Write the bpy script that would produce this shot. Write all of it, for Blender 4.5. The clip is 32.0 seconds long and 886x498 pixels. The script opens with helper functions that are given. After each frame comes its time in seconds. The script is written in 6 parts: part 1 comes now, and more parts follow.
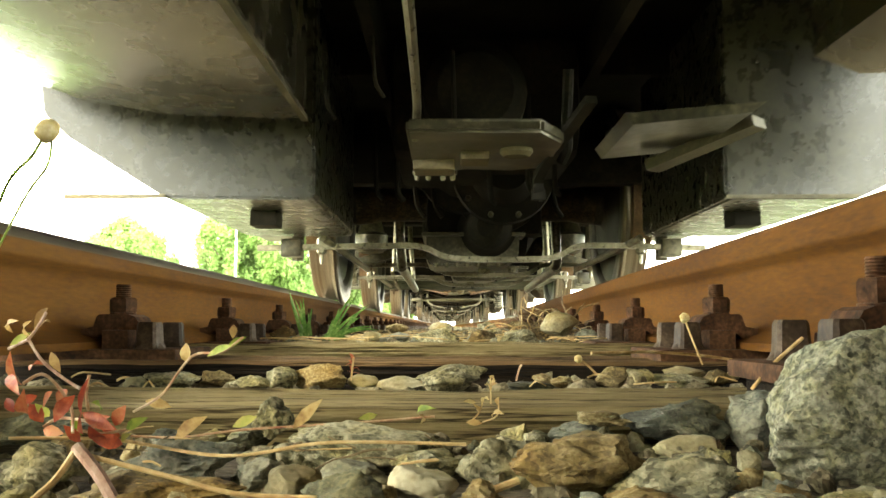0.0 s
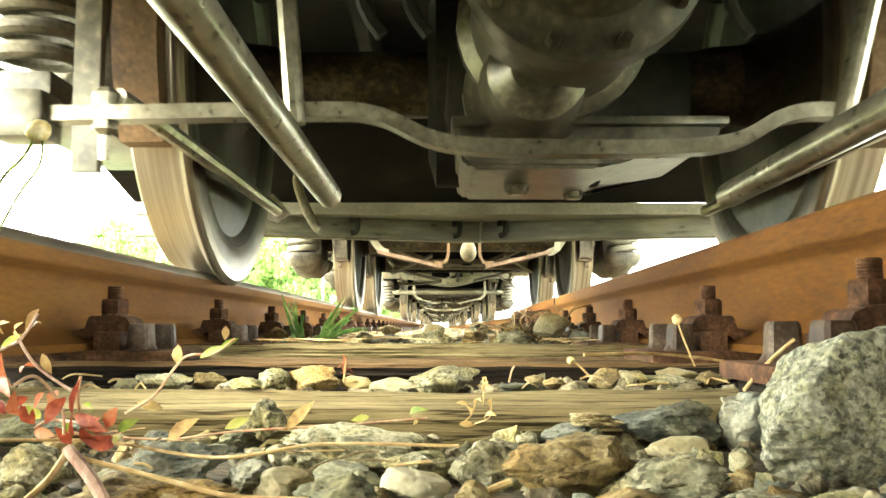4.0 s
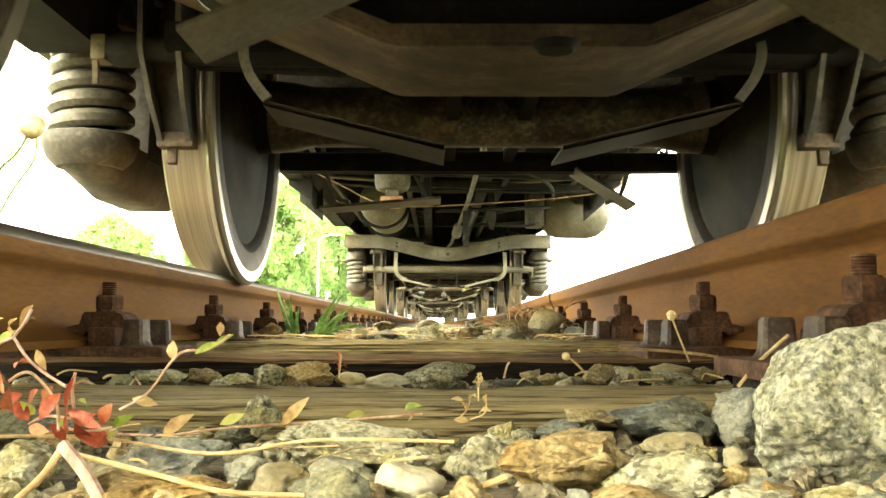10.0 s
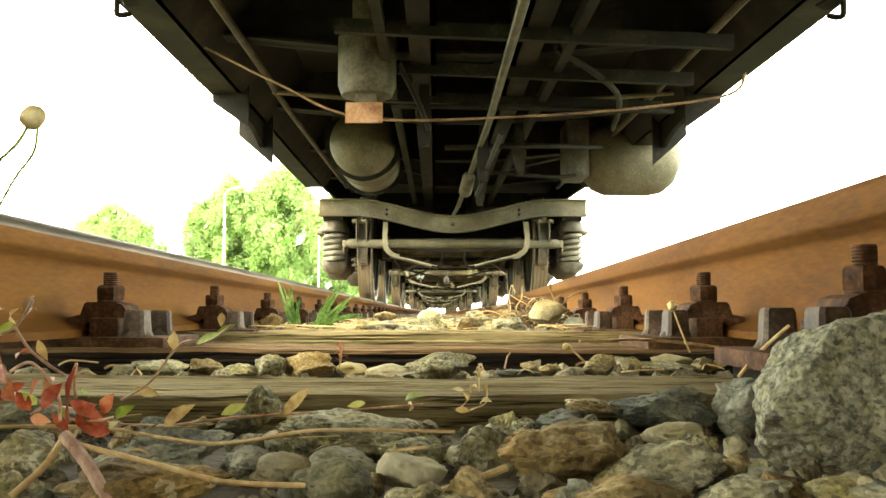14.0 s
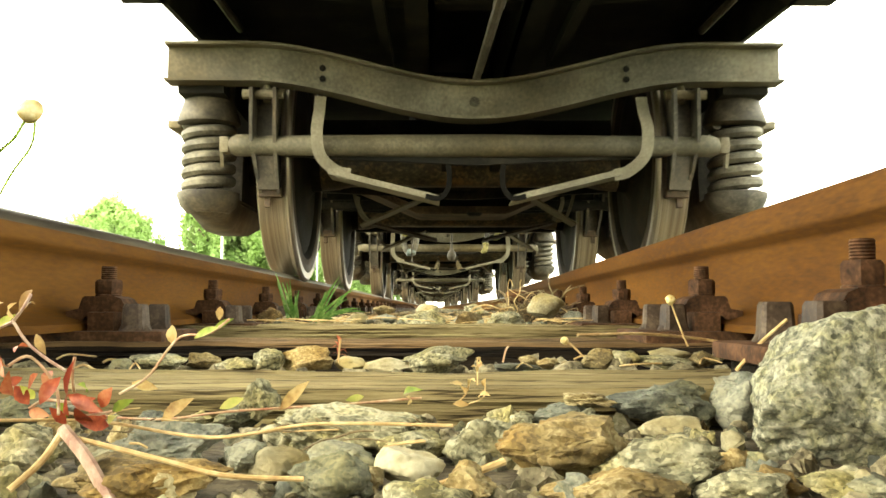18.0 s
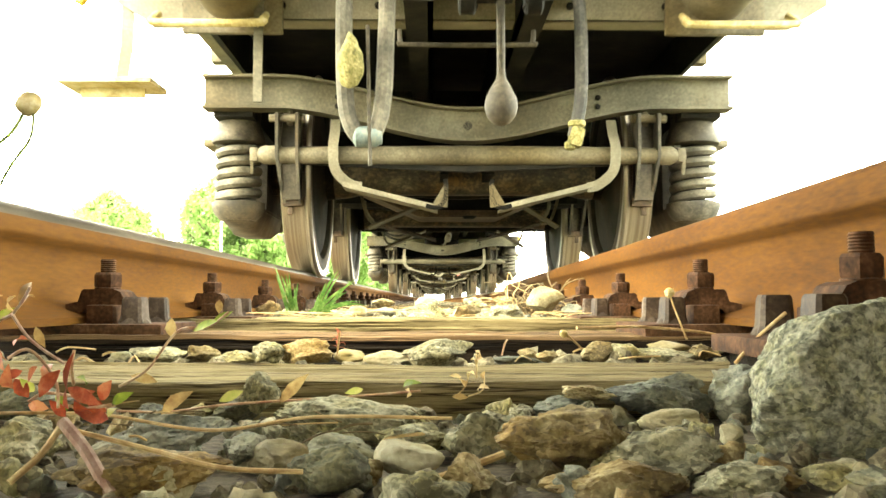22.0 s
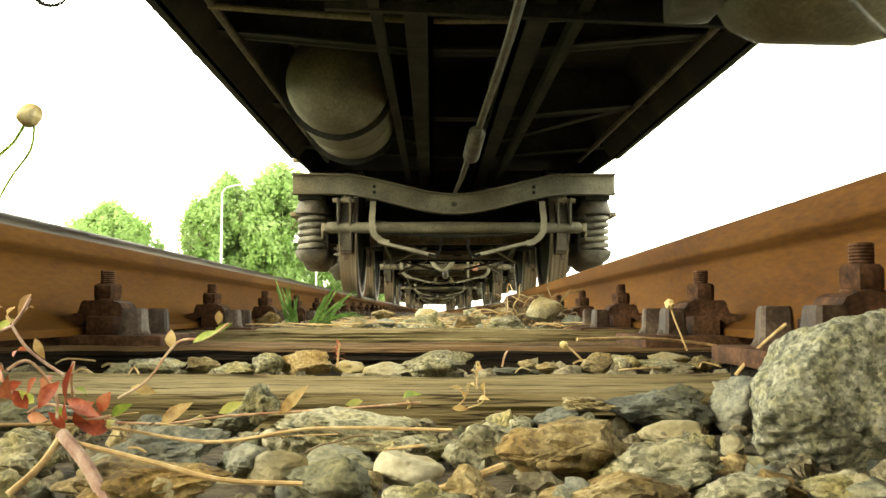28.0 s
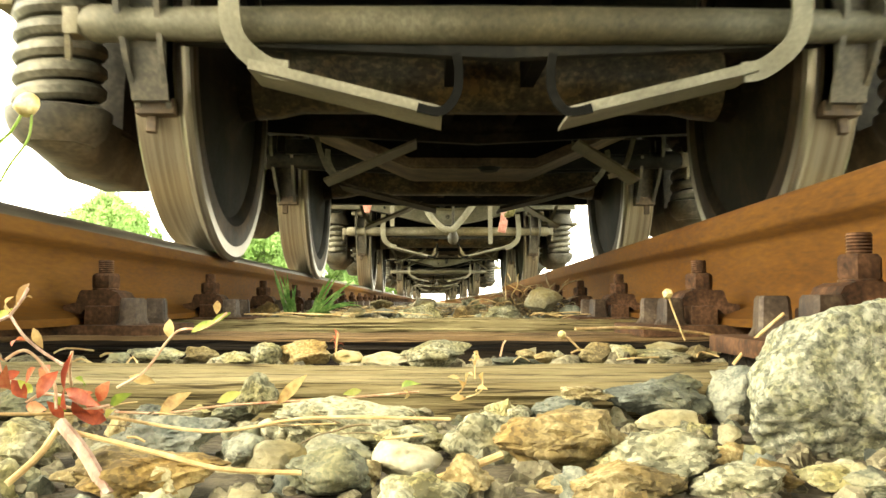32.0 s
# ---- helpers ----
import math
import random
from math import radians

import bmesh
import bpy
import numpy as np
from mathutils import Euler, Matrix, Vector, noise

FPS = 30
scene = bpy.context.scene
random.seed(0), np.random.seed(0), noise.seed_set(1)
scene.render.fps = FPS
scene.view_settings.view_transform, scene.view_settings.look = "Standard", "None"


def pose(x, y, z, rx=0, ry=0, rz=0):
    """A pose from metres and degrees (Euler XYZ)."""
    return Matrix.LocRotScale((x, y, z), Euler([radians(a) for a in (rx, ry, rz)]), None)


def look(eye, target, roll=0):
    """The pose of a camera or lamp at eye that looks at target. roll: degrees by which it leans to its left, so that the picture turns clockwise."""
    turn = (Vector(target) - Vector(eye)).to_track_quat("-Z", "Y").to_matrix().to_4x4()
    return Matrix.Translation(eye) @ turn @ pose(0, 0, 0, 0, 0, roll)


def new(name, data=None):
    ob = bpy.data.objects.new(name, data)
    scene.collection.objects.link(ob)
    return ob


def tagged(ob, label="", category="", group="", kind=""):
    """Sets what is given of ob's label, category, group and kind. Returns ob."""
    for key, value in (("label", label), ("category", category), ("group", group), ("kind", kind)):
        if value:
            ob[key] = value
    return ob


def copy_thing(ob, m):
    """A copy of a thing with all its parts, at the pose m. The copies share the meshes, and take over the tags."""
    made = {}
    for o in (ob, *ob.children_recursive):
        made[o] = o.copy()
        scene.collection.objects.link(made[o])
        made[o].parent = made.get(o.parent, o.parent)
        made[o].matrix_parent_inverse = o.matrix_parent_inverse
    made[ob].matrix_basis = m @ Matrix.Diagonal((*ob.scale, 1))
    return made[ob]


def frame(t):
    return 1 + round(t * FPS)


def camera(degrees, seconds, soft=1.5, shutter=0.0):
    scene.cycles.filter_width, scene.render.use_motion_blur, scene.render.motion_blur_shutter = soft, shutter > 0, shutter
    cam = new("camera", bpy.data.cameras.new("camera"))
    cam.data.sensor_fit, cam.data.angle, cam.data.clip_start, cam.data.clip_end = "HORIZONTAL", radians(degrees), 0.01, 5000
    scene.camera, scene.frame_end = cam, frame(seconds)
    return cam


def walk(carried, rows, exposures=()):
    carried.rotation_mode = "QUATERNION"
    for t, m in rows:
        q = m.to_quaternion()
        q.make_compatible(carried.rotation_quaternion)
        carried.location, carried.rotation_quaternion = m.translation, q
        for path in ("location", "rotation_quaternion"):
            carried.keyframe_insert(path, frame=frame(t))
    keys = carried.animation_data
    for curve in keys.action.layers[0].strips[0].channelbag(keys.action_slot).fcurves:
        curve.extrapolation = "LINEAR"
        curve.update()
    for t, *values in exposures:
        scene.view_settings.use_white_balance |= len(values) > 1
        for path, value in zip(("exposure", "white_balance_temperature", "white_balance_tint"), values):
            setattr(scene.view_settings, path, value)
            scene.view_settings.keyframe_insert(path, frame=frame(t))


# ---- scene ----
F_DEG = 52.2           # field of view across the width
EYE_Z = 0.0344           # lens height over the underside of the rail foot
RAIL_TOP = 0.172
TRAIN_X = 0.153        # centre line of the track that the train runs on

cam = camera(F_DEG, 32.0, soft=1.5, shutter=0.4)
# seconds, turn to the right, tilt up (degrees)
walk(cam, [(t, pose(0, 0, EYE_Z, 90 + up, 0, -right)) for t, right, up in
     [(0, -0.20, 4.89), (0.5, -0.14, 5.22), (1, -0.14, 5.44), (1.5, -0.09, 5.44), (2, -0.03, 5.33),
      (2.5, 0.08, 5.11), (3, 0.13, 4.95), (3.5, 0.19, 4.95), (5.5, 0.40, 5.22), (6, 0.35, 5.27),
      (6.5, 0.35, 5.43), (7, 0.35, 5.54), (7.5, 0.40, 5.60), (8, 0.40, 5.54), (8.5, 0.46, 5.38),
      (9, 0.46, 5.17), (9.5, 0.52, 4.95), (10, 0.57, 4.73), (10.5, 0.57, 4.51), (11, 0.57, 4.35),
      (11.5, 0.57, 4.24), (12, 0.52, 4.18), (12.5, 0.52, 4.13), (13, 0.52, 4.08), (13.5, 0.52, 4.08),
      (14, 0.52, 4.13), (14.5, 0.52, 4.18), (16.5, 0.63, 4.18), (17, 0.63, 4.02), (17.5, 0.68, 3.91),
      (18, 0.63, 3.75), (18.5, 0.68, 3.53), (19, 0.68, 3.37), (19.5, 0.68, 3.20), (20, 0.68, 3.04),
      (20.5, 0.68, 2.93), (21, 0.68, 2.98), (21.5, 0.68, 3.09), (22, 0.68, 3.31), (22.5, 0.68, 3.53),
      (23, 0.68, 3.64), (23.5, 0.68, 3.69), (24, 0.68, 3.69), (24.5, 0.68, 3.64), (25, 0.68, 3.58),
      (25.5, 0.68, 3.53), (27.5, 0.63, 3.91), (28, 0.68, 4.02), (28.5, 0.68, 4.08), (29, 0.68, 4.08),
      (29.5, 0.68, 4.02), (30, 0.73, 3.86), (30.5, 0.73, 3.75), (31, 0.73, 3.64), (31.5, 0.79, 3.48),
      (32, 0.79, 3.37)]],
     exposures=[(t, stops, 7700 if t < 2 else 7300 if t < 7 else 7500 if t < 8 else 8000, -1) for t, stops in ((0, 3.75), (0.5, 3.65), (1, 3.45), (2, 4.1), (2.5, 4.2), (3, 4.45), (3.5, 4.65), (5.5, 4.35), (6, 4.45), (7, 4.2), (9, 3.85), (10, 3.85),
      (11, 4.15), (12, 3.75), (13, 3.4), (14, 3.5), (17, 2.55), (19, 3.4), (20, 3.65), (21.5, 4.05), (22, 3.85), (23, 3.0), (24, 3.15), (25, 3.8), (25.6, 3.75), (27.5, 3.05), (28, 2.5), (29, 2.45), (30, 2.6), (31, 2.95), (32, 3.2))])

# ---- light: bright overcast sky ----
world = bpy.data.worlds.new("sky")
scene.world = world
world.use_nodes = True
wn, wl = world.node_tree.nodes, world.node_tree.links
sky = wn.new("ShaderNodeTexSky")
sky.sky_type, sky.sun_disc = "NISHITA", False
sky.sun_elevation, sky.sun_rotation = radians(33), radians(-120)
sky.air_density, sky.dust_density = 1.0, 4.0
veil = wn.new("ShaderNodeMix")
veil.data_type = "RGBA"
veil.inputs[0].default_value = 0.8
veil.inputs[7].default_value = (13.0, 13.4, 13.6, 1)   # cloud layer, in the units of the sky texture
wl.new(sky.outputs[0], veil.inputs[6])
wl.new(veil.outputs[2], wn["Background"].inputs[0])
wn["Background"].inputs[1].default_value = 0.11
sun = new("sun", bpy.data.lights.new("sun", "SUN"))
sun.data.energy, sun.data.angle, sun.data.color = 0.6, radians(30), (1.0, 0.95, 0.87)
sun.matrix_world = look((-10, -3, 7.5), (0, 3, 0))

# ---- materials ----
def surf(name, cols, scale=6.0, fine=70.0, rough=0.8, metal=0.0, bump=0.4, depth=0.002, spread=0.0, stretch=(1, 1, 1), rand=False, spec=0.4, speck=0.0, cell=260.0, stain=None):
    """A worn surface: colours blotched at a large scale, grain and relief at a fine one."""
    m = bpy.data.materials.new(name)
    m.use_nodes = True
    n, l = m.node_tree.nodes, m.node_tree.links
    bs = n["Principled BSDF"]
    co = n.new("ShaderNodeTexCoord")
    mp = n.new("ShaderNodeMapping")
    mp.inputs[3].default_value = stretch
    l.new(co.outputs["Object"], mp.inputs[0])
    vec = mp.outputs[0]
    info = n.new("ShaderNodeObjectInfo")
    if rand:
        sh = n.new("ShaderNodeVectorMath")
        sh.operation = "ADD"
        mu = n.new("ShaderNodeMath")
        mu.operation = "MULTIPLY"
        mu.inputs[1].default_value = 37.0
        l.new(info.outputs["Random"], mu.inputs[0])
        l.new(vec, sh.inputs[0])
        l.new(mu.outputs[0], sh.inputs[1])
        vec = sh.outputs[0]
    big = n.new("ShaderNodeTexNoise")
    big.inputs["Scale"].default_value, big.inputs["Detail"].default_value, big.inputs["Roughness"].default_value = scale, 6, 0.65
    sml = n.new("ShaderNodeTexNoise")
    sml.inputs["Scale"].default_value, sml.inputs["Detail"].default_value = fine, 5
    l.new(vec, big.inputs["Vector"])
    l.new(vec, sml.inputs["Vector"])
    mixv = n.new("ShaderNodeMath")
    mixv.operation = "MULTIPLY_ADD"
    mixv.inputs[1].default_value, mixv.inputs[2].default_value = 0.45, -0.22
    l.new(sml.outputs[0], mixv.inputs[0])
    add = n.new("ShaderNodeMath")
    add.operation = "ADD"
    l.new(big.outputs[0], add.inputs[0])
    l.new(mixv.outputs[0], add.inputs[1])
    val = add.outputs[0]
    if speck:
        vo = n.new("ShaderNodeTexVoronoi")
        vo.inputs["Scale"].default_value = cell
        l.new(vec, vo.inputs["Vector"])
        sv = n.new("ShaderNodeSeparateColor")
        l.new(vo.outputs["Color"], sv.inputs[0])
        s1 = n.new("ShaderNodeMath")
        s1.operation = "MULTIPLY_ADD"
        s1.inputs[1].default_value, s1.inputs[2].default_value = speck, -speck / 2
        l.new(sv.outputs[0], s1.inputs[0])
        s2 = n.new("ShaderNodeMath")
        s2.operation = "ADD"
        l.new(val, s2.inputs[0])
        l.new(s1.outputs[0], s2.inputs[1])
        val = s2.outputs[0]
    if rand:
        a2 = n.new("ShaderNodeMath")
        a2.operation = "MULTIPLY_ADD"
        a2.inputs[1].default_value, a2.inputs[2].default_value = spread, -spread / 2
        l.new(info.outputs["Random"], a2.inputs[0])
        a3 = n.new("ShaderNodeMath")
        a3.operation = "ADD"
        l.new(val, a3.inputs[0])
        l.new(a2.outputs[0], a3.inputs[1])
        val = a3.outputs[0]
    ramp = n.new("ShaderNodeValToRGB")
    el = ramp.color_ramp.elements
    lo, hi = 0.3, 0.7
    for i, c in enumerate(cols):
        p = lo + (hi - lo) * i / max(1, len(cols) - 1)
        e = el[i] if i < 2 else el.new(p)
        e.position, e.color = p, (*c, 1)
    if len(cols) > 2:
        for i, c in enumerate(cols):
            el[i].position, el[i].color = lo + (hi - lo) * i / (len(cols) - 1), (*c, 1)
    l.new(val, ramp.inputs[0])
    tone = ramp.outputs[0]
    if stain:
        patch, cut, tint = n.new("ShaderNodeTexNoise"), n.new("ShaderNodeMapRange"), n.new("ShaderNodeMix")
        patch.inputs["Scale"].default_value, patch.inputs["Detail"].default_value = scale * 0.7, 4
        l.new(vec, patch.inputs["Vector"])
        cut.inputs[1].default_value, cut.inputs[2].default_value = 0.42, 0.66
        l.new(patch.outputs[0], cut.inputs[0])
        tint.data_type, tint.blend_type = "RGBA", "MULTIPLY"
        tint.inputs[7].default_value = (*stain, 1)
        l.new(cut.outputs[0], tint.inputs[0])
        l.new(tone, tint.inputs[6])
        tone = tint.outputs[2]
    l.new(tone, bs.inputs["Base Color"])
    rr = n.new("ShaderNodeMapRange")
    rr.inputs[3].default_value, rr.inputs[4].default_value = max(0.05, rough - 0.15), min(1.0, rough + 0.12)
    l.new(sml.outputs[0], rr.inputs[0])
    l.new(rr.outputs[0], bs.inputs["Roughness"])
    bs.inputs["Metallic"].default_value = metal
    bs.inputs["Specular IOR Level"].default_value = spec
    bp = n.new("ShaderNodeBump")
    bp.inputs["Strength"].default_value, bp.inputs["Distance"].default_value = bump, depth
    l.new(val, bp.inputs["Height"])
    l.new(bp.outputs[0], bs.inputs["Normal"])
    return m


def wood(name, cols, cracked):
    """Weathered timber along x: broad bands, fine fibres, dark splits and faint mossy stains."""
    m = bpy.data.materials.new(name)
    m.use_nodes = True
    n, l = m.node_tree.nodes, m.node_tree.links
    bs = n["Principled BSDF"]
    co, info = n.new("ShaderNodeTexCoord"), n.new("ShaderNodeObjectInfo")
    shift = n.new("ShaderNodeVectorMath")
    shift.operation = "MULTIPLY_ADD"
    shift.inputs[1].default_value = (1, 1, 1)
    l.new(co.outputs["Object"], shift.inputs[0])
    l.new(info.outputs["Random"], shift.inputs[2])

    def streaks(stretch, detail, rough=0.6):
        mp = n.new("ShaderNodeMapping")
        mp.inputs[3].default_value = stretch
        l.new(shift.outputs[0], mp.inputs[0])
        t = n.new("ShaderNodeTexNoise")
        t.inputs["Scale"].default_value, t.inputs["Detail"].default_value, t.inputs["Roughness"].default_value = 1.0, detail, rough
        l.new(mp.outputs[0], t.inputs["Vector"])
        return t.outputs[0]

    def op(kind, a, b, c=None):
        q = n.new("ShaderNodeMath")
        q.operation = kind
        for k, v in enumerate((a, b, c)):
            if v is None:
                continue
            if isinstance(v, (int, float)):
                q.inputs[k].default_value = v
            else:
                l.new(v, q.inputs[k])
        return q.outputs[0]

    broad, fibre, hair, blot = streaks((1.6, 34, 34), 5), streaks((9, 210, 210), 4, 0.7), streaks((30, 620, 620), 3, 0.7), streaks((5, 9, 9), 4)
    val = op("MULTIPLY_ADD", fibre, 0.36, op("MULTIPLY_ADD", broad, 0.5, 0.045))
    val = op("ADD", op("MULTIPLY_ADD", hair, 0.3, -0.15), op("ADD", val, op("MULTIPLY_ADD", blot, 0.35, -0.175)))
    rift = op("ABSOLUTE", op("SUBTRACT", streaks((2.6, 75, 75), 3, 0.55), 0.5), 0)
    split = n.new("ShaderNodeMapRange")
    split.inputs[1].default_value, split.inputs[2].default_value = 0.004, 0.03
    l.new(rift, split.inputs[0])
    val = op("SUBTRACT", val, op("MULTIPLY", op("SUBTRACT", 1.0, split.outputs[0]), cracked))
    ramp = n.new("ShaderNodeValToRGB")
    el = ramp.color_ramp.elements
    while len(el) < len(cols):
        el.new(0.5)
    for k, c in enumerate(cols):
        el[k].position, el[k].color = 0.26 + 0.46 * k / (len(cols) - 1), (*c, 1)
    l.new(val, ramp.inputs[0])
    moss = n.new("ShaderNodeMix")
    moss.data_type, moss.blend_type = "RGBA", "MULTIPLY"
    moss.inputs[7].default_value = (0.93, 0.98, 0.84, 1)
    l.new(streaks((3, 14, 14), 3), moss.inputs[0])
    l.new(ramp.outputs[0], moss.inputs[6])
    l.new(moss.outputs[2], bs.inputs["Base Color"])
    bs.inputs["Roughness"].default_value, bs.inputs["Specular IOR Level"].default_value = 0.88, 0.2
    bp = n.new("ShaderNodeBump")
    bp.inputs["Strength"].default_value, bp.inputs["Distance"].default_value = 1.0, 0.004
    l.new(val, bp.inputs["Height"])
    l.new(bp.outputs[0], bs.inputs["Normal"])
    return m


def leafy(m, share_through=0.5):
    """Let light through thin leaves."""
    n, l = m.node_tree.nodes, m.node_tree.links
    bs = n["Principled BSDF"]
    tr, mix = n.new("ShaderNodeBsdfTranslucent"), n.new("ShaderNodeMixShader")
    l.new(bs.inputs["Base Color"].links[0].from_socket, tr.inputs[0])
    mix.inputs[0].default_value = share_through
    l.new(bs.outputs[0], mix.inputs[1])
    l.new(tr.outputs[0], mix.inputs[2])
    l.new(mix.outputs[0], n["Material Output"].inputs[0])
    return m


M_RAIL = surf("rail_rust", [(0.07, 0.028, 0.006), (0.13, 0.056, 0.0105), (0.185, 0.086, 0.018)], 3, 120, 0.8, 0.0, 0.3, 0.001, stretch=(1, 0.25, 1.6), spec=0.12, stain=(0.72, 0.68, 0.62))
M_FAST = surf("fastening_rust", [(0.018, 0.009, 0.005), (0.062, 0.029, 0.014), (0.135, 0.068, 0.036)], 22, 180, 0.8, 0.05, 0.5, 0.0012, spec=0.2)
M_SCREW = surf("worn_screw_steel", [(0.018, 0.011, 0.007), (0.05, 0.032, 0.02), (0.11, 0.08, 0.055)], 30, 200, 0.6, 0.15, 0.4, 0.001, spec=0.3)
M_WOOD = wood("old_sleeper_wood", [(0.042, 0.029, 0.014), (0.165, 0.124, 0.063), (0.285, 0.226, 0.125), (0.445, 0.37, 0.226)], 0.2)
M_DARKWOOD = wood("brown_sleeper_wood", [(0.03, 0.017, 0.008), (0.115, 0.068, 0.034), (0.2, 0.125, 0.064), (0.3, 0.195, 0.105)], 0.2)
# Tarred wood, deepened further: the shade on sleeper flanks is in the colour.
M_TARSHADE = wood("tar_and_shade_wood", [(0.003, 0.002, 0.0015), (0.008, 0.005, 0.003), (0.018, 0.011, 0.006), (0.05, 0.033, 0.018)], 0.3)
M_GROUND = surf("ballast_dust", [(0.022, 0.017, 0.01), (0.06, 0.047, 0.028), (0.13, 0.105, 0.066)], 14, 120, 0.95, 0, 0.9, 0.006, speck=0.2, cell=220)
M_GRASS = surf("meadow", [(0.03, 0.06, 0.008), (0.06, 0.1, 0.016), (0.1, 0.13, 0.03)], 0.8, 9, 0.95, 0, 0.5, 0.02)
M_GRANITE = surf("granite_stone", [(0.075, 0.072, 0.043), (0.24, 0.23, 0.15), (0.46, 0.43, 0.3)], 38, 300, 0.9, 0, 0.7, 0.002, rand=True, spread=0.16, speck=0.24, cell=320, stain=(0.9, 0.82, 0.52))
M_GREY = surf("grey_stone", [(0.055, 0.06, 0.05), (0.145, 0.152, 0.122), (0.29, 0.285, 0.215)], 22, 240, 0.9, 0, 0.7, 0.002, rand=True, spread=0.25, speck=0.14, cell=500, stain=(0.85, 0.78, 0.5))
M_TAN = surf("tan_stone", [(0.09, 0.068, 0.03), (0.23, 0.178, 0.083), (0.42, 0.365, 0.215)], 22, 240, 0.9, 0, 0.7, 0.002, rand=True, spread=0.3, speck=0.18, cell=400, stain=(0.95, 0.76, 0.46))
M_PALE = surf("pale_stone", [(0.16, 0.14, 0.08), (0.28, 0.253, 0.16), (0.44, 0.41, 0.29)], 18, 160, 0.88, 0, 0.5, 0.002, rand=True, spread=0.2, speck=0.08, stain=(0.9, 0.76, 0.46))
M_MIX = surf("mixed_ballast", [(0.04, 0.032, 0.018), (0.14, 0.12, 0.073), (0.33, 0.29, 0.185)], 24, 150, 0.9, 0, 0.7, 0.003, speck=0.2, cell=300)
M_RAILTOP = surf("worn_rail_head", [(0.05, 0.04, 0.028), (0.13, 0.108, 0.078), (0.24, 0.205, 0.155)], 4, 90, 0.42, 0.6, 0.15, 0.0006, stretch=(3, 0.2, 3))
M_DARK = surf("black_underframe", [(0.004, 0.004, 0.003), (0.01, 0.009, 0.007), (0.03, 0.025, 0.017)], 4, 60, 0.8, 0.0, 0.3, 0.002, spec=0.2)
M_STEEL = surf("dusty_steel", [(0.072, 0.061, 0.039), (0.145, 0.125, 0.083), (0.25, 0.22, 0.153)], 3.5, 90, 0.65, 0.2, 0.35, 0.001, speck=0.06, cell=140, stain=(0.82, 0.72, 0.52))
M_PALEST = surf("dusty_grey_paint", [(0.13, 0.115, 0.078), (0.2, 0.18, 0.125), (0.31, 0.28, 0.2)], 3, 110, 0.7, 0.1, 0.3, 0.001)
M_BROWN = surf("brown_scale", [(0.06, 0.035, 0.018), (0.15, 0.09, 0.045), (0.27, 0.17, 0.09)], 7, 90, 0.75, 0.2, 0.4, 0.0015)
M_TREAD = surf("polished_tread", [(0.13, 0.1, 0.068), (0.28, 0.235, 0.175), (0.42, 0.37, 0.29)], 4, 90, 0.38, 0.8, 0.1, 0.0005, stretch=(9, 0.06, 0.06))
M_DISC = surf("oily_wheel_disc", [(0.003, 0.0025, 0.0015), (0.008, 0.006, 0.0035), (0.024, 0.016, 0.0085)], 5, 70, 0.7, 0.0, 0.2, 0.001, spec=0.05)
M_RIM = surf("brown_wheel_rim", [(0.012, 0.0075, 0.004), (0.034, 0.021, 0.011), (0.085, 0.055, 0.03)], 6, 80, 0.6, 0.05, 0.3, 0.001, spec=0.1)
M_SPRING = surf("spring_steel", [(0.035, 0.031, 0.022), (0.1, 0.09, 0.065), (0.19, 0.17, 0.125)], 9, 90, 0.6, 0.25, 0.25, 0.001)
M_LOCO = surf("greasy_loco_iron", [(0.018, 0.016, 0.01), (0.062, 0.055, 0.036), (0.18, 0.16, 0.105)], 5, 50, 0.36, 0.35, 0.25, 0.0015, spec=0.5)
M_SHEET = surf("bare_belly_sheet", [(0.03, 0.024, 0.014), (0.07, 0.06, 0.037), (0.15, 0.132, 0.085)], 1.0, 12, 0.28, 0.45, 0.05, 0.003, spec=0.5)
M_TANK = surf("olive_tank_paint", [(0.008, 0.008, 0.004), (0.018, 0.017, 0.0095), (0.043, 0.04, 0.023)], 3, 30, 0.3, 0.0, 0.04, 0.001, spec=0.5)
M_GUARD = surf("oily_guard_sheet", [(0.045, 0.044, 0.03), (0.12, 0.113, 0.078), (0.26, 0.235, 0.16)], 1.6, 14, 0.34, 0.3, 0.08, 0.004, stretch=(0.4, 2, 3), spec=0.5)
M_LDISC = surf("greasy_loco_wheel", [(0.012, 0.01, 0.007), (0.034, 0.029, 0.02), (0.085, 0.075, 0.054)], 5, 70, 0.5, 0.1, 0.25, 0.001, spec=0.3)
# Near black: shade on recessed gear put into the colour; also for black wire.
M_BLACK = surf("shade_and_wire_black", [(0.002, 0.002, 0.0015), (0.005, 0.0045, 0.0035), (0.014, 0.012, 0.009)], 4, 60, 0.85, 0.0, 0.3, 0.002, spec=0.1)
M_IRON = surf("dull_brown_iron", [(0.016, 0.013, 0.008), (0.05, 0.041, 0.027), (0.12, 0.1, 0.068)], 7, 90, 0.65, 0.1, 0.35, 0.0015)
M_BOLSTER = surf("dark_brown_scale", [(0.021, 0.013, 0.007), (0.063, 0.039, 0.02), (0.14, 0.094, 0.052)], 7, 90, 0.75, 0.1, 0.4, 0.0015)
M_BEAM = surf("mottled_olive_steel", [(0.052, 0.047, 0.031), (0.105, 0.095, 0.064), (0.19, 0.17, 0.118)], 3, 80, 0.65, 0.15, 0.35, 0.001, speck=0.06, cell=120, stain=(0.8, 0.68, 0.48))
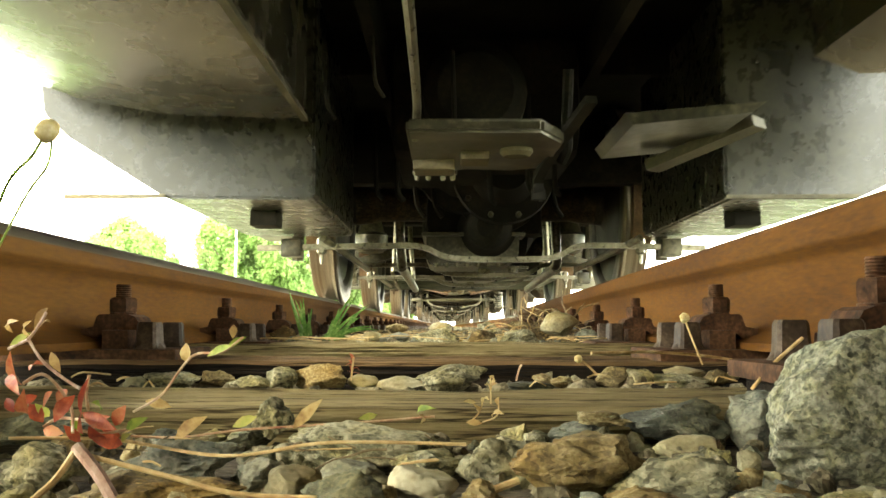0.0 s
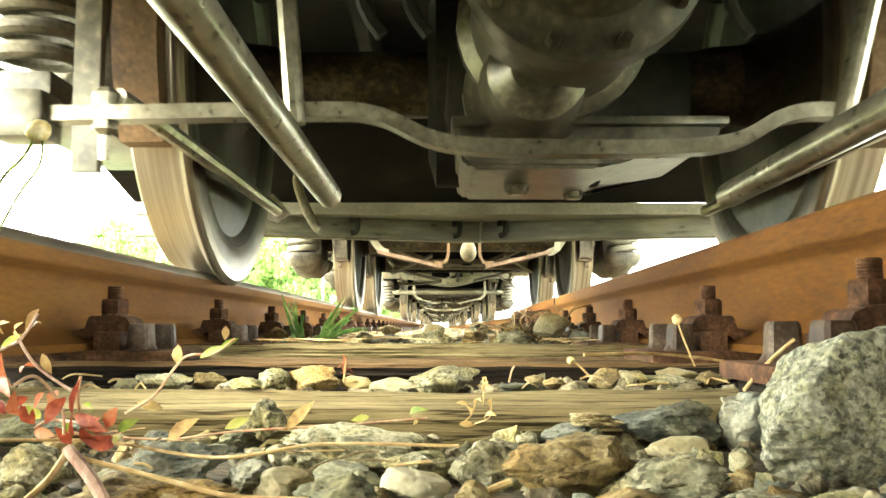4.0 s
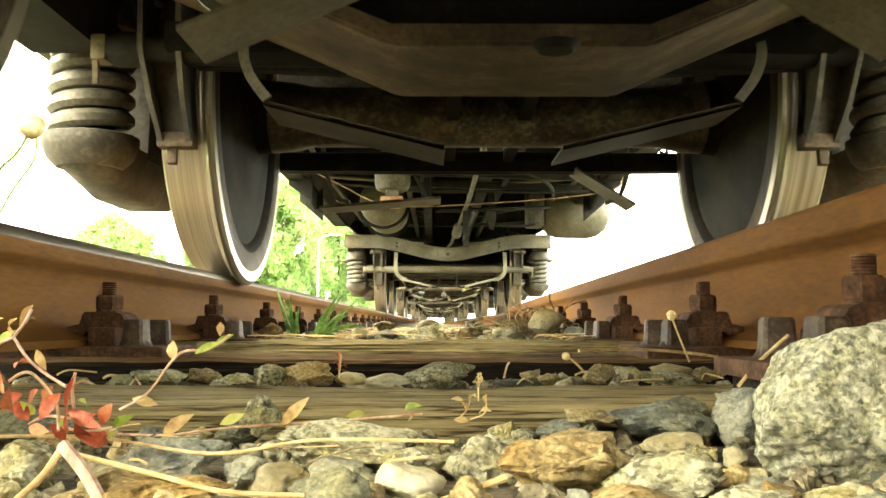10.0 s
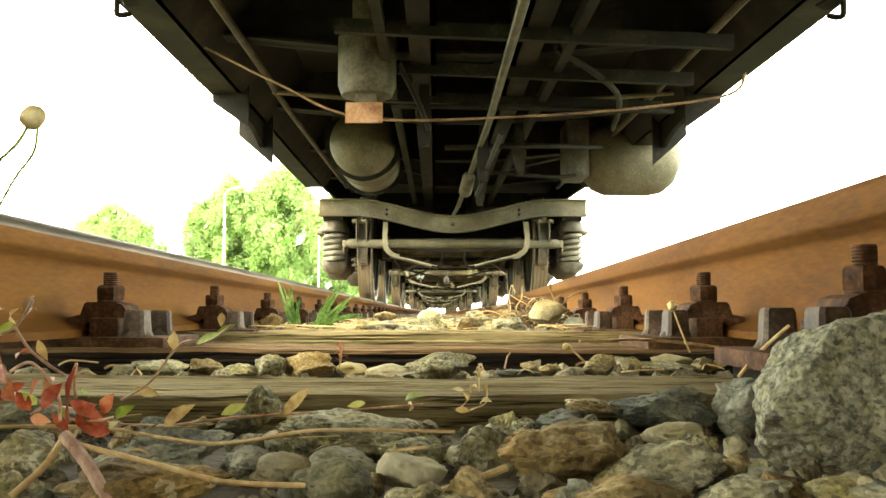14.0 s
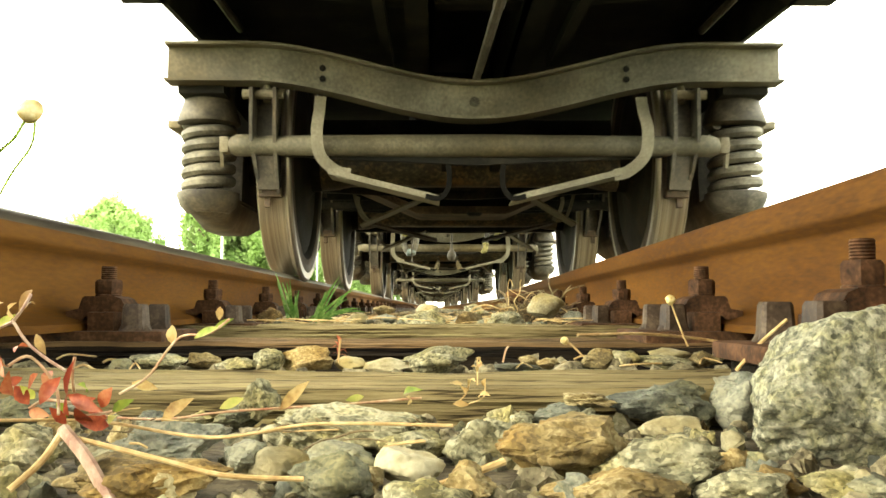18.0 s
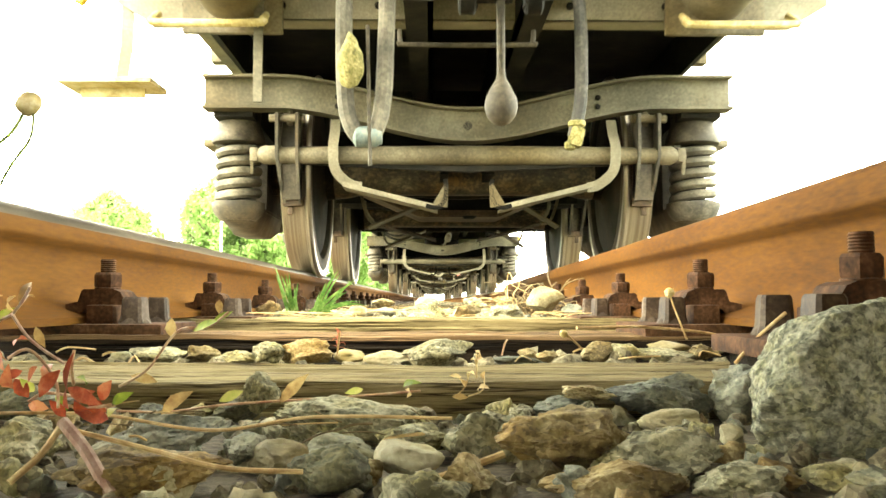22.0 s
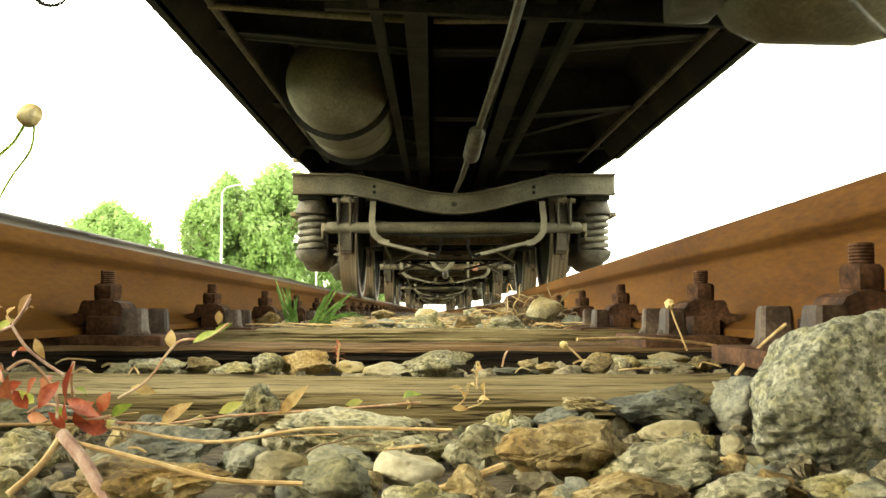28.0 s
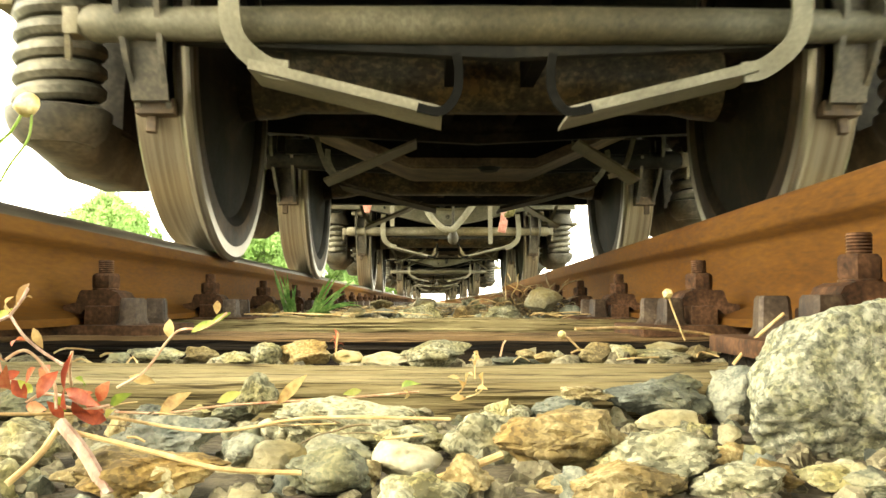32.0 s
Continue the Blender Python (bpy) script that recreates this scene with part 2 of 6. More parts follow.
M_RUSTBEAM = surf("oily_spotted_steel", [(0.02, 0.017, 0.01), (0.055, 0.047, 0.03), (0.16, 0.128, 0.075)], 9, 70, 0.5, 0.2, 0.4, 0.0015, speck=0.16, cell=90, stain=(0.75, 0.55, 0.34))
# Guard sheet tone lifted to cream: bounced light put into the colour.
M_SHELF = surf("lit_cream_sheet", [(0.12, 0.112, 0.08), (0.24, 0.222, 0.162), (0.4, 0.36, 0.26)], 2.5, 30, 0.4, 0.2, 0.1, 0.002, stretch=(0.6, 2, 2), spec=0.5)
M_AXLE = surf("spotted_axle_steel", [(0.04, 0.034, 0.02), (0.095, 0.082, 0.052), (0.2, 0.165, 0.1)], 8, 80, 0.55, 0.1, 0.3, 0.001, speck=0.14, cell=110, stain=(0.8, 0.66, 0.45))
M_CAST = surf("dull_cast_iron", [(0.02, 0.018, 0.014), (0.06, 0.054, 0.041), (0.14, 0.127, 0.097)], 8, 80, 0.65, 0.1, 0.35, 0.0015, stain=(0.85, 0.72, 0.55))
M_OLDYELLOW = surf("faded_yellow_paint", [(0.3, 0.22, 0.08), (0.5, 0.41, 0.19), (0.62, 0.55, 0.36)], 14, 90, 0.7, 0, 0.3, 0.001)
M_MOSS = surf("mossy_leather", [(0.07, 0.07, 0.02), (0.19, 0.17, 0.06), (0.36, 0.31, 0.15)], 40, 160, 0.85, 0, 0.6, 0.002)
M_ROD = surf("worn_oily_rod", [(0.08, 0.07, 0.045), (0.19, 0.17, 0.12), (0.36, 0.33, 0.25)], 5, 60, 0.33, 0.65, 0.15, 0.001)
M_RUST = surf("pale_rust", [(0.052, 0.03, 0.018), (0.138, 0.085, 0.053), (0.245, 0.173, 0.124)], 7, 90, 0.8, 0.1, 0.5, 0.002)
M_ORANGE = surf("faded_orange_paint", [(0.2, 0.09, 0.045), (0.36, 0.19, 0.1), (0.45, 0.3, 0.19)], 12, 90, 0.7, 0, 0.3, 0.001)
M_YELLOW = surf("yellow_paint", [(0.35, 0.22, 0.02), (0.6, 0.42, 0.06), (0.65, 0.5, 0.15)], 12, 90, 0.7, 0, 0.3, 0.001)
M_RUBBER = surf("hose_rubber", [(0.015, 0.015, 0.014), (0.035, 0.034, 0.03), (0.09, 0.085, 0.07)], 12, 90, 0.7, 0, 0.3, 0.001)
M_HOSE = surf("dusty_hose", [(0.035, 0.032, 0.025), (0.095, 0.087, 0.067), (0.19, 0.17, 0.13)], 8, 90, 0.75, 0, 0.3, 0.001)
M_TEAL = surf("teal_hose_head", [(0.07, 0.09, 0.085), (0.13, 0.17, 0.165), (0.22, 0.23, 0.19)], 20, 90, 0.6, 0.2, 0.3, 0.001)
M_RED = surf("red_paint", [(0.3, 0.04, 0.03), (0.5, 0.09, 0.07), (0.55, 0.2, 0.16)], 20, 90, 0.6, 0, 0.3, 0.001)
M_FADEDRED = surf("faded_red_paint", [(0.3, 0.1, 0.07), (0.48, 0.2, 0.15), (0.55, 0.33, 0.27)], 20, 90, 0.7, 0, 0.3, 0.001)
M_REDLEAF = leafy(surf("red_leaf", [(0.2, 0.03, 0.015), (0.42, 0.085, 0.035), (0.55, 0.24, 0.11)], 60, 200, 0.5, 0, 0.2, 0.0005, rand=True, spread=0.3), 0.35)
M_LEAF = leafy(surf("green_leaf", [(0.12, 0.18, 0.02), (0.27, 0.34, 0.05), (0.48, 0.45, 0.13)], 30, 160, 0.6, 0, 0.2, 0.0005, rand=True, spread=0.4), 0.4)
M_TANLEAF = leafy(surf("dry_leaf", [(0.28, 0.16, 0.06), (0.46, 0.31, 0.12), (0.6, 0.47, 0.22)], 60, 200, 0.6, 0, 0.2, 0.0005, rand=True, spread=0.3), 0.35)
M_BLADE = leafy(surf("grass_blade", [(0.03, 0.085, 0.014), (0.09, 0.19, 0.036), (0.25, 0.34, 0.11)], 30, 160, 0.55, 0, 0.2, 0.0005), 0.3)
M_STRAW = surf("dry_stalk", [(0.3, 0.18, 0.07), (0.5, 0.35, 0.16), (0.66, 0.54, 0.3)], 30, 160, 0.75, 0, 0.3, 0.0005)
M_STEM = surf("pink_stem", [(0.3, 0.11, 0.06), (0.46, 0.29, 0.17), (0.62, 0.5, 0.34)], 60, 160, 0.65, 0, 0.2, 0.0005)
M_DEADWEED = surf("dead_weed", [(0.07, 0.045, 0.02), (0.17, 0.125, 0.065), (0.3, 0.24, 0.13)], 30, 160, 0.8, 0, 0.3, 0.0005)
M_BUD = surf("dry_bud", [(0.35, 0.24, 0.08), (0.6, 0.47, 0.2), (0.75, 0.66, 0.4)], 120, 400, 0.8, 0, 0.8, 0.001)
M_CROWN = leafy(surf("tree_leaves", [(0.19, 0.31, 0.085), (0.29, 0.42, 0.15), (0.4, 0.51, 0.24)], 0.5, 3, 0.75, 0, 0.1, 0.01), 0.6)
M_STALK = leafy(surf("pale_green_stalk", [(0.2, 0.3, 0.07), (0.34, 0.46, 0.14), (0.5, 0.58, 0.26)], 30, 160, 0.6, 0, 0.2, 0.0005), 0.6)
M_PINK = surf("pink_bark", [(0.24, 0.12, 0.085), (0.4, 0.26, 0.195), (0.56, 0.45, 0.36)], 90, 260, 0.6, 0, 0.3, 0.0006, stretch=(1, 1, 0.3))
# Shade of the inner brake plates, put into the colour.
M_SHADE = surf("shaded_brown_plate", [(0.008, 0.006, 0.0035), (0.024, 0.017, 0.01), (0.055, 0.04, 0.024)], 7, 90, 0.75, 0.0, 0.4, 0.0015, spec=0.2)
M_BARK = surf("bark", [(0.05, 0.035, 0.02), (0.12, 0.09, 0.06), (0.2, 0.17, 0.12)], 3, 20, 0.9, 0, 0.6, 0.01)
M_POLE = surf("galvanised_pole", [(0.35, 0.36, 0.36), (0.5, 0.51, 0.51), (0.6, 0.6, 0.6)], 2, 20, 0.55, 0.3, 0.1, 0.001)
M_GLOW = surf("lamp_glass", [(0.6, 0.6, 0.58), (0.7, 0.7, 0.68)], 4, 20, 0.3, 0, 0.05, 0.001)


# ---- shape helpers ----
def finish(name, bm, mat, parent=None, label="", smooth=True, angle=35):
    me = bpy.data.meshes.new(name)
    bmesh.ops.recalc_face_normals(bm, faces=bm.faces)
    lim = radians(angle)
    for f in bm.faces:
        f.smooth = smooth
    if smooth:
        for e in bm.edges:
            if len(e.link_faces) == 2 and e.calc_face_angle() > lim:
                e.smooth = False
    bm.to_mesh(me)
    bm.free()
    for m in (mat if isinstance(mat, (list, tuple)) else [mat]):
        me.materials.append(m)
    ob = new(name, me)
    if parent:
        ob.parent = parent
    if label:
        ob["label"] = label
    return ob


def part(name, bm, mat, parent, label="", **kw):
    return finish(name, bm, mat, parent, label, **kw)


def share(name, src, parent, m=None):
    """Another object on the mesh of src, as a part of parent."""
    ob = new(name, src.data)
    ob.parent = parent
    if m is not None:
        ob.matrix_basis = m
    return ob


def box(bm, c, s, rot=(0, 0, 0), bev=0.0):
    m = Matrix.LocRotScale(c, Euler([radians(a) for a in rot]), s)
    r = bmesh.ops.create_cube(bm, size=1, matrix=m)
    if bev:
        es = {e for v in r["verts"] for e in v.link_edges}
        bmesh.ops.bevel(bm, geom=list(es), offset=bev, segments=2, affect="EDGES", profile=0.7)
    return bm


def ring_sweep(bm, pts, section, closed_ends=True):
    """Sweep section (list of 2D points) along pts."""
    pts = [Vector(p) for p in pts]
    rings, up = [], None
    for i, p in enumerate(pts):
        a = pts[max(0, i - 1)]
        b = pts[min(len(pts) - 1, i + 1)]
        t = (b - a).normalized()
        if up is None:
            ref = Vector((0, 0, 1)) if abs(t.z) < 0.9 else Vector((0, 1, 0))
            up = (ref - t * ref.dot(t)).normalized()
        else:
            up = (up - t * up.dot(t)).normalized()
        side = t.cross(up)
        rings.append([bm.verts.new(p + side * u + up * v) for u, v in section])
    k = len(section)
    for r0, r1 in zip(rings, rings[1:]):
        for j in range(k):
            bm.faces.new((r0[j], r0[(j + 1) % k], r1[(j + 1) % k], r1[j]))
    if closed_ends:
        bm.faces.new(rings[0][::-1])
        bm.faces.new(rings[-1])
    return bm


def tube(bm, pts, r, n=10):
    return ring_sweep(bm, pts, [(r * math.cos(2 * math.pi * i / n), r * math.sin(2 * math.pi * i / n)) for i in range(n)])


def bar(bm, pts, w, h):
    return ring_sweep(bm, pts, [(-w / 2, -h / 2), (w / 2, -h / 2), (w / 2, h / 2), (-w / 2, h / 2)])


def lathe(bm, prof, n=24, axis="x", c=(0, 0, 0)):
    """Turn prof (along, radius) round an axis through c."""
    c = Vector(c)
    rings = []
    for a, r in prof:
        ring = []
        for i in range(n):
            u, v = r * math.cos(2 * math.pi * i / n), r * math.sin(2 * math.pi * i / n)
            ring.append(bm.verts.new(c + (Vector((a, u, v)) if axis == "x" else Vector((u, a, v)) if axis == "y" else Vector((u, v, a)))))
        rings.append(ring)
    for r0, r1 in zip(rings, rings[1:]):
        for j in range(n):
            bm.faces.new((r0[j], r0[(j + 1) % n], r1[(j + 1) % n], r1[j]))
    bm.faces.new(rings[0][::-1])
    bm.faces.new(rings[-1])
    return bm


def slab(bm, poly, y0, y1, plane="xz"):
    """A plate: poly drawn in a plane, from y0 to y1 across it."""
    def at(u, v, w):
        return (u, w, v) if plane == "xz" else (w, u, v) if plane == "yz" else (u, v, w)
    a = [bm.verts.new(at(u, v, y0)) for u, v in poly]
    b = [bm.verts.new(at(u, v, y1)) for u, v in poly]
    k = len(poly)
    for j in range(k):
        bm.faces.new((a[j], a[(j + 1) % k], b[(j + 1) % k], b[j]))
    bm.faces.new(a[::-1])
    bm.faces.new(b)
    return bm


def smoothline(pts, n=6):
    """Points of a soft curve through pts."""
    P = [Vector(p) for p in pts]
    out = []
    for i in range(len(P) - 1):
        p0, p1, p2, p3 = P[max(0, i - 1)], P[i], P[i + 1], P[min(len(P) - 1, i + 2)]
        for k in range(n):
            t = k / n
            out.append(0.5 * (2 * p1 + (p2 - p0) * t + (2 * p0 - 5 * p1 + 4 * p2 - p3) * t * t + (3 * p1 - 3 * p2 + p3 - p0) * t ** 3))
    return out + [P[-1]]


def B():
    return bmesh.new()


def empty(name, m=None, label="", category="", group="", kind=""):
    e = new(name)
    if m is not None:
        e.matrix_basis = m
    return tagged(e, label, category, group, kind)


# ---- the ground, the rails and the sleepers ----
SLEEPERS = [-0.9, -0.3, 0.85, 1.42, 2.10, 2.76] + [3.4 + 0.62 * i for i in range(150)]
GAUGE_L = TRAIN_X - 0.7175
GAUGE_R = TRAIN_X + 0.7175


def closure_x(y):
    """Inner face of the closure rail that runs up to the right-hand stock rail."""
    return 0.438 + 0.027 * y


def ground_height(x, y):
    inside = -0.73 < x < 1.0
    h = noise.noise((x * 4, y * 4, 3)) * 0.012
    if inside:
        u = min(1.0, max(0.0, (y - 1.9) / 0.5))
        return -0.0605 + 0.029 * u + h
    return -0.063 - min(0.25, max(0.0, abs(x - TRAIN_X) - 1.3) * 0.18) + h * 2


def grid_axis(lo, hi, far):
    near = [lo + (hi - lo) * i / 60 for i in range(61)]
    step, v = (hi - lo) / 60, 0
    a, b = lo, hi
    left, right = [], []
    while v < far:
        step *= 1.45
        v += step
        left.append(a - v)
        right.append(b + v)
    return left[::-1] + near + right


bm = B()
gx, gy = grid_axis(-1.6, 1.9, 3000), grid_axis(-0.5, 7.0, 3000)
vv = [[bm.verts.new((x, y, ground_height(x, y))) for x in gx] for y in gy]
for j in range(len(gy) - 1):
    for i in range(len(gx) - 1):
        f = bm.faces.new((vv[j][i], vv[j][i + 1], vv[j + 1][i + 1], vv[j + 1][i]))
        mid = (gx[i] + gx[i + 1]) / 2
        f.material_index = 0 if -3.0 < mid < 4.0 else 1
ground = finish("ground", bm, [M_GROUND, M_GRASS])
tagged(ground, "dusty ballast bed running out into green meadow", "ground", kind="structure")


def rail_section(tall=0.0):
    """Half of the profile and its mirror image; tall: what the head stands higher than usual."""
    half = [(0.075, 0.0), (0.075, 0.011), (0.06, 0.0155), (0.03, 0.025), (0.0115, 0.037), (0.0085, 0.06), (0.0085, 0.09), (0.0105, 0.11),
            (0.017, 0.1195), (0.0335, 0.1265), (0.0362, 0.1325)]
    crown = [(0.036, 0.151), (0.0335, 0.1605), (0.027, 0.168), (0.012, 0.172)] if not tall else [(0.036, 0.160), (0.034, 0.167), (0.028, 0.1705), (0.012, 0.172)]
    half = [(x, z + (tall if z > 0.1 else 0.0)) for x, z in half + crown]
    return half + [(-x, z) for x, z in reversed(half)]


def rail(name, x0, x1, y0, y1, label, tall=0.0):
    """x0, x1: the middle of the rail at both ends."""
    bm = B()
    n = 14
    ys = [y0 + (min(y1, 20) - y0) * i / n for i in range(n + 1)] + ([y1] if y1 > 20 else [])
    rings = []
    for y in ys:
        cx = x0 + (x1 - x0) * (y - y0) / (y1 - y0)
        rings.append([bm.verts.new((cx + u, y, v)) for u, v in rail_section(tall)])
    k = len(rings[0])
    for r0, r1 in zip(rings, rings[1:]):
        for j in range(k):
            f = bm.faces.new((r0[j], r0[(j + 1) % k], r1[(j + 1) % k], r1[j]))
            if j in (13, 14, 15) or (not tall and j in (11, 12, 16, 17)):
                f.material_index = 1
    bm.faces.new(rings[0])
    bm.faces.new(rings[-1][::-1])
    return tagged(finish(name, bm, [M_RAIL, M_RAILTOP], angle=50), label, "rail", kind="structure")


rail("rail_west", GAUGE_L - 0.036, GAUGE_L - 0.036, -7, 150, "rusty orange-brown steel rail with a polished running edge")
rail("rail_east", GAUGE_R + 0.036, GAUGE_R + 0.036, -7, 150, "rusty steel stock rail behind the closure rail")
rail("closure_rail", closure_x(-2) + 0.036, closure_x(8.2) + 0.036, -2, 8.2, "rusty orange closure rail that nears the stock rail", tall=0.0105)


def sleeper(y, i):
    """A beam with a split, grooved top, a splintered front and tarred flanks whose colour also holds shade."""
    bm = B()
    w, l = 0.235, 2.75
    near = -0.5 < y < 2.3
    nx = 170 if near else 12
    rnd = random.Random(i)
    n = 64 if near else 6
    m = 18 if near else 5
    top = [(-w / 2 + 0.004 + (w - 0.008) * k / n, 0.0) for k in range(n + 1)]
    front = [(-w / 2, -0.15), (-w / 2, -0.085)] + [(-w / 2 + 0.001, -0.07 + 0.064 * k / m) for k in range(m + 1)]
    prof = front + top + [(w / 2, -0.012), (w / 2, -0.06), (w / 2, -0.15)]
    splits = [(rnd.uniform(-0.46, 0.46) * w, rnd.uniform(0.0012, 0.0028), rnd.uniform(0.006, 0.016), rnd.uniform(0, 50)) for _ in range(9)] if near else []
    rings = []
    for j in range(nx + 1):
        x = -l / 2 + l * j / nx
        ring = []
        for k, (u, v) in enumerate(prof):
            a = noise.noise((x * 2.5 + i * 7, u * 18, 0)) * 0.005
            if v > -0.0065:
                a += noise.noise((x * 9 + i * 7, u * 90, 4)) * 0.0022 + noise.noise((x * 26, u * 260 + i, 9)) * 0.0012 * near
                for c, half, deep, off in splits:
                    q = abs(u - c - noise.noise((x * 1.7, off, 1)) * 0.011) / half
                    if q < 2:
                        a -= deep * max(0.0, min(1.0, 0.35 + 2.2 * noise.noise((x * 1.3, off, 7)))) * max(0.0, 1 - q / 2)
                ring.append(bm.verts.new((x, u, v + a)))
            else:
                f = noise.noise((x * 2 + i * 3, v * 90, 6.0)) * 0.006
                if near:
                    f += noise.noise((x * 5 + i * 3, v * 330, 2.0)) * 0.0045 + abs(noise.noise((x * 1.6 + i, v * 120, 5.0))) * 0.007
                ring.append(bm.verts.new((x, u + f, v)))
        rings.append(ring)
    # Fronts 2 and 4 stay plain wood; the others carry shade in their colour.
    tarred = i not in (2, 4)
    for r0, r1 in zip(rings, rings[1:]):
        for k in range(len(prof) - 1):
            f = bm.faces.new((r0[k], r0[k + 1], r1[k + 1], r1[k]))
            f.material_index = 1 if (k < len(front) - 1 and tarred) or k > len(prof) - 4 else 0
    bm.faces.new(rings[0])
    bm.faces.new(rings[-1][::-1])
    ob = finish("sleeper", bm, [M_DARKWOOD if i == 3 else M_WOOD, M_TARSHADE], angle=50)
    ob.matrix_basis = pose(TRAIN_X + rnd.uniform(-0.05, 0.05), y, {2: -0.031, 3: -0.0165, 4: -0.0045}.get(i, -0.018), 0, 0, rnd.uniform(-0.4, 0.4))
    return tagged(ob, "weathered cracked wooden railway sleeper in the ballast", "sleeper", "sleepers of the track")


far_sleepers = B()
for i, y in enumerate(SLEEPERS):
    if y < 26:
        sleeper(y, i)
    else:
        box(far_sleepers, (TRAIN_X, y, -0.09), (2.7, 0.235, 0.14))
for i in range(9):
    sleeper(-1.52 - 0.62 * i, 200 + i)
tagged(finish("far_sleepers", far_sleepers, M_WOOD), "distant wooden sleepers along the track", "sleeper", kind="stuff")


# ---- rail fastenings: ribbed plate, clamp, bolt with nut, two square-headed screws ----
def nut(bm, c, r, h):
    lathe(bm, [(0, r * 0.9), (h * 0.12, r), (h * 0.85, r), (h, r * 0.86)], 6, "z", c)


def fastening():
    """Built for a rail on the side of -x; the rail foot edge lies at x = 0."""
    e = empty("rail_fastening", label="rusty ribbed base plate with clamp, nut and square screws", category="rail fastening", group="rail fastenings")
    bm = B()
    box(bm, (-0.02, 0, -0.008), (0.30, 0.2, 0.018), bev=0.005)
    box(bm, (0.03, 0.05, 0.012), (0.04, 0.045, 0.034), bev=0.004)
    box(bm, (0.03, -0.05, 0.012), (0.04, 0.045, 0.034), bev=0.004)
    part("base_plate", bm, M_FAST, e)
    bm = B()
    box(bm, (-0.02, 0, -0.0255), (0.27, 0.17, 0.018), bev=0.002)
    part("shim", bm, M_TARSHADE, e, "dark tarred wooden shim")
    bm = B()
    slab(bm, [(-0.036, 0.016), (-0.037, 0.03), (-0.018, 0.034), (-0.013, 0.05), (-0.009, 0.053), (0.036, 0.053), (0.046, 0.049), (0.053, 0.038), (0.053, 0.003), (0.036, 0.003), (0.034, 0.02), (0.028, 0.026), (0.004, 0.026), (-0.006, 0.022), (-0.012, 0.016)], -0.033, 0.033)
    part("clamp", bm, M_FAST, e)
    bm = B()
    tube(bm, [(0.016, 0, 0.0), (0.016, 0, 0.1)], 0.0108, 14)
    for k in range(7):
        lathe(bm, [(0, 0.0108), (0.0015, 0.0122), (0.003, 0.0108)], 14, "z", (0.016, 0, 0.077 + 0.0032 * k))
    bolt = part("bolt", bm, M_FAST, e)
    bm = B()
    nut(bm, (0.016, 0, 0.0555), 0.0215, 0.024)
    part("nut", bm, M_FAST, bolt)
    bm = B()
    for z in (0.046, 0.0515):
        lathe(bm, [(0, 0.018), (0.001, 0.02), (0.004, 0.02), (0.0048, 0.018)], 16, "z", (0.016, 0, z))
    part("spring_washer", bm, M_FAST, bolt)
    for k in (-1, 1):
        bm = B()
        c = Vector((0.078, 0.058 * k, -0.004))
        lathe(bm, [(0, 0.025), (0.004, 0.025), (0.009, 0.021), (0.015, 0.016), (0.018, 0.013)], 20, "z", c)
        rings = []
        for z, h in ((0.007, 0.0195), (0.014, 0.0168), (0.041, 0.0152), (0.045, 0.0132)):
            rings.append([bm.verts.new(c + Matrix.Rotation(radians(8 * k), 3, "Z") @ Vector((sx * h, sy * h, z))) for sx, sy in ((-1, -0.75), (-0.75, -1), (0.75, -1), (1, -0.75), (1, 0.75), (0.75, 1), (-0.75, 1), (-1, 0.75))])
        for r0, r1 in zip(rings, rings[1:]):
            for j in range(8):
                bm.faces.new((r0[j], r0[(j + 1) % 8], r1[(j + 1) % 8], r1[j]))
        bm.faces.new(rings[-1])
        part("sleeper_screw", bm, M_SCREW, e)
    return e


fast = fastening()
first = True
for i, y in enumerate(SLEEPERS):
    if y > 24:
        break
    spots = [(GAUGE_L - 0.036 + 0.075, 0)] if i != 2 else []
    if y < 7.5:
        spots.append((closure_x(y) + 0.036 - 0.075, 180))
    for x, turn in spots:
        m = pose(x, y + random.uniform(-0.01, 0.01), 0, 0, 0, turn + random.uniform(-1.5, 1.5))
        if first:
            fast.matrix_basis = m
            first = False
        else:
            copy_thing(fast, m)


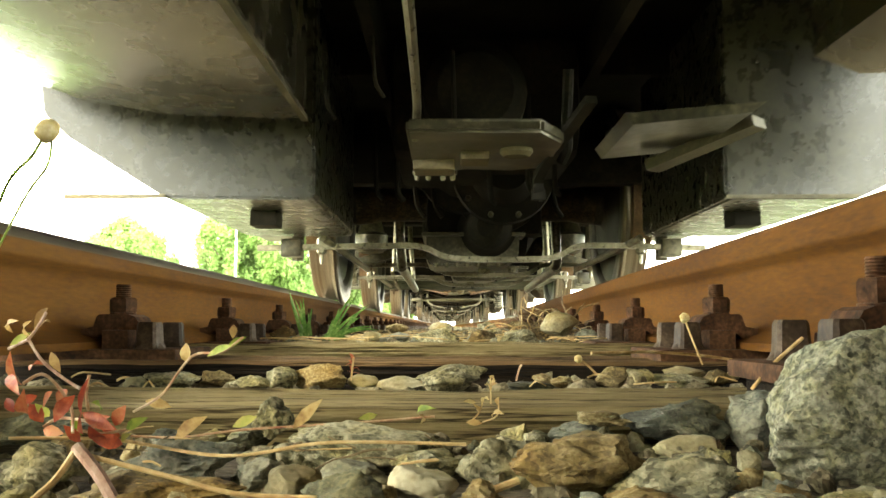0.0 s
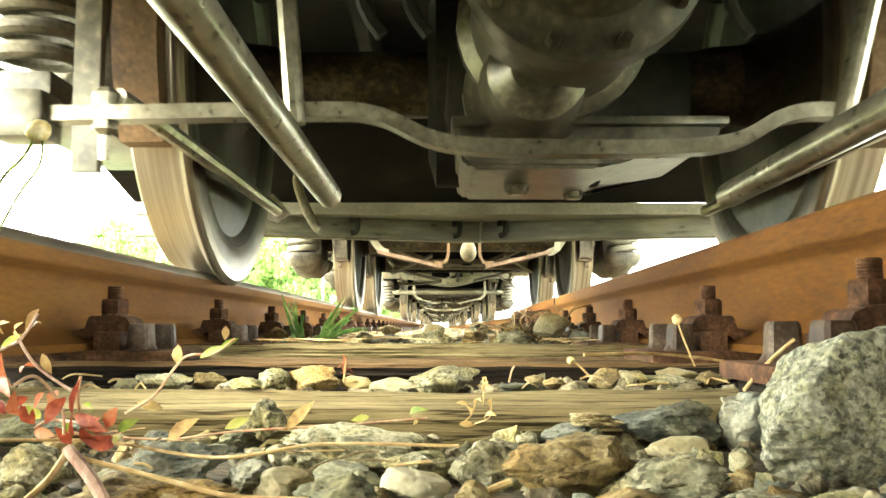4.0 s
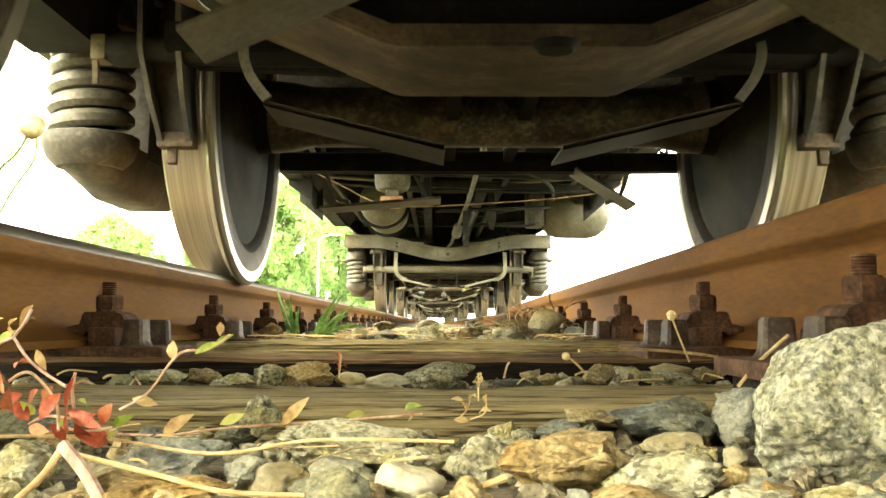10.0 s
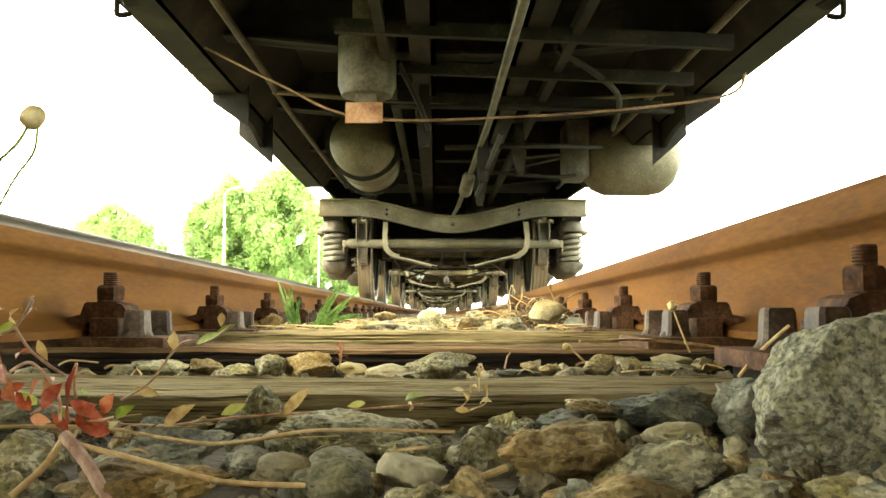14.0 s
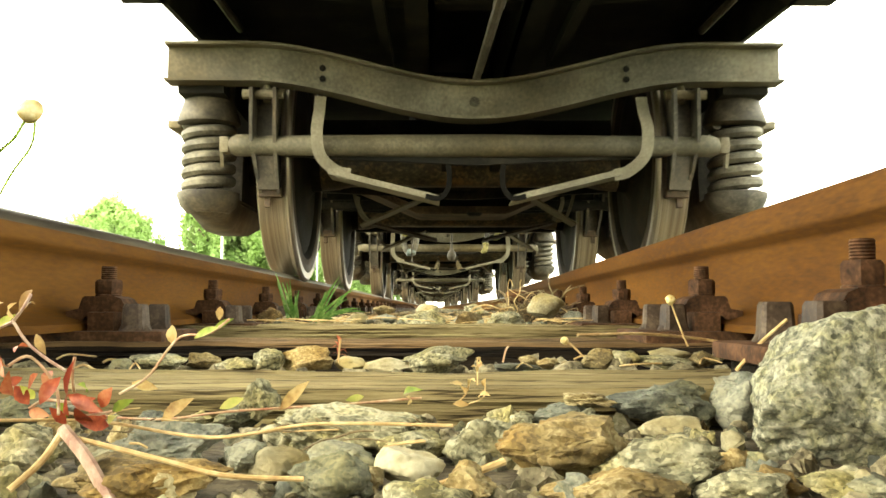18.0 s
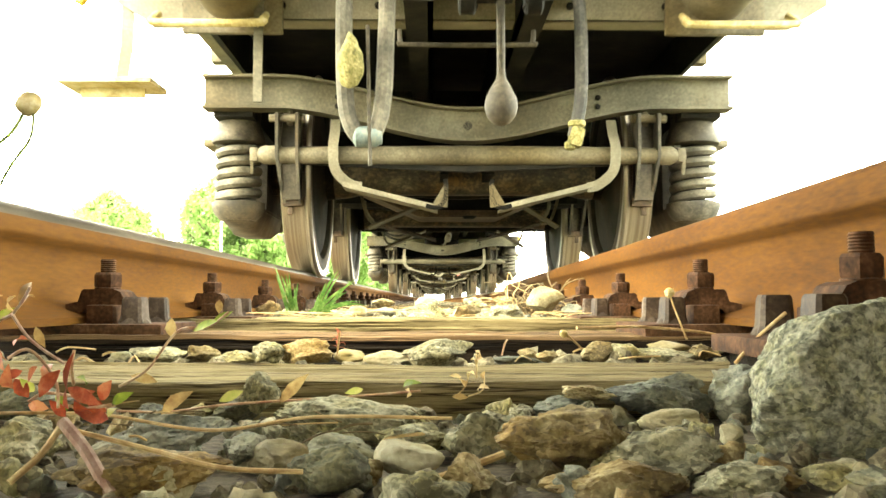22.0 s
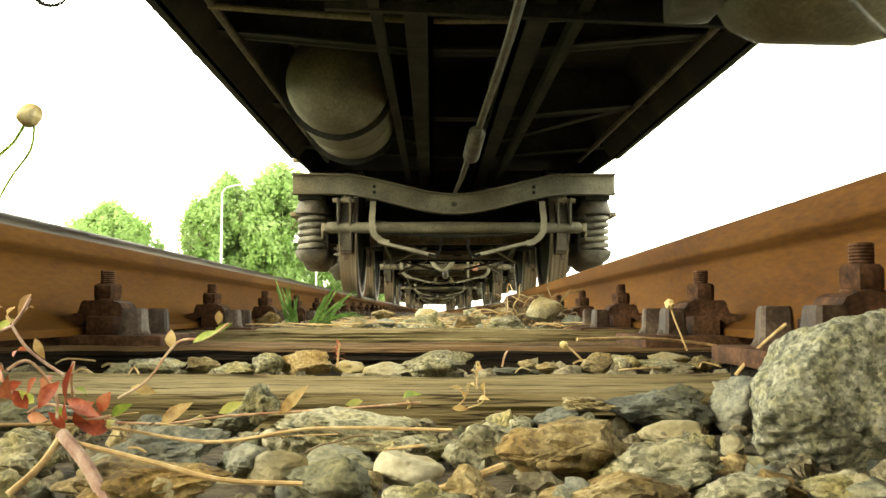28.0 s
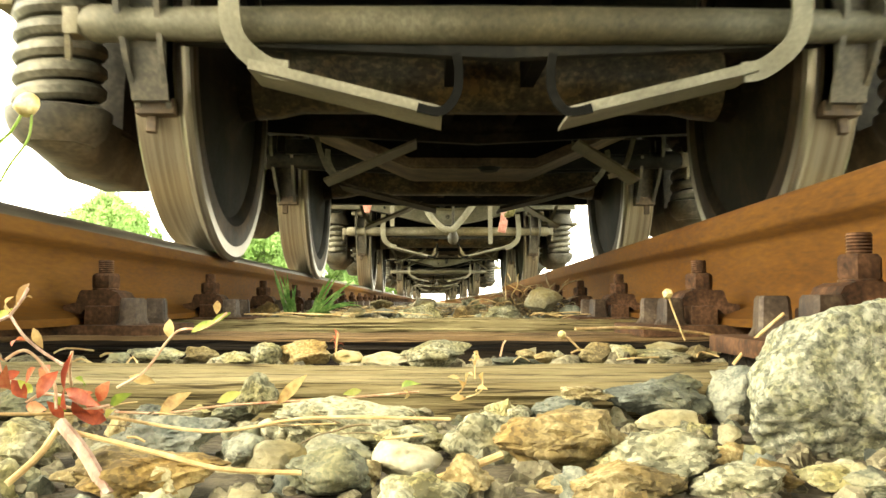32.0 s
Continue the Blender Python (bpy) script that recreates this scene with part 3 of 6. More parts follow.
# ---- ballast stones ----
def stone_mesh(seed, sub, rough=0.16, flat=0.75, cuts=13):
    """A broken stone one unit wide, with worn fracture faces."""
    bm = B()
    bmesh.ops.create_icosphere(bm, subdivisions=sub, radius=0.62)
    rnd = random.Random(seed)
    planes = []
    for _ in range(cuts):
        v = Vector((rnd.gauss(0, 1), rnd.gauss(0, 1), rnd.gauss(0, 1))).normalized()
        planes.append((v, rnd.uniform(0.33, 0.52)))
    off = Vector((seed * 1.7, 0, 0))
    for v in bm.verts:
        p = v.co.copy()
        for nrm, d in planes:
            o = p.dot(nrm) - d
            if o > 0:
                p -= nrm * o * 0.9
        q = p.normalized()
        p += q * (noise.noise(p * 2.2 + off) * rough + noise.noise(p * 5 + off) * rough * 0.5)
        if sub > 2:
            p += q * noise.noise(p * 11 + off) * rough * 0.3
        if sub > 3:
            p += q * (noise.noise(p * 22 + off) * rough * 0.2 + noise.noise(p * 45 + off) * rough * 0.14)
        v.co = p
    lo = Vector([min(v.co[i] for v in bm.verts) for i in range(3)])
    hi = Vector([max(v.co[i] for v in bm.verts) for i in range(3)])
    for v in bm.verts:
        p = v.co - (lo + hi) / 2
        v.co = (p.x / (hi.x - lo.x), p.y / (hi.y - lo.y), p.z / (hi.z - lo.z) * flat)
    return bm


def ref_place(x, y, d):
    """Where a thing lies that shows at (x, y) of the picture at 29 s, d metres along the track."""
    return ((x - 765) / 1600 * d, d, EYE_Z - (y - 555) / 1600 * d)


M_ROCK = surf("grey_granite_rock", [(0.065, 0.067, 0.048), (0.2, 0.2, 0.147), (0.38, 0.37, 0.28)], 150, 420, 0.9, 0, 0.8, 0.0025, speck=0.24, cell=330, stain=(0.92, 0.9, 0.72))
STONES = {"granite": (M_GRANITE, "speckled grey granite ballast stone beside the rails"), "grey": (M_GREY, "dark grey broken ballast stone"),
          "tan": (M_TAN, "tan broken ballast stone"), "pale": (M_PALE, "pale rounded ballast stone")}
# left, top, right, bottom in the view at 29 s, kind
NEAR = [(1322, 564, 1696, 834, "granite"), (1074, 683, 1259, 760, "grey"), (1262, 672, 1375, 772, "grey"), (878, 745, 1128, 862, "tan"),
        (1040, 790, 1290, 880, "granite"), (664, 802, 784, 868, "pale"), (790, 753, 946, 836, "granite"), (490, 728, 748, 808, "granite"),
        (162, 757, 398, 842, "grey"), (-30, 704, 144, 768, "grey"), (-40, 762, 104, 848, "granite"), (95, 815, 400, 900, "tan")]
MIDDLE = [(664, 772, 800, 830, "granite"), (438, 804, 545, 858, "pale"), (512, 806, 650, 890, "grey"), (606, 831, 676, 876, "tan"),
          (993, 704, 1082, 734, "tan"), (944, 722, 1056, 764, "grey"), (944, 752, 984, 776, "pale"), (900, 737, 948, 760, "granite"),
          (1140, 748, 1250, 794, "pale"), (1274, 772, 1312, 816, "pale"), (960, 838, 1215, 905, "tan"), (1225, 842, 1395, 905, "granite"),
          (1416, 840, 1535, 890, "granite"), (780, 826, 878, 900, "tan"), (428, 680, 498, 748, "granite"), (384, 726, 468, 768, "grey"), (1290, 806, 1376, 854, "grey"), (1330, 838, 1428, 892, "tan"), (1180, 776, 1242, 802, "grey"), (1500, 850, 1604, 900, "grey"),
          (336, 735, 380, 766, "granite"), (250, 735, 300, 765, "grey"), (395, 790, 470, 850, "grey"), (540, 790, 670, 840, "grey")]
FAR = [(200, 640, 242, 672, "grey"), (234, 634, 332, 668, "granite"), (334, 630, 394, 660, "tan"), (380, 638, 460, 668, "granite"), (450, 624, 504, 668, "granite"),
       (497, 620, 592, 666, "tan"), (592, 637, 646, 662, "pale"), (644, 640, 730, 667, "pale"), (704, 622, 836, 670, "granite"), (868, 650, 970, 670, "grey"),
       (918, 635, 950, 656, "tan"), (948, 640, 990, 662, "tan"), (986, 645, 1032, 664, "tan"), (1028, 624, 1092, 662, "tan"), (1066, 626, 1130, 662, "granite"),
       (1146, 623, 1224, 646, "pale"), (1118, 638, 1224, 660, "granite"), (1214, 627, 1272, 656, "tan"), (1255, 630, 1282, 648, "granite")]
BEYOND = [(934, 531, 998, 574, 2.45, "pale"), (712, 558, 785, 592, 2.3, "granite"), (805, 562, 852, 592, 2.3, "tan"), (648, 566, 700, 590, 2.4, "grey"),
          (862, 562, 925, 592, 2.3, "granite"), (455, 555, 500, 585, 2.4, "tan"), (560, 570, 606, 592, 2.35, "tan"), (612, 564, 650, 588, 2.45, "pale"),
          (995, 560, 1030, 582, 2.4, "grey"), (735, 548, 775, 566, 3.05, "pale"), (820, 548, 862, 566, 3.05, "granite"), (872, 546, 912, 564, 3.1, "tan"), (660, 550, 700, 566, 3.1, "tan")]
for k, (x0, y0, x1, y1, *rest) in enumerate(NEAR + MIDDLE + FAR + BEYOND):
    kind = rest[-1]
    x, y, w, h = (x0 + x1) / 2, (y0 + y1) / 2, x1 - x0, y1 - y0
    if len(rest) > 1:
        d = rest[0]
    elif k < len(NEAR) + len(MIDDLE):
        d = min(0.70, max(0.4, 152 / (y1 - 555)))
    else:
        d, y0, h = 1.14 + 0.003 * (668 - y1), y0 + 3, h - 3
        y += 1.5
    sub = 6 if k == 0 else 5 if d < 0.75 else 4
    mat, label = STONES[kind]
    bm = stone_mesh(k + 3, sub, 0.075 if k == 0 else 0.08 if kind == "pale" else 0.15, 1.0, 7 if k == 0 else 8 if kind == "pale" else 14)
    if k == 0:
        # broad flat foot under a domed top
        for v in bm.verts:
            z = min(0.49, max(-0.49, v.co.z)) * 2
            if z < 0:
                v.co.x *= min(1.7, (1 - abs(z) ** 5) ** 0.2 / math.sqrt(1 - z * z))
            v.co.x += 0.045 * (z + 1)
    sx, sz = w / 1600 * d * 1.06, h / 1600 * d * 1.12
    for v in bm.verts:
        v.co = (v.co.x * sx, v.co.y * (sx * 0.55 + 0.018), v.co.z * sz)
    ob = finish("ballast_stone", bm, M_ROCK if k == 0 else mat, angle=55)
    px, py, pz = ref_place(x, y, d)
    ob.matrix_basis = pose(px, py + sx * 0.1, pz, random.uniform(-5, 5), random.uniform(-6, 6), random.uniform(-10, 10))
    tagged(ob, ("big " if k == 0 else "") + label, "stone", "ballast stones")

pool = [stone_mesh(100 + k, 3, 0.34, 0.8, 8) for k in range(14)]
for bm in pool:
    for v in bm.verts:
        v.co *= 0.035
pool_me = []
for k, bm in enumerate(pool):
    ob = finish("ballast_stone", bm, [M_GRANITE, M_GREY, M_TAN, M_PALE, M_GREY, M_GRANITE, M_TAN][k % 7], angle=75)
    pool_me.append(ob.data)
    bpy.data.objects.remove(ob)


def over_sleeper(y):
    return any(abs(y - s) < 0.13 for s in SLEEPERS[:60])


rnd = random.Random(5)
count = 0
while count < 300:
    u = rnd.random()
    y = rnd.uniform(0.36, 0.72) if u < 0.58 else rnd.uniform(0.98, 1.28) if u < 0.64 else rnd.uniform(2.22, 2.64) if u < 0.8 else rnd.uniform(2.88, 3.3)
    x = rnd.uniform(-0.62, 0.62)
    if abs(x) > 0.42 * y + 0.12 or over_sleeper(y) or x < -0.45:
        continue
    s = rnd.uniform(0.012, 0.032) if y < 2 else rnd.uniform(0.022, 0.055)
    z = (-0.057 if y < 0.75 else -0.066 if y < 2 else -0.012) + rnd.uniform(-0.006, 0.006)
    ob = new("ballast_stone", pool_me[rnd.randrange(14)])
    ob.matrix_basis = pose(x, y, z - s * 0.1, rnd.uniform(0, 360), rnd.uniform(0, 360), rnd.uniform(0, 360)) @ Matrix.Diagonal((s / 0.035, s / 0.035, s / 0.035, 1))
    tagged(ob, STONES[{M_GRANITE.name: "granite", M_GREY.name: "grey", M_TAN.name: "tan", M_PALE.name: "pale"}[ob.data.materials[0].name]][1], "stone", "ballast stones")
    count += 1

# the rest of the bed, too many to count
bm = B()
tmpl = []
for k in range(6):
    t = stone_mesh(200 + k, 1, 0.25, 0.7)
    t.verts.ensure_lookup_table()
    tmpl.append(([v.co.copy() for v in t.verts], [[v.index for v in f.verts] for f in t.faces]))
    t.free()
fine = []
for k in range(8):
    t = stone_mesh(230 + k, 2, 0.3, 0.8, 8)
    t.verts.ensure_lookup_table()
    fine.append(([v.co.copy() for v in t.verts], [[v.index for v in f.verts] for f in t.faces]))
    t.free()
verts, faces = [], []
rnd = random.Random(18)
for k in range(1200):
    near = k < 600
    y = rnd.uniform(0.33, 0.74) if near else rnd.choice((rnd.uniform(0.97, 1.29), rnd.uniform(2.2, 2.65), rnd.uniform(2.85, 3.3)))
    x = rnd.uniform(-0.5, 0.5) * (0.9 if near else 1.0)
    if not near and x < -0.44:
        continue
    s = rnd.uniform(0.006, 0.022) if near else rnd.uniform(0.008, 0.03)
    m = pose(x, y, (-0.061 if y < 2 else -0.022) + rnd.uniform(-0.006, 0.007), rnd.uniform(0, 360), rnd.uniform(0, 360), rnd.uniform(0, 360))
    vs, fs = fine[rnd.randrange(8)]
    o = len(verts)
    verts += [m @ (v * s) for v in vs]
    faces += [[o + i for i in f] for f in fs]
rnd = random.Random(8)
for k in range(21000):
    if k < 13000:
        y, x = 0.95 + 30 * rnd.random() ** 2.2, rnd.uniform(-1.9, 2.2)
    else:
        y, x = rnd.uniform(-7, 3.0), rnd.uniform(-1.9, 2.2)
        if y > 0.0 and -0.66 < x < 0.7:
            continue
    if over_sleeper(y) and -0.6 < x < 0.9 and rnd.random() < 0.93:
        continue
    if y < 2.7 and -0.5 < x < 0.5 and rnd.random() < 0.5:
        continue
    s = rnd.uniform(0.014, 0.042)
    m = pose(x, y, ground_height(x, y) + s * 0.2 + (0.014 if y > 2 else 0), rnd.uniform(0, 360), rnd.uniform(0, 360), rnd.uniform(0, 360))
    vs, fs = tmpl[rnd.randrange(6)]
    o = len(verts)
    verts += [m @ (v * s) for v in vs]
    faces += [[o + i for i in f] for f in fs]
me = bpy.data.meshes.new("ballast")
me.from_pydata([tuple(v) for v in verts], [], faces)
me.materials.append(M_MIX)
tagged(new("ballast", me), "loose grey and tan broken stones between the sleepers", "ballast", kind="stuff")

# ---- the train ----
# way in metres that the train has gone, every half second
WAY = [0.00, 0.74, 1.45, 2.11, 2.74, 3.32, 3.88, 4.45, 5.01, 5.56, 6.10, 6.62, 7.14, 7.64, 8.12, 8.57, 8.99, 9.37, 9.73, 10.06, 10.37, 10.68,
       10.97, 11.24, 11.48, 11.73, 11.99, 12.29, 12.63, 13.01, 13.44, 13.93, 14.46, 15.03, 15.63, 16.28, 16.95, 17.65, 18.34, 19.03, 19.71,
       20.37, 21.02, 21.73, 22.45, 23.13, 23.81, 24.49, 25.15, 25.76, 26.33, 26.89, 27.45, 28.00, 28.56, 29.11, 29.64, 30.19, 30.75, 31.29,
       31.81, 32.34, 32.88, 33.44, 34.03]


def way(t):
    i = min(len(WAY) - 2, int(t * 2))
    u = t * 2 - i
    p0, p1, p2, p3 = WAY[max(0, i - 1)], WAY[i], WAY[i + 1], WAY[min(len(WAY) - 1, i + 2)]
    return 0.5 * (2 * p1 + (p2 - p0) * u + (2 * p0 - 5 * p1 + 4 * p2 - p3) * u * u + (3 * p1 - 3 * p2 + p3 - p0) * u ** 3)


CARS, ROLLERS = [], []     # (car, y at the start), (wheelset, local place, radius)


def wheelset_mesh(name, R):
    """Two flanged wheels on an axle along x; tread, flange and disc."""
    bm = B()
    for s in (-1, 1):
        prof = [(0.60, 0.10), (0.66, 0.11), (0.682, 0.14), (0.69, R * 0.55), (0.70, R * 0.80), (0.682, R * 0.855), (0.68, R * 0.93), (0.68, R * 0.975), (0.68, R + 0.016),
                (0.687, R + 0.026), (0.694, R + 0.028), (0.703, R + 0.022), (0.712, R + 0.006), (0.725, R + 0.001), (0.77, R - 0.001), (0.81, R - 0.004),
                (0.815, R - 0.009), (0.815, R * 0.86), (0.775, R * 0.82), (0.76, R * 0.5), (0.80, 0.13), (0.84, 0.11), (0.86, 0.085), (1.04, 0.075), (1.06, 0.06)]
        n = 72
        rings = [[bm.verts.new((s * a, r * math.cos(2 * math.pi * i / n), r * math.sin(2 * math.pi * i / n))) for i in range(n)] for a, r in prof]
        for k, (r0, r1) in enumerate(zip(rings, rings[1:])):
            for j in range(n):
                f = bm.faces.new((r0[j], r0[(j + 1) % n], r1[(j + 1) % n], r1[j]))
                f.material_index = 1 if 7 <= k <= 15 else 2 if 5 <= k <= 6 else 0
        bm.faces.new(rings[-1])
        bm.faces.new(rings[0])
    old = set(bm.faces)
    lathe(bm, [(-0.62, 0.105), (-0.56, 0.1), (-0.5, 0.087), (0.5, 0.087), (0.56, 0.1), (0.62, 0.105)], 28, "x")
    for f in bm.faces:
        if f not in old:
            f.material_index = 3
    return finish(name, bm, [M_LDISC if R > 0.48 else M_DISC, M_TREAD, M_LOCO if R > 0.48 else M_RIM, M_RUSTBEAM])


def coil(bm, c, R, r, turns, h, n=16):
    pts = []
    k = int(turns * n)
    for i in range(k + 1):
        a = 2 * math.pi * i / n
        pts.append((c[0] + R * math.cos(a), c[1] + R * math.sin(a), c[2] + h * i / k))
    return tube(bm, pts, r, 8)


def headstock_line(x):
    """Middle height of the wavy end beam."""
    u = min(1.0, abs(x) / 0.82)
    s = u * u * (3 - 2 * u)
    return 0.582 + 0.14 * s


HALF_BASE = 0.94      # from a bogie's middle to its axles


def half_bogie_parts(frame_ob, sy, rusty=False, low=False):
    """Everything round one axle; sy is -1 or 1."""
    ay = HALF_BASE * sy
    low_set = low
    zb, dz = (0.455, -0.025) if low else (0.485, 0.0 if rusty else -0.03)
    flat_left = rusty and sy > 0
    rusty = rusty and sy < 0
    for sx in (-1, 1):
        # springs on both sides of the axle box
        for k in (-1, 1):
            y = ay + 0.34 * k
            bm = B()
            coil(bm, (sx * 1.016, y, 0.325 + dz), 0.084, 0.0225, 5.6, 0.27)
            part("coil_spring", bm, M_SPRING, frame_ob)
            bm = B()
            coil(bm, (sx * 1.016, y, 0.325 + dz), 0.048, 0.014, 7.5, 0.27, 12)
            tube(bm, [(sx * 1.016, y, 0.32), (sx * 1.016, y, 0.6)], 0.034, 10)
            part("inner_spring", bm, M_DARK, frame_ob)
            bm = B()
            lathe(bm, [(0.25, 0.08), (0.275, 0.104), (0.3, 0.114), (0.312, 0.118), (0.328, 0.118), (0.332, 0.106)], 22, "z", (sx * 1.016, y, dz))
            part("spring_cup", bm, M_CAST, frame_ob)
            bm = B()
            lathe(bm, [(0.588, 0.1), (0.594, 0.118), (0.608, 0.12), (0.63, 0.113), (0.69, 0.093), (0.79, 0.1)], 22, "z", (sx * 1.016, y, dz))
            part("spring_cap", bm, M_IRON, frame_ob)
        bm = B()
        for k in (-1, 1):
            for r, z in ((0.098, 0.315), (0.092, 0.295), (0.082, 0.27), (0.064, 0.246), (0.03, 0.234)):
                for i in range(20):
                    a = 2 * math.pi * i / 20
                    bm.verts.new((sx * 1.016 + r * math.cos(a), 0.34 * k + r * math.sin(a), z))
            for x in (0.96, 1.075):
                bm.verts.new((sx * x, 0.14 * k, 0.2))
        bmesh.ops.convex_hull(bm, input=list(bm.verts))
        slab(bm, [(-0.19, 0.3), (0.19, 0.3), (0.17, 0.58), (-0.17, 0.58)], sx * 0.92, sx * 1.12, "yz")
        for v in bm.verts:
            v.co.y += ay
            v.co.z += dz
        part("axle_box", bm, M_CAST, frame_ob)
        bm = B()
        box(bm, (sx * 1.15, ay, 0.57), (0.05, 0.7, 0.03), bev=0.006)
        part("stop_link", bm, M_STEEL, frame_ob)
    # brakes before and behind the wheel
    for k in (-1, 1):
        outer = (k == sy)
        y = ay + (0.525 if outer else 0.565) * k
        zk = 0.42 if sy > 0 and k > 0 else zb
        bm = B()
        lathe(bm, [(-0.90, 0.026), (-0.87, 0.04), (-0.80, 0.04), (-0.79, 0.034), (-0.74, 0.036), (0, 0.042), (0.74, 0.036), (0.79, 0.034), (0.80, 0.04), (0.87, 0.04), (0.90, 0.026)], 18, "x", (0, y, zk))
        # Beams other than the leading one are dark: their shade is in the colour.
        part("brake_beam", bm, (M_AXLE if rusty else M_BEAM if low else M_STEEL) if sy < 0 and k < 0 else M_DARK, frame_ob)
        for sx in (-1, 1):
            # shoe and holder
            bm = B()
            arc = []
            for i in range(7):
                a = radians(-20 + i * 7.5)
                arc.append((k * 0.472 * math.cos(a), 0.46 + 0.472 * math.sin(a)))
            back = [(u + k * 0.045, v) for u, v in reversed(arc)]
            slab(bm, [(ay + u, v) for u, v in arc + back], sx * 0.72, sx * 0.80, "yz")
            part("brake_shoe", bm, M_IRON, frame_ob)
            bm = B()
            for dx, lean in ((0.72, 0.0), (0.805, -0.02)):
                rows = [(y + 0.05 * k, 0.66), (y - 0.02 * k, 0.67), (y - 0.045 * k, 0.56), (y - 0.07 * k, 0.44), (y - 0.105 * k, 0.30), (y - 0.06 * k, 0.285), (y + 0.0 * k, 0.37), (y + 0.045 * k, 0.48)]
                slab(bm, rows, sx * dx, sx * (dx + 0.012), "yz")
                for v in bm.verts:
                    if abs(abs(v.co.x) - dx - 0.006) < 0.0075 and v.co.z < 0.46:
                        v.co.x += sx * lean * (0.46 - v.co.z) / 0.17
            hanger = part("brake_hanger", bm, M_CAST, frame_ob)
            bm = B()
            box(bm, (sx * 0.758, y - 0.085 * k, 0.292), (0.085, 0.05, 0.035), bev=0.006)
            box(bm, (sx * 0.77, y - 0.09 * k, 0.262), (0.022, 0.02, 0.05), rot=(8 * k, 0, 0), bev=0.004)
            part("shoe_key", bm, M_BOLSTER, hanger)
            bm = B()
            tube(bm, [(sx * 0.765, y - 0.02 * k, 0.62), (sx * 0.77, y - 0.05 * k, 0.76)], 0.014, 8)
            tube(bm, [(sx * 0.70, y, 0.645), (sx * 0.85, y, 0.645)], 0.018, 8)
            part("hanger_link", bm, M_STEEL, frame_ob)
            bm = B()
            box(bm, (sx * 0.91, y, zk), (0.035, 0.06, 0.06), bev=0.01)
            box(bm, (sx * 0.92, y - 0.01, zk - 0.035), (0.012, 0.02, 0.09), rot=(12, 0, 8))
            part("cotter", bm, M_STEEL, frame_ob)
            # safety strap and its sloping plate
            # The rear axle's front plates take the darker copy that holds their shade.
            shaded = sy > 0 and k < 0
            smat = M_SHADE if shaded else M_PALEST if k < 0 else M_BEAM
            yo = y + 0.065 * k
            xo = 0.55 if k > 0 else 0.57 if sx < 0 else 0.62
            if not shaded:
                bm = B()
                top = headstock_line(0.58) - 0.05 if outer else 0.62
                low = [(xo - 0.06, 0.34), (xo - 0.11, 0.318)] if rusty else [(xo - 0.07, 0.355), (xo - 0.12, 0.343)] if k < 0 else [(xo - 0.05, 0.31), (xo - 0.1, 0.288)]
                bar(bm, smoothline([(sx * xo, y - 0.035 * k, top), (sx * xo, y, 0.58), (sx * xo, yo, 0.5), (sx * (xo - 0.012), yo, 0.41)] + [(sx * u, yo - 0.02 * k, v) for u, v in low], 5), 0.042 if k < 0 else 0.016, 0.009)
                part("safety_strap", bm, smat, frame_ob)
            else:
                bm = B()
                bar(bm, smoothline([(sx * 0.56, yo + 0.02, 0.53), (sx * 0.575, yo, 0.47), (sx * 0.56, yo, 0.41), (sx * 0.52, yo, 0.355)], 5), 0.022, 0.009)
                part("safety_strap", bm, M_BEAM, frame_ob)
            bm = B()
            xa, xb, z0, z1 = (0.53, 0.13, 0.342, 0.243) if k < 0 else (0.50, 0.2, 0.255, 0.385) if sx < 0 else (0.53, 0.33, 0.262, 0.385)
            if rusty and k < 0:
                z0, z1 = 0.315, 0.222
            if flat_left and k > 0 and sx < 0:
                xa, xb, z0, z1 = 0.54, 0.13, 0.25, 0.285
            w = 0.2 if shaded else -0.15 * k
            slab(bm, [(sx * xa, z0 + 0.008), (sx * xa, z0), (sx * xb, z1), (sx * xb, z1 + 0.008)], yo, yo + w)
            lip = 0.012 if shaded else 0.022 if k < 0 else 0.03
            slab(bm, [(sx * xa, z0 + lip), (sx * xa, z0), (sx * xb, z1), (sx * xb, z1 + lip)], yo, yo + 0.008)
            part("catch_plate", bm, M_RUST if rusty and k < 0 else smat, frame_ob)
            if sy < 0 and k < 0:
                bm = B()
                bar(bm, smoothline([(sx * 0.10, yo, 0.46 if rusty else 0.375), (sx * 0.095, yo, 0.36 if rusty else 0.34), (sx * 0.10, yo, 0.29), (sx * 0.13, yo, 0.255), (sx * 0.18, yo, 0.262)], 5), 0.019, 0.008)
                part("inner_strap", bm, M_BROWN if rusty else M_BLACK, frame_ob)
                if not rusty and not low_set:
                    bm = B()
                    slab(bm, [(sx * 0.155, z1 + 0.02), (sx * 0.09, z1 + 0.012), (sx * 0.085, z1 + 0.1), (sx * 0.1, z1 + 0.115)], yo - 0.004, yo + 0.006)
                    part("plate_gusset", bm, M_BEAM, frame_ob)
        bm = B()
        bar(bm, [(0.7, y - 0.03 * k, zk - 0.02), (0.0, y - 0.02 * k, zk - (0.02 if zk < zb else 0.055)), (-0.7, y - 0.03 * k, zk - 0.02)], 0.03, 0.03)
        part("brake_truss", bm, M_DARK, frame_ob)


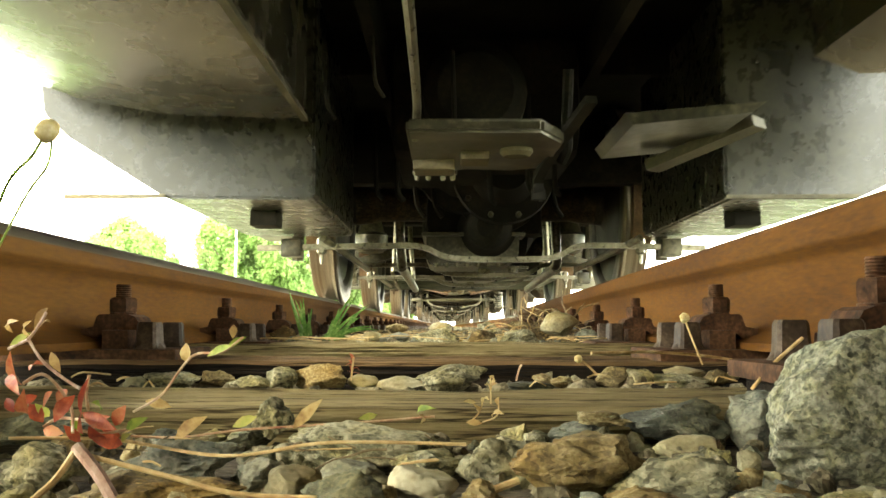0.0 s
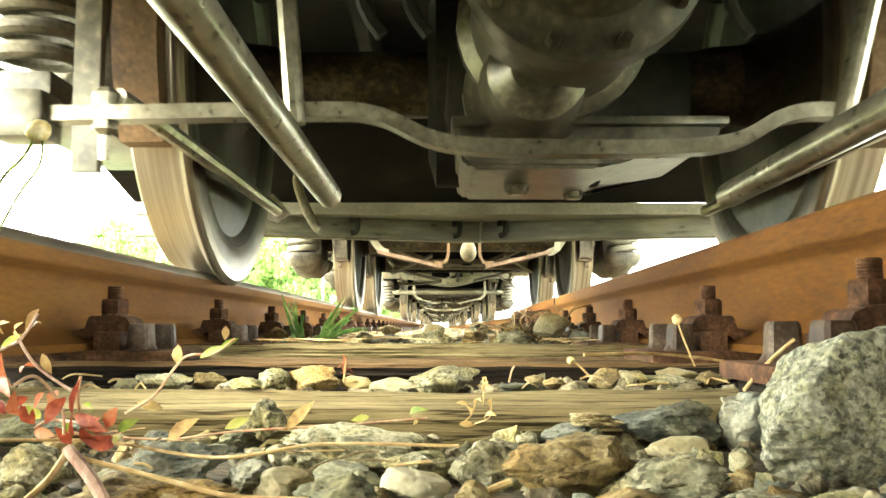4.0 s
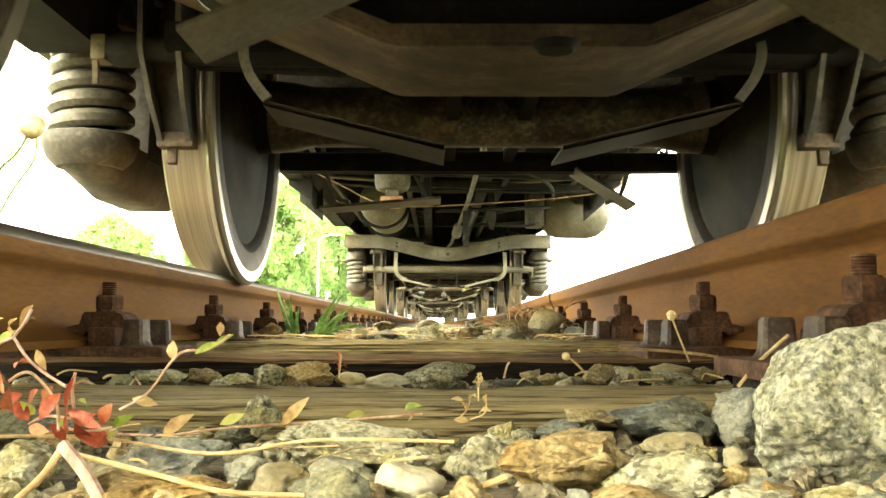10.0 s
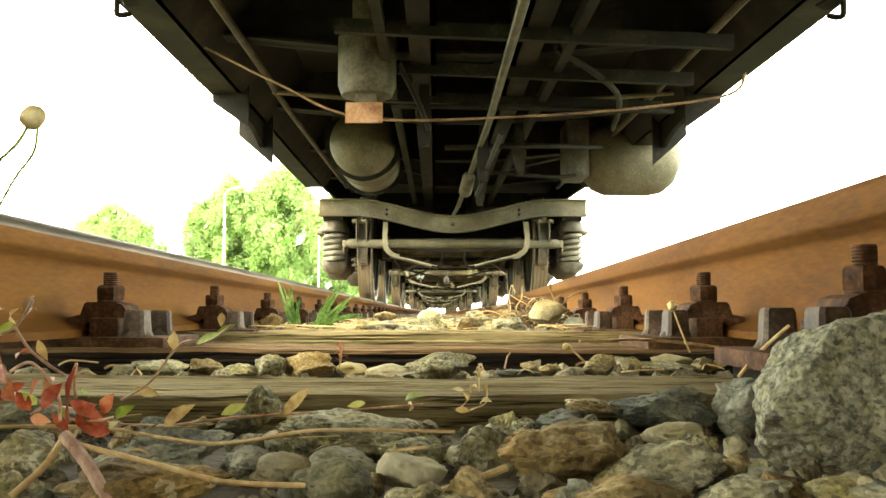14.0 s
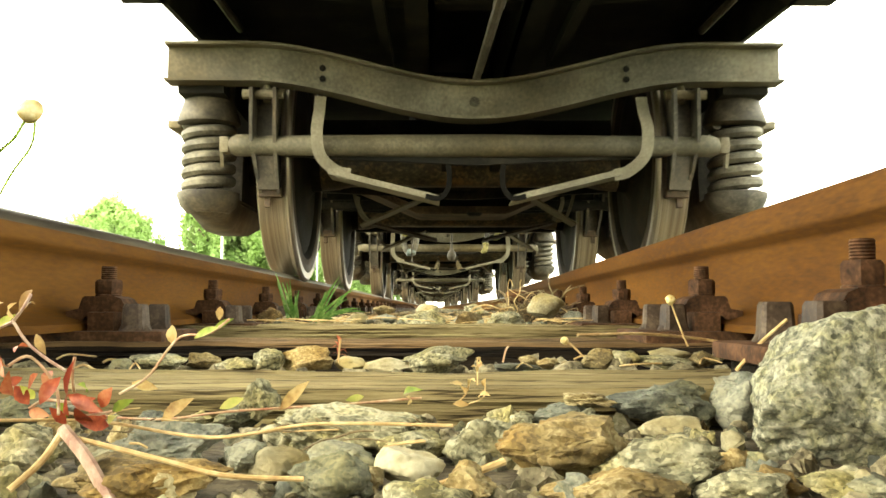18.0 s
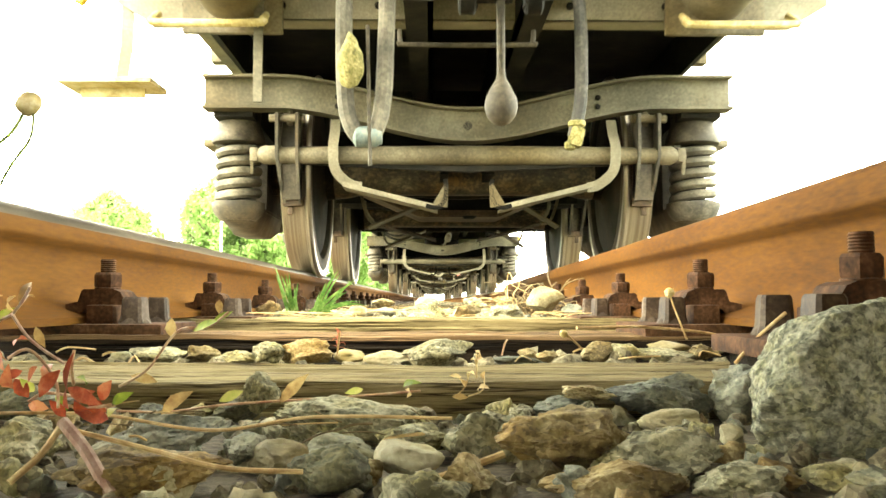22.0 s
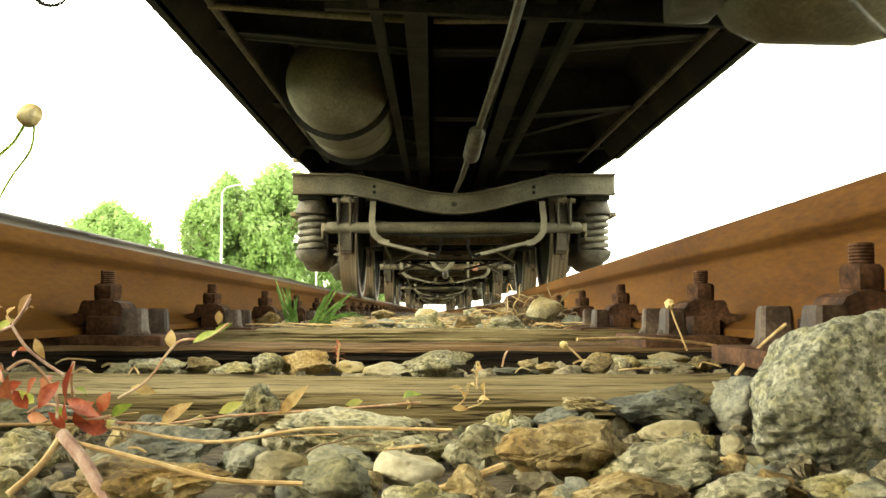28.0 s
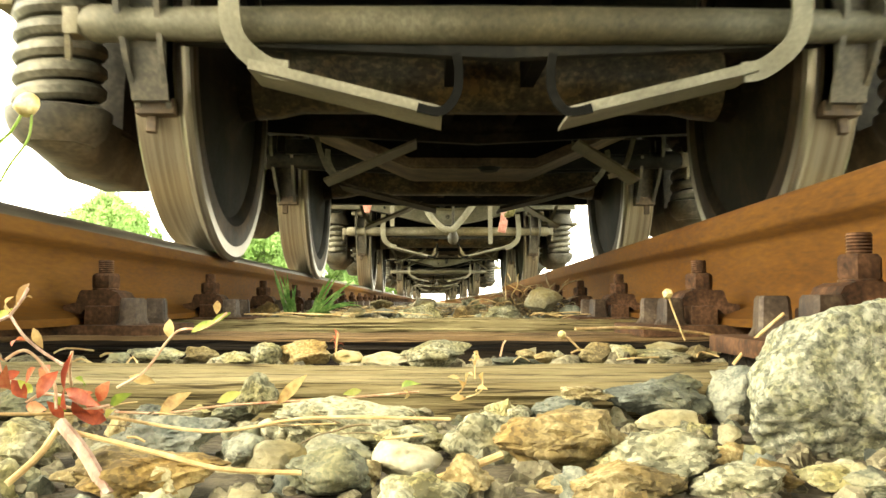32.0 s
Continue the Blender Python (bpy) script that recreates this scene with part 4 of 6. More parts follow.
def bogie(parent, cy, wheel_src, R=0.46, rusty=False, low_beam=False):
    """A two-axle bogie with a wavy end beam, coil springs and clasp brakes."""
    bm = B()
    low = [(-0.95, 0.66), (-0.55, 0.49), (-0.23, 0.35), (0.23, 0.35), (0.55, 0.49), (0.95, 0.66)]
    slab(bm, low + [(x, z + 0.03) for x, z in reversed(low)], -0.1, 0.27)
    bmesh.ops.bevel(bm, geom=list(bm.edges), offset=0.008, segments=2, affect="EDGES")
    frame_ob = part("bogie_frame", bm, M_BOLSTER, parent, "brown scaly bogie cross beam with running gear")
    frame_ob.matrix_basis = pose(0, cy, 0)
    # Webs set back in black: the shade behind the plate is in the colour.
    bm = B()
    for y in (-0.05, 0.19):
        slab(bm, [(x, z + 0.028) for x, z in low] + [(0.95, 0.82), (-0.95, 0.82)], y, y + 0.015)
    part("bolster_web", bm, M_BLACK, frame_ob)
    for sx in (-1, 1):
        bm = B()
        slab(bm, [(-1.42, 0.66), (-1.42, 0.80), (-0.6, 0.86), (0.6, 0.86), (1.42, 0.80), (1.42, 0.66), (0.6, 0.62), (0.45, 0.5), (-0.45, 0.5), (-0.6, 0.62)], sx * 0.93, sx * 1.1, "yz")
        part("side_frame", bm, M_DARK, frame_ob)
    for sy in (-1, 1):
        bm = B()
        n = 44
        pts = [(-1.13 + 2.26 * i / n) for i in range(n + 1)]
        rise = 0.036 if low_beam else 0.03
        up = [(x, headstock_line(x) + 0.075 + rise) for x in pts]
        lo = [(x, headstock_line(x) - 0.07 + rise) for x in reversed(pts)]
        slab(bm, [(x, z - 0.002) for x, z in up] + [(x, z + 0.002) for x, z in lo], sy * 1.44, sy * 1.453)
        slab(bm, lo[::-1] + [(x, z + 0.011) for x, z in lo], sy * 1.50, sy * 1.40)
        slab(bm, up + [(x, z - 0.011) for x, z in reversed(up)], sy * 1.50, sy * 1.40)
        part("end_beam", bm, M_RUSTBEAM if rusty and sy < 0 else M_BEAM, frame_ob)
        bm = B()
        lathe(bm, [(0, 0.02), (0.006, 0.02), (0.012, 0.012)], 10, "y", (0, sy * 1.453, 0.585 + rise))
        for sx in (-1, 1):
            for dz in (-0.02, 0.02):
                lathe(bm, [(0, 0.012), (0.008 * sy, 0.012), (0.012 * sy, 0.007)], 8, "y", (sx * 0.56, sy * 1.453, headstock_line(0.56) + dz + rise))
        tagged(part("rivets", bm, M_DARK, frame_ob), kind="stuff")
        half_bogie_parts(frame_ob, sy, rusty, low_beam)
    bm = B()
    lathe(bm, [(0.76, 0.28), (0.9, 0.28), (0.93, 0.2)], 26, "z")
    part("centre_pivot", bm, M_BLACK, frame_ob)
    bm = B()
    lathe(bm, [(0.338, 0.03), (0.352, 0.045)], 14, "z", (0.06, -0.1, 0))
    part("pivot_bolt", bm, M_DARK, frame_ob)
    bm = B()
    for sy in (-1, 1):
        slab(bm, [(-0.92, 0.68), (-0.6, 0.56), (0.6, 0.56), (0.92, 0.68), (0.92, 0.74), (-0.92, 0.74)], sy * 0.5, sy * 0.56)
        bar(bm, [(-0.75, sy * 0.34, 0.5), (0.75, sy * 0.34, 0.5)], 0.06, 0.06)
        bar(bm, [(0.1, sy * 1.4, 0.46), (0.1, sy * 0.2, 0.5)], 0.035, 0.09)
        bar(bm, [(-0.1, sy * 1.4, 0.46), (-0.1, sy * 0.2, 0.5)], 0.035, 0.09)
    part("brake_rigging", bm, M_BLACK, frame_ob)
    for sy in (-1, 1):
        if wheel_src.get("used"):
            w = share("wheelset", wheel_src["ob"], frame_ob)
        else:
            w = wheel_src["ob"]
            w.parent = frame_ob
            wheel_src["used"] = True
        w.matrix_basis = pose(0, sy * HALF_BASE, R)
        ROLLERS.append((w, (0, sy * HALF_BASE, R), R))
    return frame_ob


def end_gear(parent, y, s, ball=0.59, plain=False, sag=0.0, slung=False):
    """Buffer beam, buffers, screw coupling, hoses and steps at a wagon's end; s: -1 at the leading end, y: the buffers' faces."""
    yb = y - s * 0.95
    bm = B()
    slab(bm, [(-1.3, 1.2), (-1.3, 0.95), (-1.2, 0.89), (1.2, 0.89), (1.3, 0.95), (1.3, 1.2)], yb, yb - s * 0.02)
    slab(bm, [(-1.2, 0.89), (1.2, 0.89), (1.2, 0.905), (-1.2, 0.905)], yb, yb - s * 0.12)
    beam = part("buffer_beam", bm, M_PALEST, parent, "dusty pale grey buffer beam")
    bm = B()
    for k in range(7):
        for z in (0.94, 1.1):
            lathe(bm, [(0, 0.014), (s * 0.008, 0.014), (s * 0.014, 0.007)], 8, "y", (-1.05 + 0.35 * k, yb, z))
    tagged(part("rivets", bm, M_DARK, beam), kind="stuff")
    for sx in (-1, 1):
        bm = B()
        box(bm, (sx * 0.875, yb + s * 0.015, 1.0), (0.36, 0.03, 0.34), bev=0.006)
        lathe(bm, [(-0.93 * s, 0.13), (-0.4 * s, 0.12), (-0.4 * s, 0.085), (-0.05 * s, 0.085), (-0.035 * s, 0.22), (0, 0.225)], 28, "y", (sx * 0.875, y, 1.0))
        part("buffer", bm, M_STEEL, parent)
        bm = B()
        tube(bm, smoothline([(sx * 0.755, yb + s * 0.02, 0.9), (sx * 0.755, yb + s * 0.09, 0.86), (sx * 0.78, yb + s * 0.1, 0.845), (sx * 1.12, yb + s * 0.1, 0.845), (sx * 1.145, yb + s * 0.09, 0.86), (sx * 1.145, yb + s * 0.02, 0.9)], 4), 0.014, 8)
        part("hand_rail", bm, M_OLDYELLOW, parent, "faded yellow hand rail")
    # side step
    sx = -1 if s < 0 else 1
    bm = B()
    box(bm, (sx * 1.35, yb - s * 0.12, 0.67), (0.34, 0.22, 0.02), bev=0.004)
    box(bm, (sx * 1.35, yb - s * 0.12, 0.645), (0.24, 0.02, 0.04), bev=0.004)
    step = part("side_step", bm, M_OLDYELLOW, parent, "worn yellow side step")
    bm = B()
    bar(bm, [(sx * 1.27, yb - s * 0.05, 1.2), (sx * 1.28, yb - s * 0.05, 0.8), (sx * 1.3, yb - s * 0.06, 0.68)], 0.045, 0.012)
    part("step_hanger", bm, M_PALEST, step)
    bm = B()
    tube(bm, smoothline([(sx * 1.42, yb, 1.16), (sx * 1.47, yb, 1.1), (sx * 1.47, yb, 1.0), (sx * 1.42, yb, 0.95)], 5), 0.018, 8)
    part("lashing_hook", bm, M_YELLOW, parent)
    # draw hook and screw coupling
    bm = B()
    slab(bm, [(-0.05, 1.1), (-0.05, 0.95), (0.05, 0.95), (0.05, 1.1)], yb, yb + s * 0.35)
    part("draw_hook", bm, M_DARK, parent)
    if s < 0:
        yc = y + ball
        bm = B()
        for sx in (-1, 1):
            bar(bm, smoothline([(sx * 0.055, yb - 0.3, 1.08), (sx * 0.07, yc + 0.02, 0.85), (sx * 0.075, yc, 0.6 - sag * 2.6), (sx * 0.07, yc, 0.52 - sag * 2.6)], 4), 0.035, 0.05)
        for sx in (-1, 1):
            lathe(bm, [(sx * 0.055, 0.03), (sx * 0.06, 0.036), (sx * 0.09, 0.036), (sx * 0.095, 0.03)], 14, "x", (0, yc, 0.54 - sag * 2.6))
        box(bm, (0, yc, 0.58 - sag * 2.6), (0.06, 0.06, 0.09), bev=0.012)
        cpl = part("screw_coupling", bm, M_STEEL if sag else M_DARK, parent)
        bm = B()
        u, lift = (0.9, 0.01) if sag else (0.78, 0.075)
        lathe(bm, [(0.272 * u, 0.008 * u), (0.28 * u, 0.026 * u), (0.298 * u, 0.041 * u), (0.325 * u, 0.048 * u), (0.35 * u, 0.045 * u), (0.38 * u, 0.031 * u), (0.405 * u, 0.016 * u), (0.42 * u, 0.012 * u), (0.55, 0.012 * u)], 20, "z", (0, yc, lift - max(sag, 0.035)))
        part("ball_handle", bm, M_STEEL if sag else M_IRON, cpl)
    if slung:
        bm = B()
        tube(bm, smoothline([(-0.2, yc + 0.1, 0.56), (-0.16, yc, 0.455), (-0.09, yc - 0.03, 0.375), (-0.04, yc - 0.05, 0.352), (0.02, yc - 0.03, 0.375), (0.16, yc, 0.56), (0.22, yc + 0.2, 0.72)], 5), 0.021, 10)
        part("slung_hose", bm, M_PALEST, parent, "pale air hose slung over the coupling")
        for x, z in ((0.37, 0.414), (-0.61, 0.557)):
            bm = B()
            box(bm, (x, yc + 0.4, z), (0.06, 0.05, 0.1), rot=(0, 12, 0), bev=0.018)
            tube(bm, smoothline([(x, yc + 0.4, z + 0.04), (x + 0.01, yc + 0.42, z + 0.2), (x, yc + 0.7, z + 0.4)], 4), 0.02, 8)
            part("coupling_head", bm, M_FADEDRED, parent, "faded red hose coupling head")
        for x, z0, z1 in ((0.28, 0.284, 0.6), (-0.43, 0.41, 0.66)):
            bm = B()
            bar(bm, [(x, yc + 0.4, z0), (x, yc + 0.42, z1), (x, yc + 0.6, z1 + 0.3)], 0.03, 0.012)
            part("release_link", bm, M_PALEST, parent)
        return
    # hoses
    yh = yb + s * (-0.17 if sag else 0.45)
    if not plain and s < 0:
        bm = B()
        tube(bm, smoothline([(-0.42, yb, 1.02), (-0.42, yh - s * 0.1, 0.98), (-0.43, yh, 0.8), (-0.425, yh, 0.5), (-0.40, yh, 0.40), (-0.36, yh, 0.37), (-0.325, yh, 0.41), (-0.305, yh, 0.52), (-0.295, yh, 0.8), (-0.29, yh, 0.87)], 6), 0.027, 10)
        hose = part("air_hose", bm, M_HOSE, parent)
        bm = B()
        lathe(bm, [(-0.05, 0.02), (-0.04, 0.034), (0.02, 0.034), (0.04, 0.022)], 12, "x", (-0.35, yh, 0.375))
        part("hose_clip", bm, M_TEAL, hose)
        bm = B()
        box(bm, (-0.29, yh, 0.9), (0.07, 0.05, 0.06), rot=(0, 20, 0), bev=0.012)
        part("hose_head", bm, M_TEAL, hose)
        bm = B()
        bmesh.ops.create_icosphere(bm, subdivisions=3, radius=1.0)
        for v in bm.verts:
            q = 1 + 0.22 * noise.noise(v.co * 2.3)
            v.co = (-0.405 + 0.034 * q * v.co.x * (1.15 - 0.35 * v.co.z), yh - 0.05 + 0.03 * q * v.co.y, 0.6 + 0.085 * q * v.co.z)
        part("hose_wrap", bm, M_MOSS, hose, "mossy tan leather wrap on the hose")
        bm = B()
        tube(bm, smoothline([(-0.355, yh - 0.03, 0.72), (-0.35, yh - 0.03, 0.5), (-0.345, yh - 0.03, 0.28)], 4), 0.006, 6)
        part("hose_chain", bm, M_IRON, hose)
        bm = B()
        tube(bm, smoothline([(-0.27, yb - 0.1, 0.82), (-0.265, yb - 0.11, 0.775), (-0.24, yb - 0.11, 0.765), (0.18, yb - 0.11, 0.765), (0.2, yb - 0.11, 0.775), (0.205, yb - 0.1, 0.82)], 4), 0.009, 8)
        part("link_rod", bm, M_IRON, parent)
    if not sag:
        yh = yb + s * 0.15
    bm = B()
    tube(bm, smoothline([(0.345, yb, 1.0), (0.345, yh - s * 0.12, 0.99), (0.36, yh, 0.9), (0.365, yh, 0.6), (0.345, yh, 0.47), (0.335, yh, 0.43)], 6), 0.023, 10)
    hose = part("air_hose", bm, M_HOSE if sag else M_RUBBER, parent)
    bm = B()
    box(bm, (0.345, yh, 0.43), (0.05, 0.055, 0.07), rot=(0, 15, 0), bev=0.016)
    lathe(bm, [(0.385, 0.012), (0.39, 0.02), (0.41, 0.022), (0.415, 0.015)], 10, "z", (0.325, yh, 0))
    lathe(bm, [(0.465, 0.026), (0.47, 0.031), (0.482, 0.031), (0.487, 0.026)], 12, "z", (0.348, yh, 0))
    part("hose_head", bm, M_MOSS if not sag else M_PALEST, hose)
    bm = B()
    lathe(bm, [(0.28, 0.025), (0.3, 0.035), (0.38, 0.035), (0.4, 0.025)], 12, "x", (0, yb + s * 0.06, 1.0))
    box(bm, (0.29, yb + s * 0.08, 1.08), (0.02, 0.02, 0.12), rot=(0, 15, 0), bev=0.004)
    part("brake_cock", bm, M_RED, parent, "red painted brake cock")
    bm = B()
    lx, lz, ly = (0.52, 0.30, -0.15) if sag else (-0.775, 0.57, 0.06)
    bar(bm, [(lx, yb, 1.1), (lx, yb + s * ly, 1.0), (lx, yb + s * ly, lz)], 0.032, 0.014)
    part("release_link", bm, M_PALEST if sag else M_BEAM, parent)


def wagon(y1, y2, style, first_gap=False, slung=False):
    """A four-axle freight wagon; y1, y2: the bogies' places at the start."""
    mid, half = (y1 + y2) / 2, (y2 - y1) / 2
    e = empty("freight_wagon", pose(TRAIN_X, mid, RAIL_TOP), "grimy grey four-axle freight wagon rolling on the track", "freight wagon", "wagons of the train")
    CARS.append((e, mid))
    end = half + 3.0
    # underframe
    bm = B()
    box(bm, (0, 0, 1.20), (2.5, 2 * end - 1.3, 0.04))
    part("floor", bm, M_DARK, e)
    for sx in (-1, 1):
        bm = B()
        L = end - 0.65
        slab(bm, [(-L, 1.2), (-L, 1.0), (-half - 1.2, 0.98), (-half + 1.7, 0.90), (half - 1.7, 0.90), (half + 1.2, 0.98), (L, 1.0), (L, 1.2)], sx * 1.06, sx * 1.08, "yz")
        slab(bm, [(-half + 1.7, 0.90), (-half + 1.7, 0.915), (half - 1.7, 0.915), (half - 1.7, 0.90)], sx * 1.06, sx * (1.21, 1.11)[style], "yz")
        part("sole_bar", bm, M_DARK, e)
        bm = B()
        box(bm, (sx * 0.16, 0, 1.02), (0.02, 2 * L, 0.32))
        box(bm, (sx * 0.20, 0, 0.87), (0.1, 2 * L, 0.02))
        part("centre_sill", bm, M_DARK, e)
        bm = B()
        box(bm, (sx * 1.3, 0, 2.1), (0.06, 2 * L, 1.8))
        part("side_wall", bm, M_STEEL, e)
        for k in range(9):
            y = -L + 0.4 + (2 * L - 0.8) * k / 8
            bm = B()
            box(bm, (sx * 1.36, y, 2.1), (0.07, 0.09, 1.8), bev=0.01)
            part("side_post", bm, M_STEEL, e)
    bm = B()
    L = end - 0.65
    slab(bm, [(-1.34, 3.0), (-0.7, 3.3), (0, 3.4), (0.7, 3.3), (1.34, 3.0), (1.3, 2.97), (0, 3.36), (-1.3, 2.97)], -L, L)
    part("roof", bm, M_STEEL, e)
    for s in (-1, 1):
        bm = B()
        box(bm, (0, s * (L - 0.03), 2.1), (2.54, 0.06, 1.8))
        part("end_wall", bm, M_STEEL, e)
    # cross bearers
    k = int((2 * half - 3.4) / 1.15)
    for i in range(k + 1):
        y = -half + 1.7 + (2 * half - 3.4) * i / k
        bm = B()
        slab(bm, [(-1.06, 1.18), (-1.06, 0.98), (-0.2, 0.9), (0.2, 0.9), (1.06, 0.98), (1.06, 1.18)], y, y + 0.018)
        slab(bm, [(-1.06, 0.98), (-0.2, 0.9), (0.2, 0.9), (1.06, 0.98), (1.06, 0.992), (0.2, 0.912), (-0.2, 0.912), (-1.06, 0.992)], y - 0.05, y + 0.05)
        part("cross_bearer", bm, M_DARK, e)
    for sx in (-1, 1):
        for y in (-half + 1.75, half - 2.9):
            bm = B()
            bar(bm, [(sx * 0.98, y, 1.0), (sx * 0.24, y + 1.05, 0.98)], 0.06, 0.012)
            part("floor_brace", bm, M_DARK, e)
        bm = B()
        bar(bm, [(sx * 0.35, -half + 1.1, 0.86), (sx * 0.33, half - 1.1, 0.86)], 0.035, 0.05)
        part("brake_pipe_rail", bm, M_DARK, e)
        bm = B()
        tube(bm, smoothline([(sx * 0.93, -half + 1.2, 0.97), (sx * 0.92, -0.5, 0.95), (sx * 0.94, 0.6, 0.96), (sx * 0.92, half - 1.2, 0.97)], 5), 0.016, 8)
        part("air_pipe", bm, M_IRON, e)
    wheel_src = {"ob": WHEEL}
    if WHEEL.parent:
        wheel_src["used"] = True
    for y in (-half, half):
        bogie(e, y, wheel_src, rusty=first_gap and y < 0, low_beam=y > 0)
        bm = B()
        box(bm, (0, y, 0.98), (2.1, 0.5, 0.14), bev=0.01)
        part("body_bolster", bm, M_DARK, e)
    end_gear(e, -end, -1, 0.66 if first_gap else -0.31, first_gap, 0.052 if first_gap else 0.0, slung)
    end_gear(e, end, 1)
    # brake gear under the middle
    ty, tx, tz = ((1.65, -0.59, 0.9), (1.72, -0.6, 0.95))[style]
    yb = ty - 0.2
    bm = B()
    tr = (0.82, 1.0)[style]
    lathe(bm, [(a, r * tr) for a, r in ((-0.64, 0.06), (-0.61, 0.15), (-0.53, 0.225), (-0.45, 0.245), (-0.05, 0.248), (-0.03, 0.256), (-0.01, 0.248), (0.4, 0.245), (0.5, 0.19), (0.55, 0.06))], 30, "y", (tx, ty, tz))
    tank = part("air_reservoir", bm, M_BEAM, e, "dusty grey cylindrical air reservoir")
    for dy in (-0.2, 0.5):
        bm = B()
        bar(bm, smoothline([(tx + u, yb + dy, v + tz) for u, v in ((-0.255 * tr, 0.24), (-0.255 * tr, -0.02), (-0.18 * tr, -0.18 * tr), (0, -0.255 * tr), (0.18 * tr, -0.18 * tr), (0.255 * tr, -0.02), (0.255 * tr, 0.24))], 4), 0.04, 0.006)
        part("tank_band", bm, M_DARK, tank)
    bm = B()
    cy_, co, cz = (1.5, 0.0, 0.86) if style == 0 else (-0.4, -0.12, 0.88)
    lathe(bm, [(0.78 + co, 0.05), (0.8 + co, 0.14), (0.85 + co, 0.205), (0.93 + co, 0.24), (1.2 + co, 0.245), (1.29 + co, 0.225), (1.36 + co, 0.17), (1.4 + co, 0.09), (1.41 + co, 0.02)], 28, "x", (0, cy_, cz))
    big = part("brake_cylinder", bm, M_BEAM, e, "dull grey brake cylinder")
    bm = B()
    box(bm, (0.74 + co, cy_, cz + 0.04), (0.14, 0.34, 0.36), bev=0.02)
    part("cylinder_bracket", bm, M_CAST, big)
    # distributor valve with its plate, and the release wire across the wagon
    yv = (-0.86, -0.9)[style]
    bm = B()
    lathe(bm, [(0.70, 0.05), (0.72, 0.1), (0.76, 0.115), (0.95, 0.115), (0.98, 0.06), (1.18, 0.06)], 22, "z", (-0.42, yv + 0.15, 0))
    box(bm, (-0.42, yv + 0.1, 0.69), (0.08, 0.05, 0.06), bev=0.01)
    valve = part("distributor_valve", bm, M_IRON, e)
    bm = B()
    box(bm, (-0.42, yv, 0.62), (0.14, 0.012, 0.08), rot=(-8, 0, 0), bev=0.003)
    part("marker_plate", bm, M_ORANGE if style == 0 else M_PALEST, valve)
    bm = B()
    tube(bm, smoothline([(-1.05, yv + 0.1, 0.9), (-0.75, yv + 0.04, 0.74), (-0.42, yv, 0.6), (0.2, yv + 0.1, 0.63), (0.7, yv + 0.1, 0.67), (1.0, yv + 0.1, 0.72), (1.06, yv + 0.1, 0.8)], 6), 0.0055, 6)
    wire = part("release_wire", bm, M_BROWN if style == 0 else M_BLACK, e)
    if style == 1:
        # pull ring at one end, a slack loop at the other
        bm = B()
        ring = [(-1.06 + 0.045 * math.cos(a), yv + 0.08, 0.635 + 0.045 * math.sin(a)) for a in [2 * math.pi * i / 20 for i in range(21)]]
        tube(bm, ring, 0.005, 6)
        tube(bm, smoothline([(-1.015, yv + 0.08, 0.64), (-0.9, yv + 0.06, 0.645), (-0.6, yv + 0.02, 0.635), (-0.42, yv, 0.62)], 5), 0.0045, 6)
        part("pull_ring", bm, M_BLACK, wire)
        bm = B()
        tube(bm, smoothline([(0.86, yv + 0.1, 0.62), (0.95, yv + 0.1, 0.53), (1.04, yv + 0.1, 0.49), (1.1, yv + 0.1, 0.54), (1.09, yv + 0.1, 0.64), (1.04, yv + 0.1, 0.72)], 6), 0.007, 6)
        part("wire_loop", bm, M_HOSE, wire)
    for sx in (-1, 1):
        for y0 in ((-0.02,) if style == 0 else (-1.4,)):
            bm = B()
            slab(bm, [(y0, 0.92), (y0 + 0.08, 0.85), (y0 + 0.6, 0.82), (y0 + 0.66, 0.92)] if style else [(y0, 0.92), (y0 + 0.06, 0.84), (y0 + 0.4, 0.82), (y0 + 0.66, 0.76), (y0 + 0.67, 0.92)], sx * 1.08, sx * 1.10, "yz")
            if style == 0:
                slab(bm, [(sx * 1.03, 0.67), (sx * 1.215, 0.83), (sx * 1.215, 1.0), (sx * 1.03, 1.0)], y0 + 0.64, y0 + 0.655)
                slab(bm, [(sx * 1.03, 0.74), (sx * 1.2, 0.86), (sx * 1.2, 1.0), (sx * 1.03, 1.0)], y0, y0 + 0.015)
            part("side_bracket", bm, M_DARK, e)
            bm = B()
            box(bm, (sx * 1.13, y0 + 0.1, 0.9), (0.1, 0.06, 0.05), rot=(0, 15, 10), bev=0.01)
            part("door_catch", bm, M_YELLOW, e)
        bm = B()
        slab(bm, [(sx * 1.06, 0.90), (sx * 1.06, 1.19), (sx * 0.86, 1.19), (sx * 0.84, 1.19)], -half + 1.7, half - 1.7)
        part("side_gusset", bm, M_DARK, e)
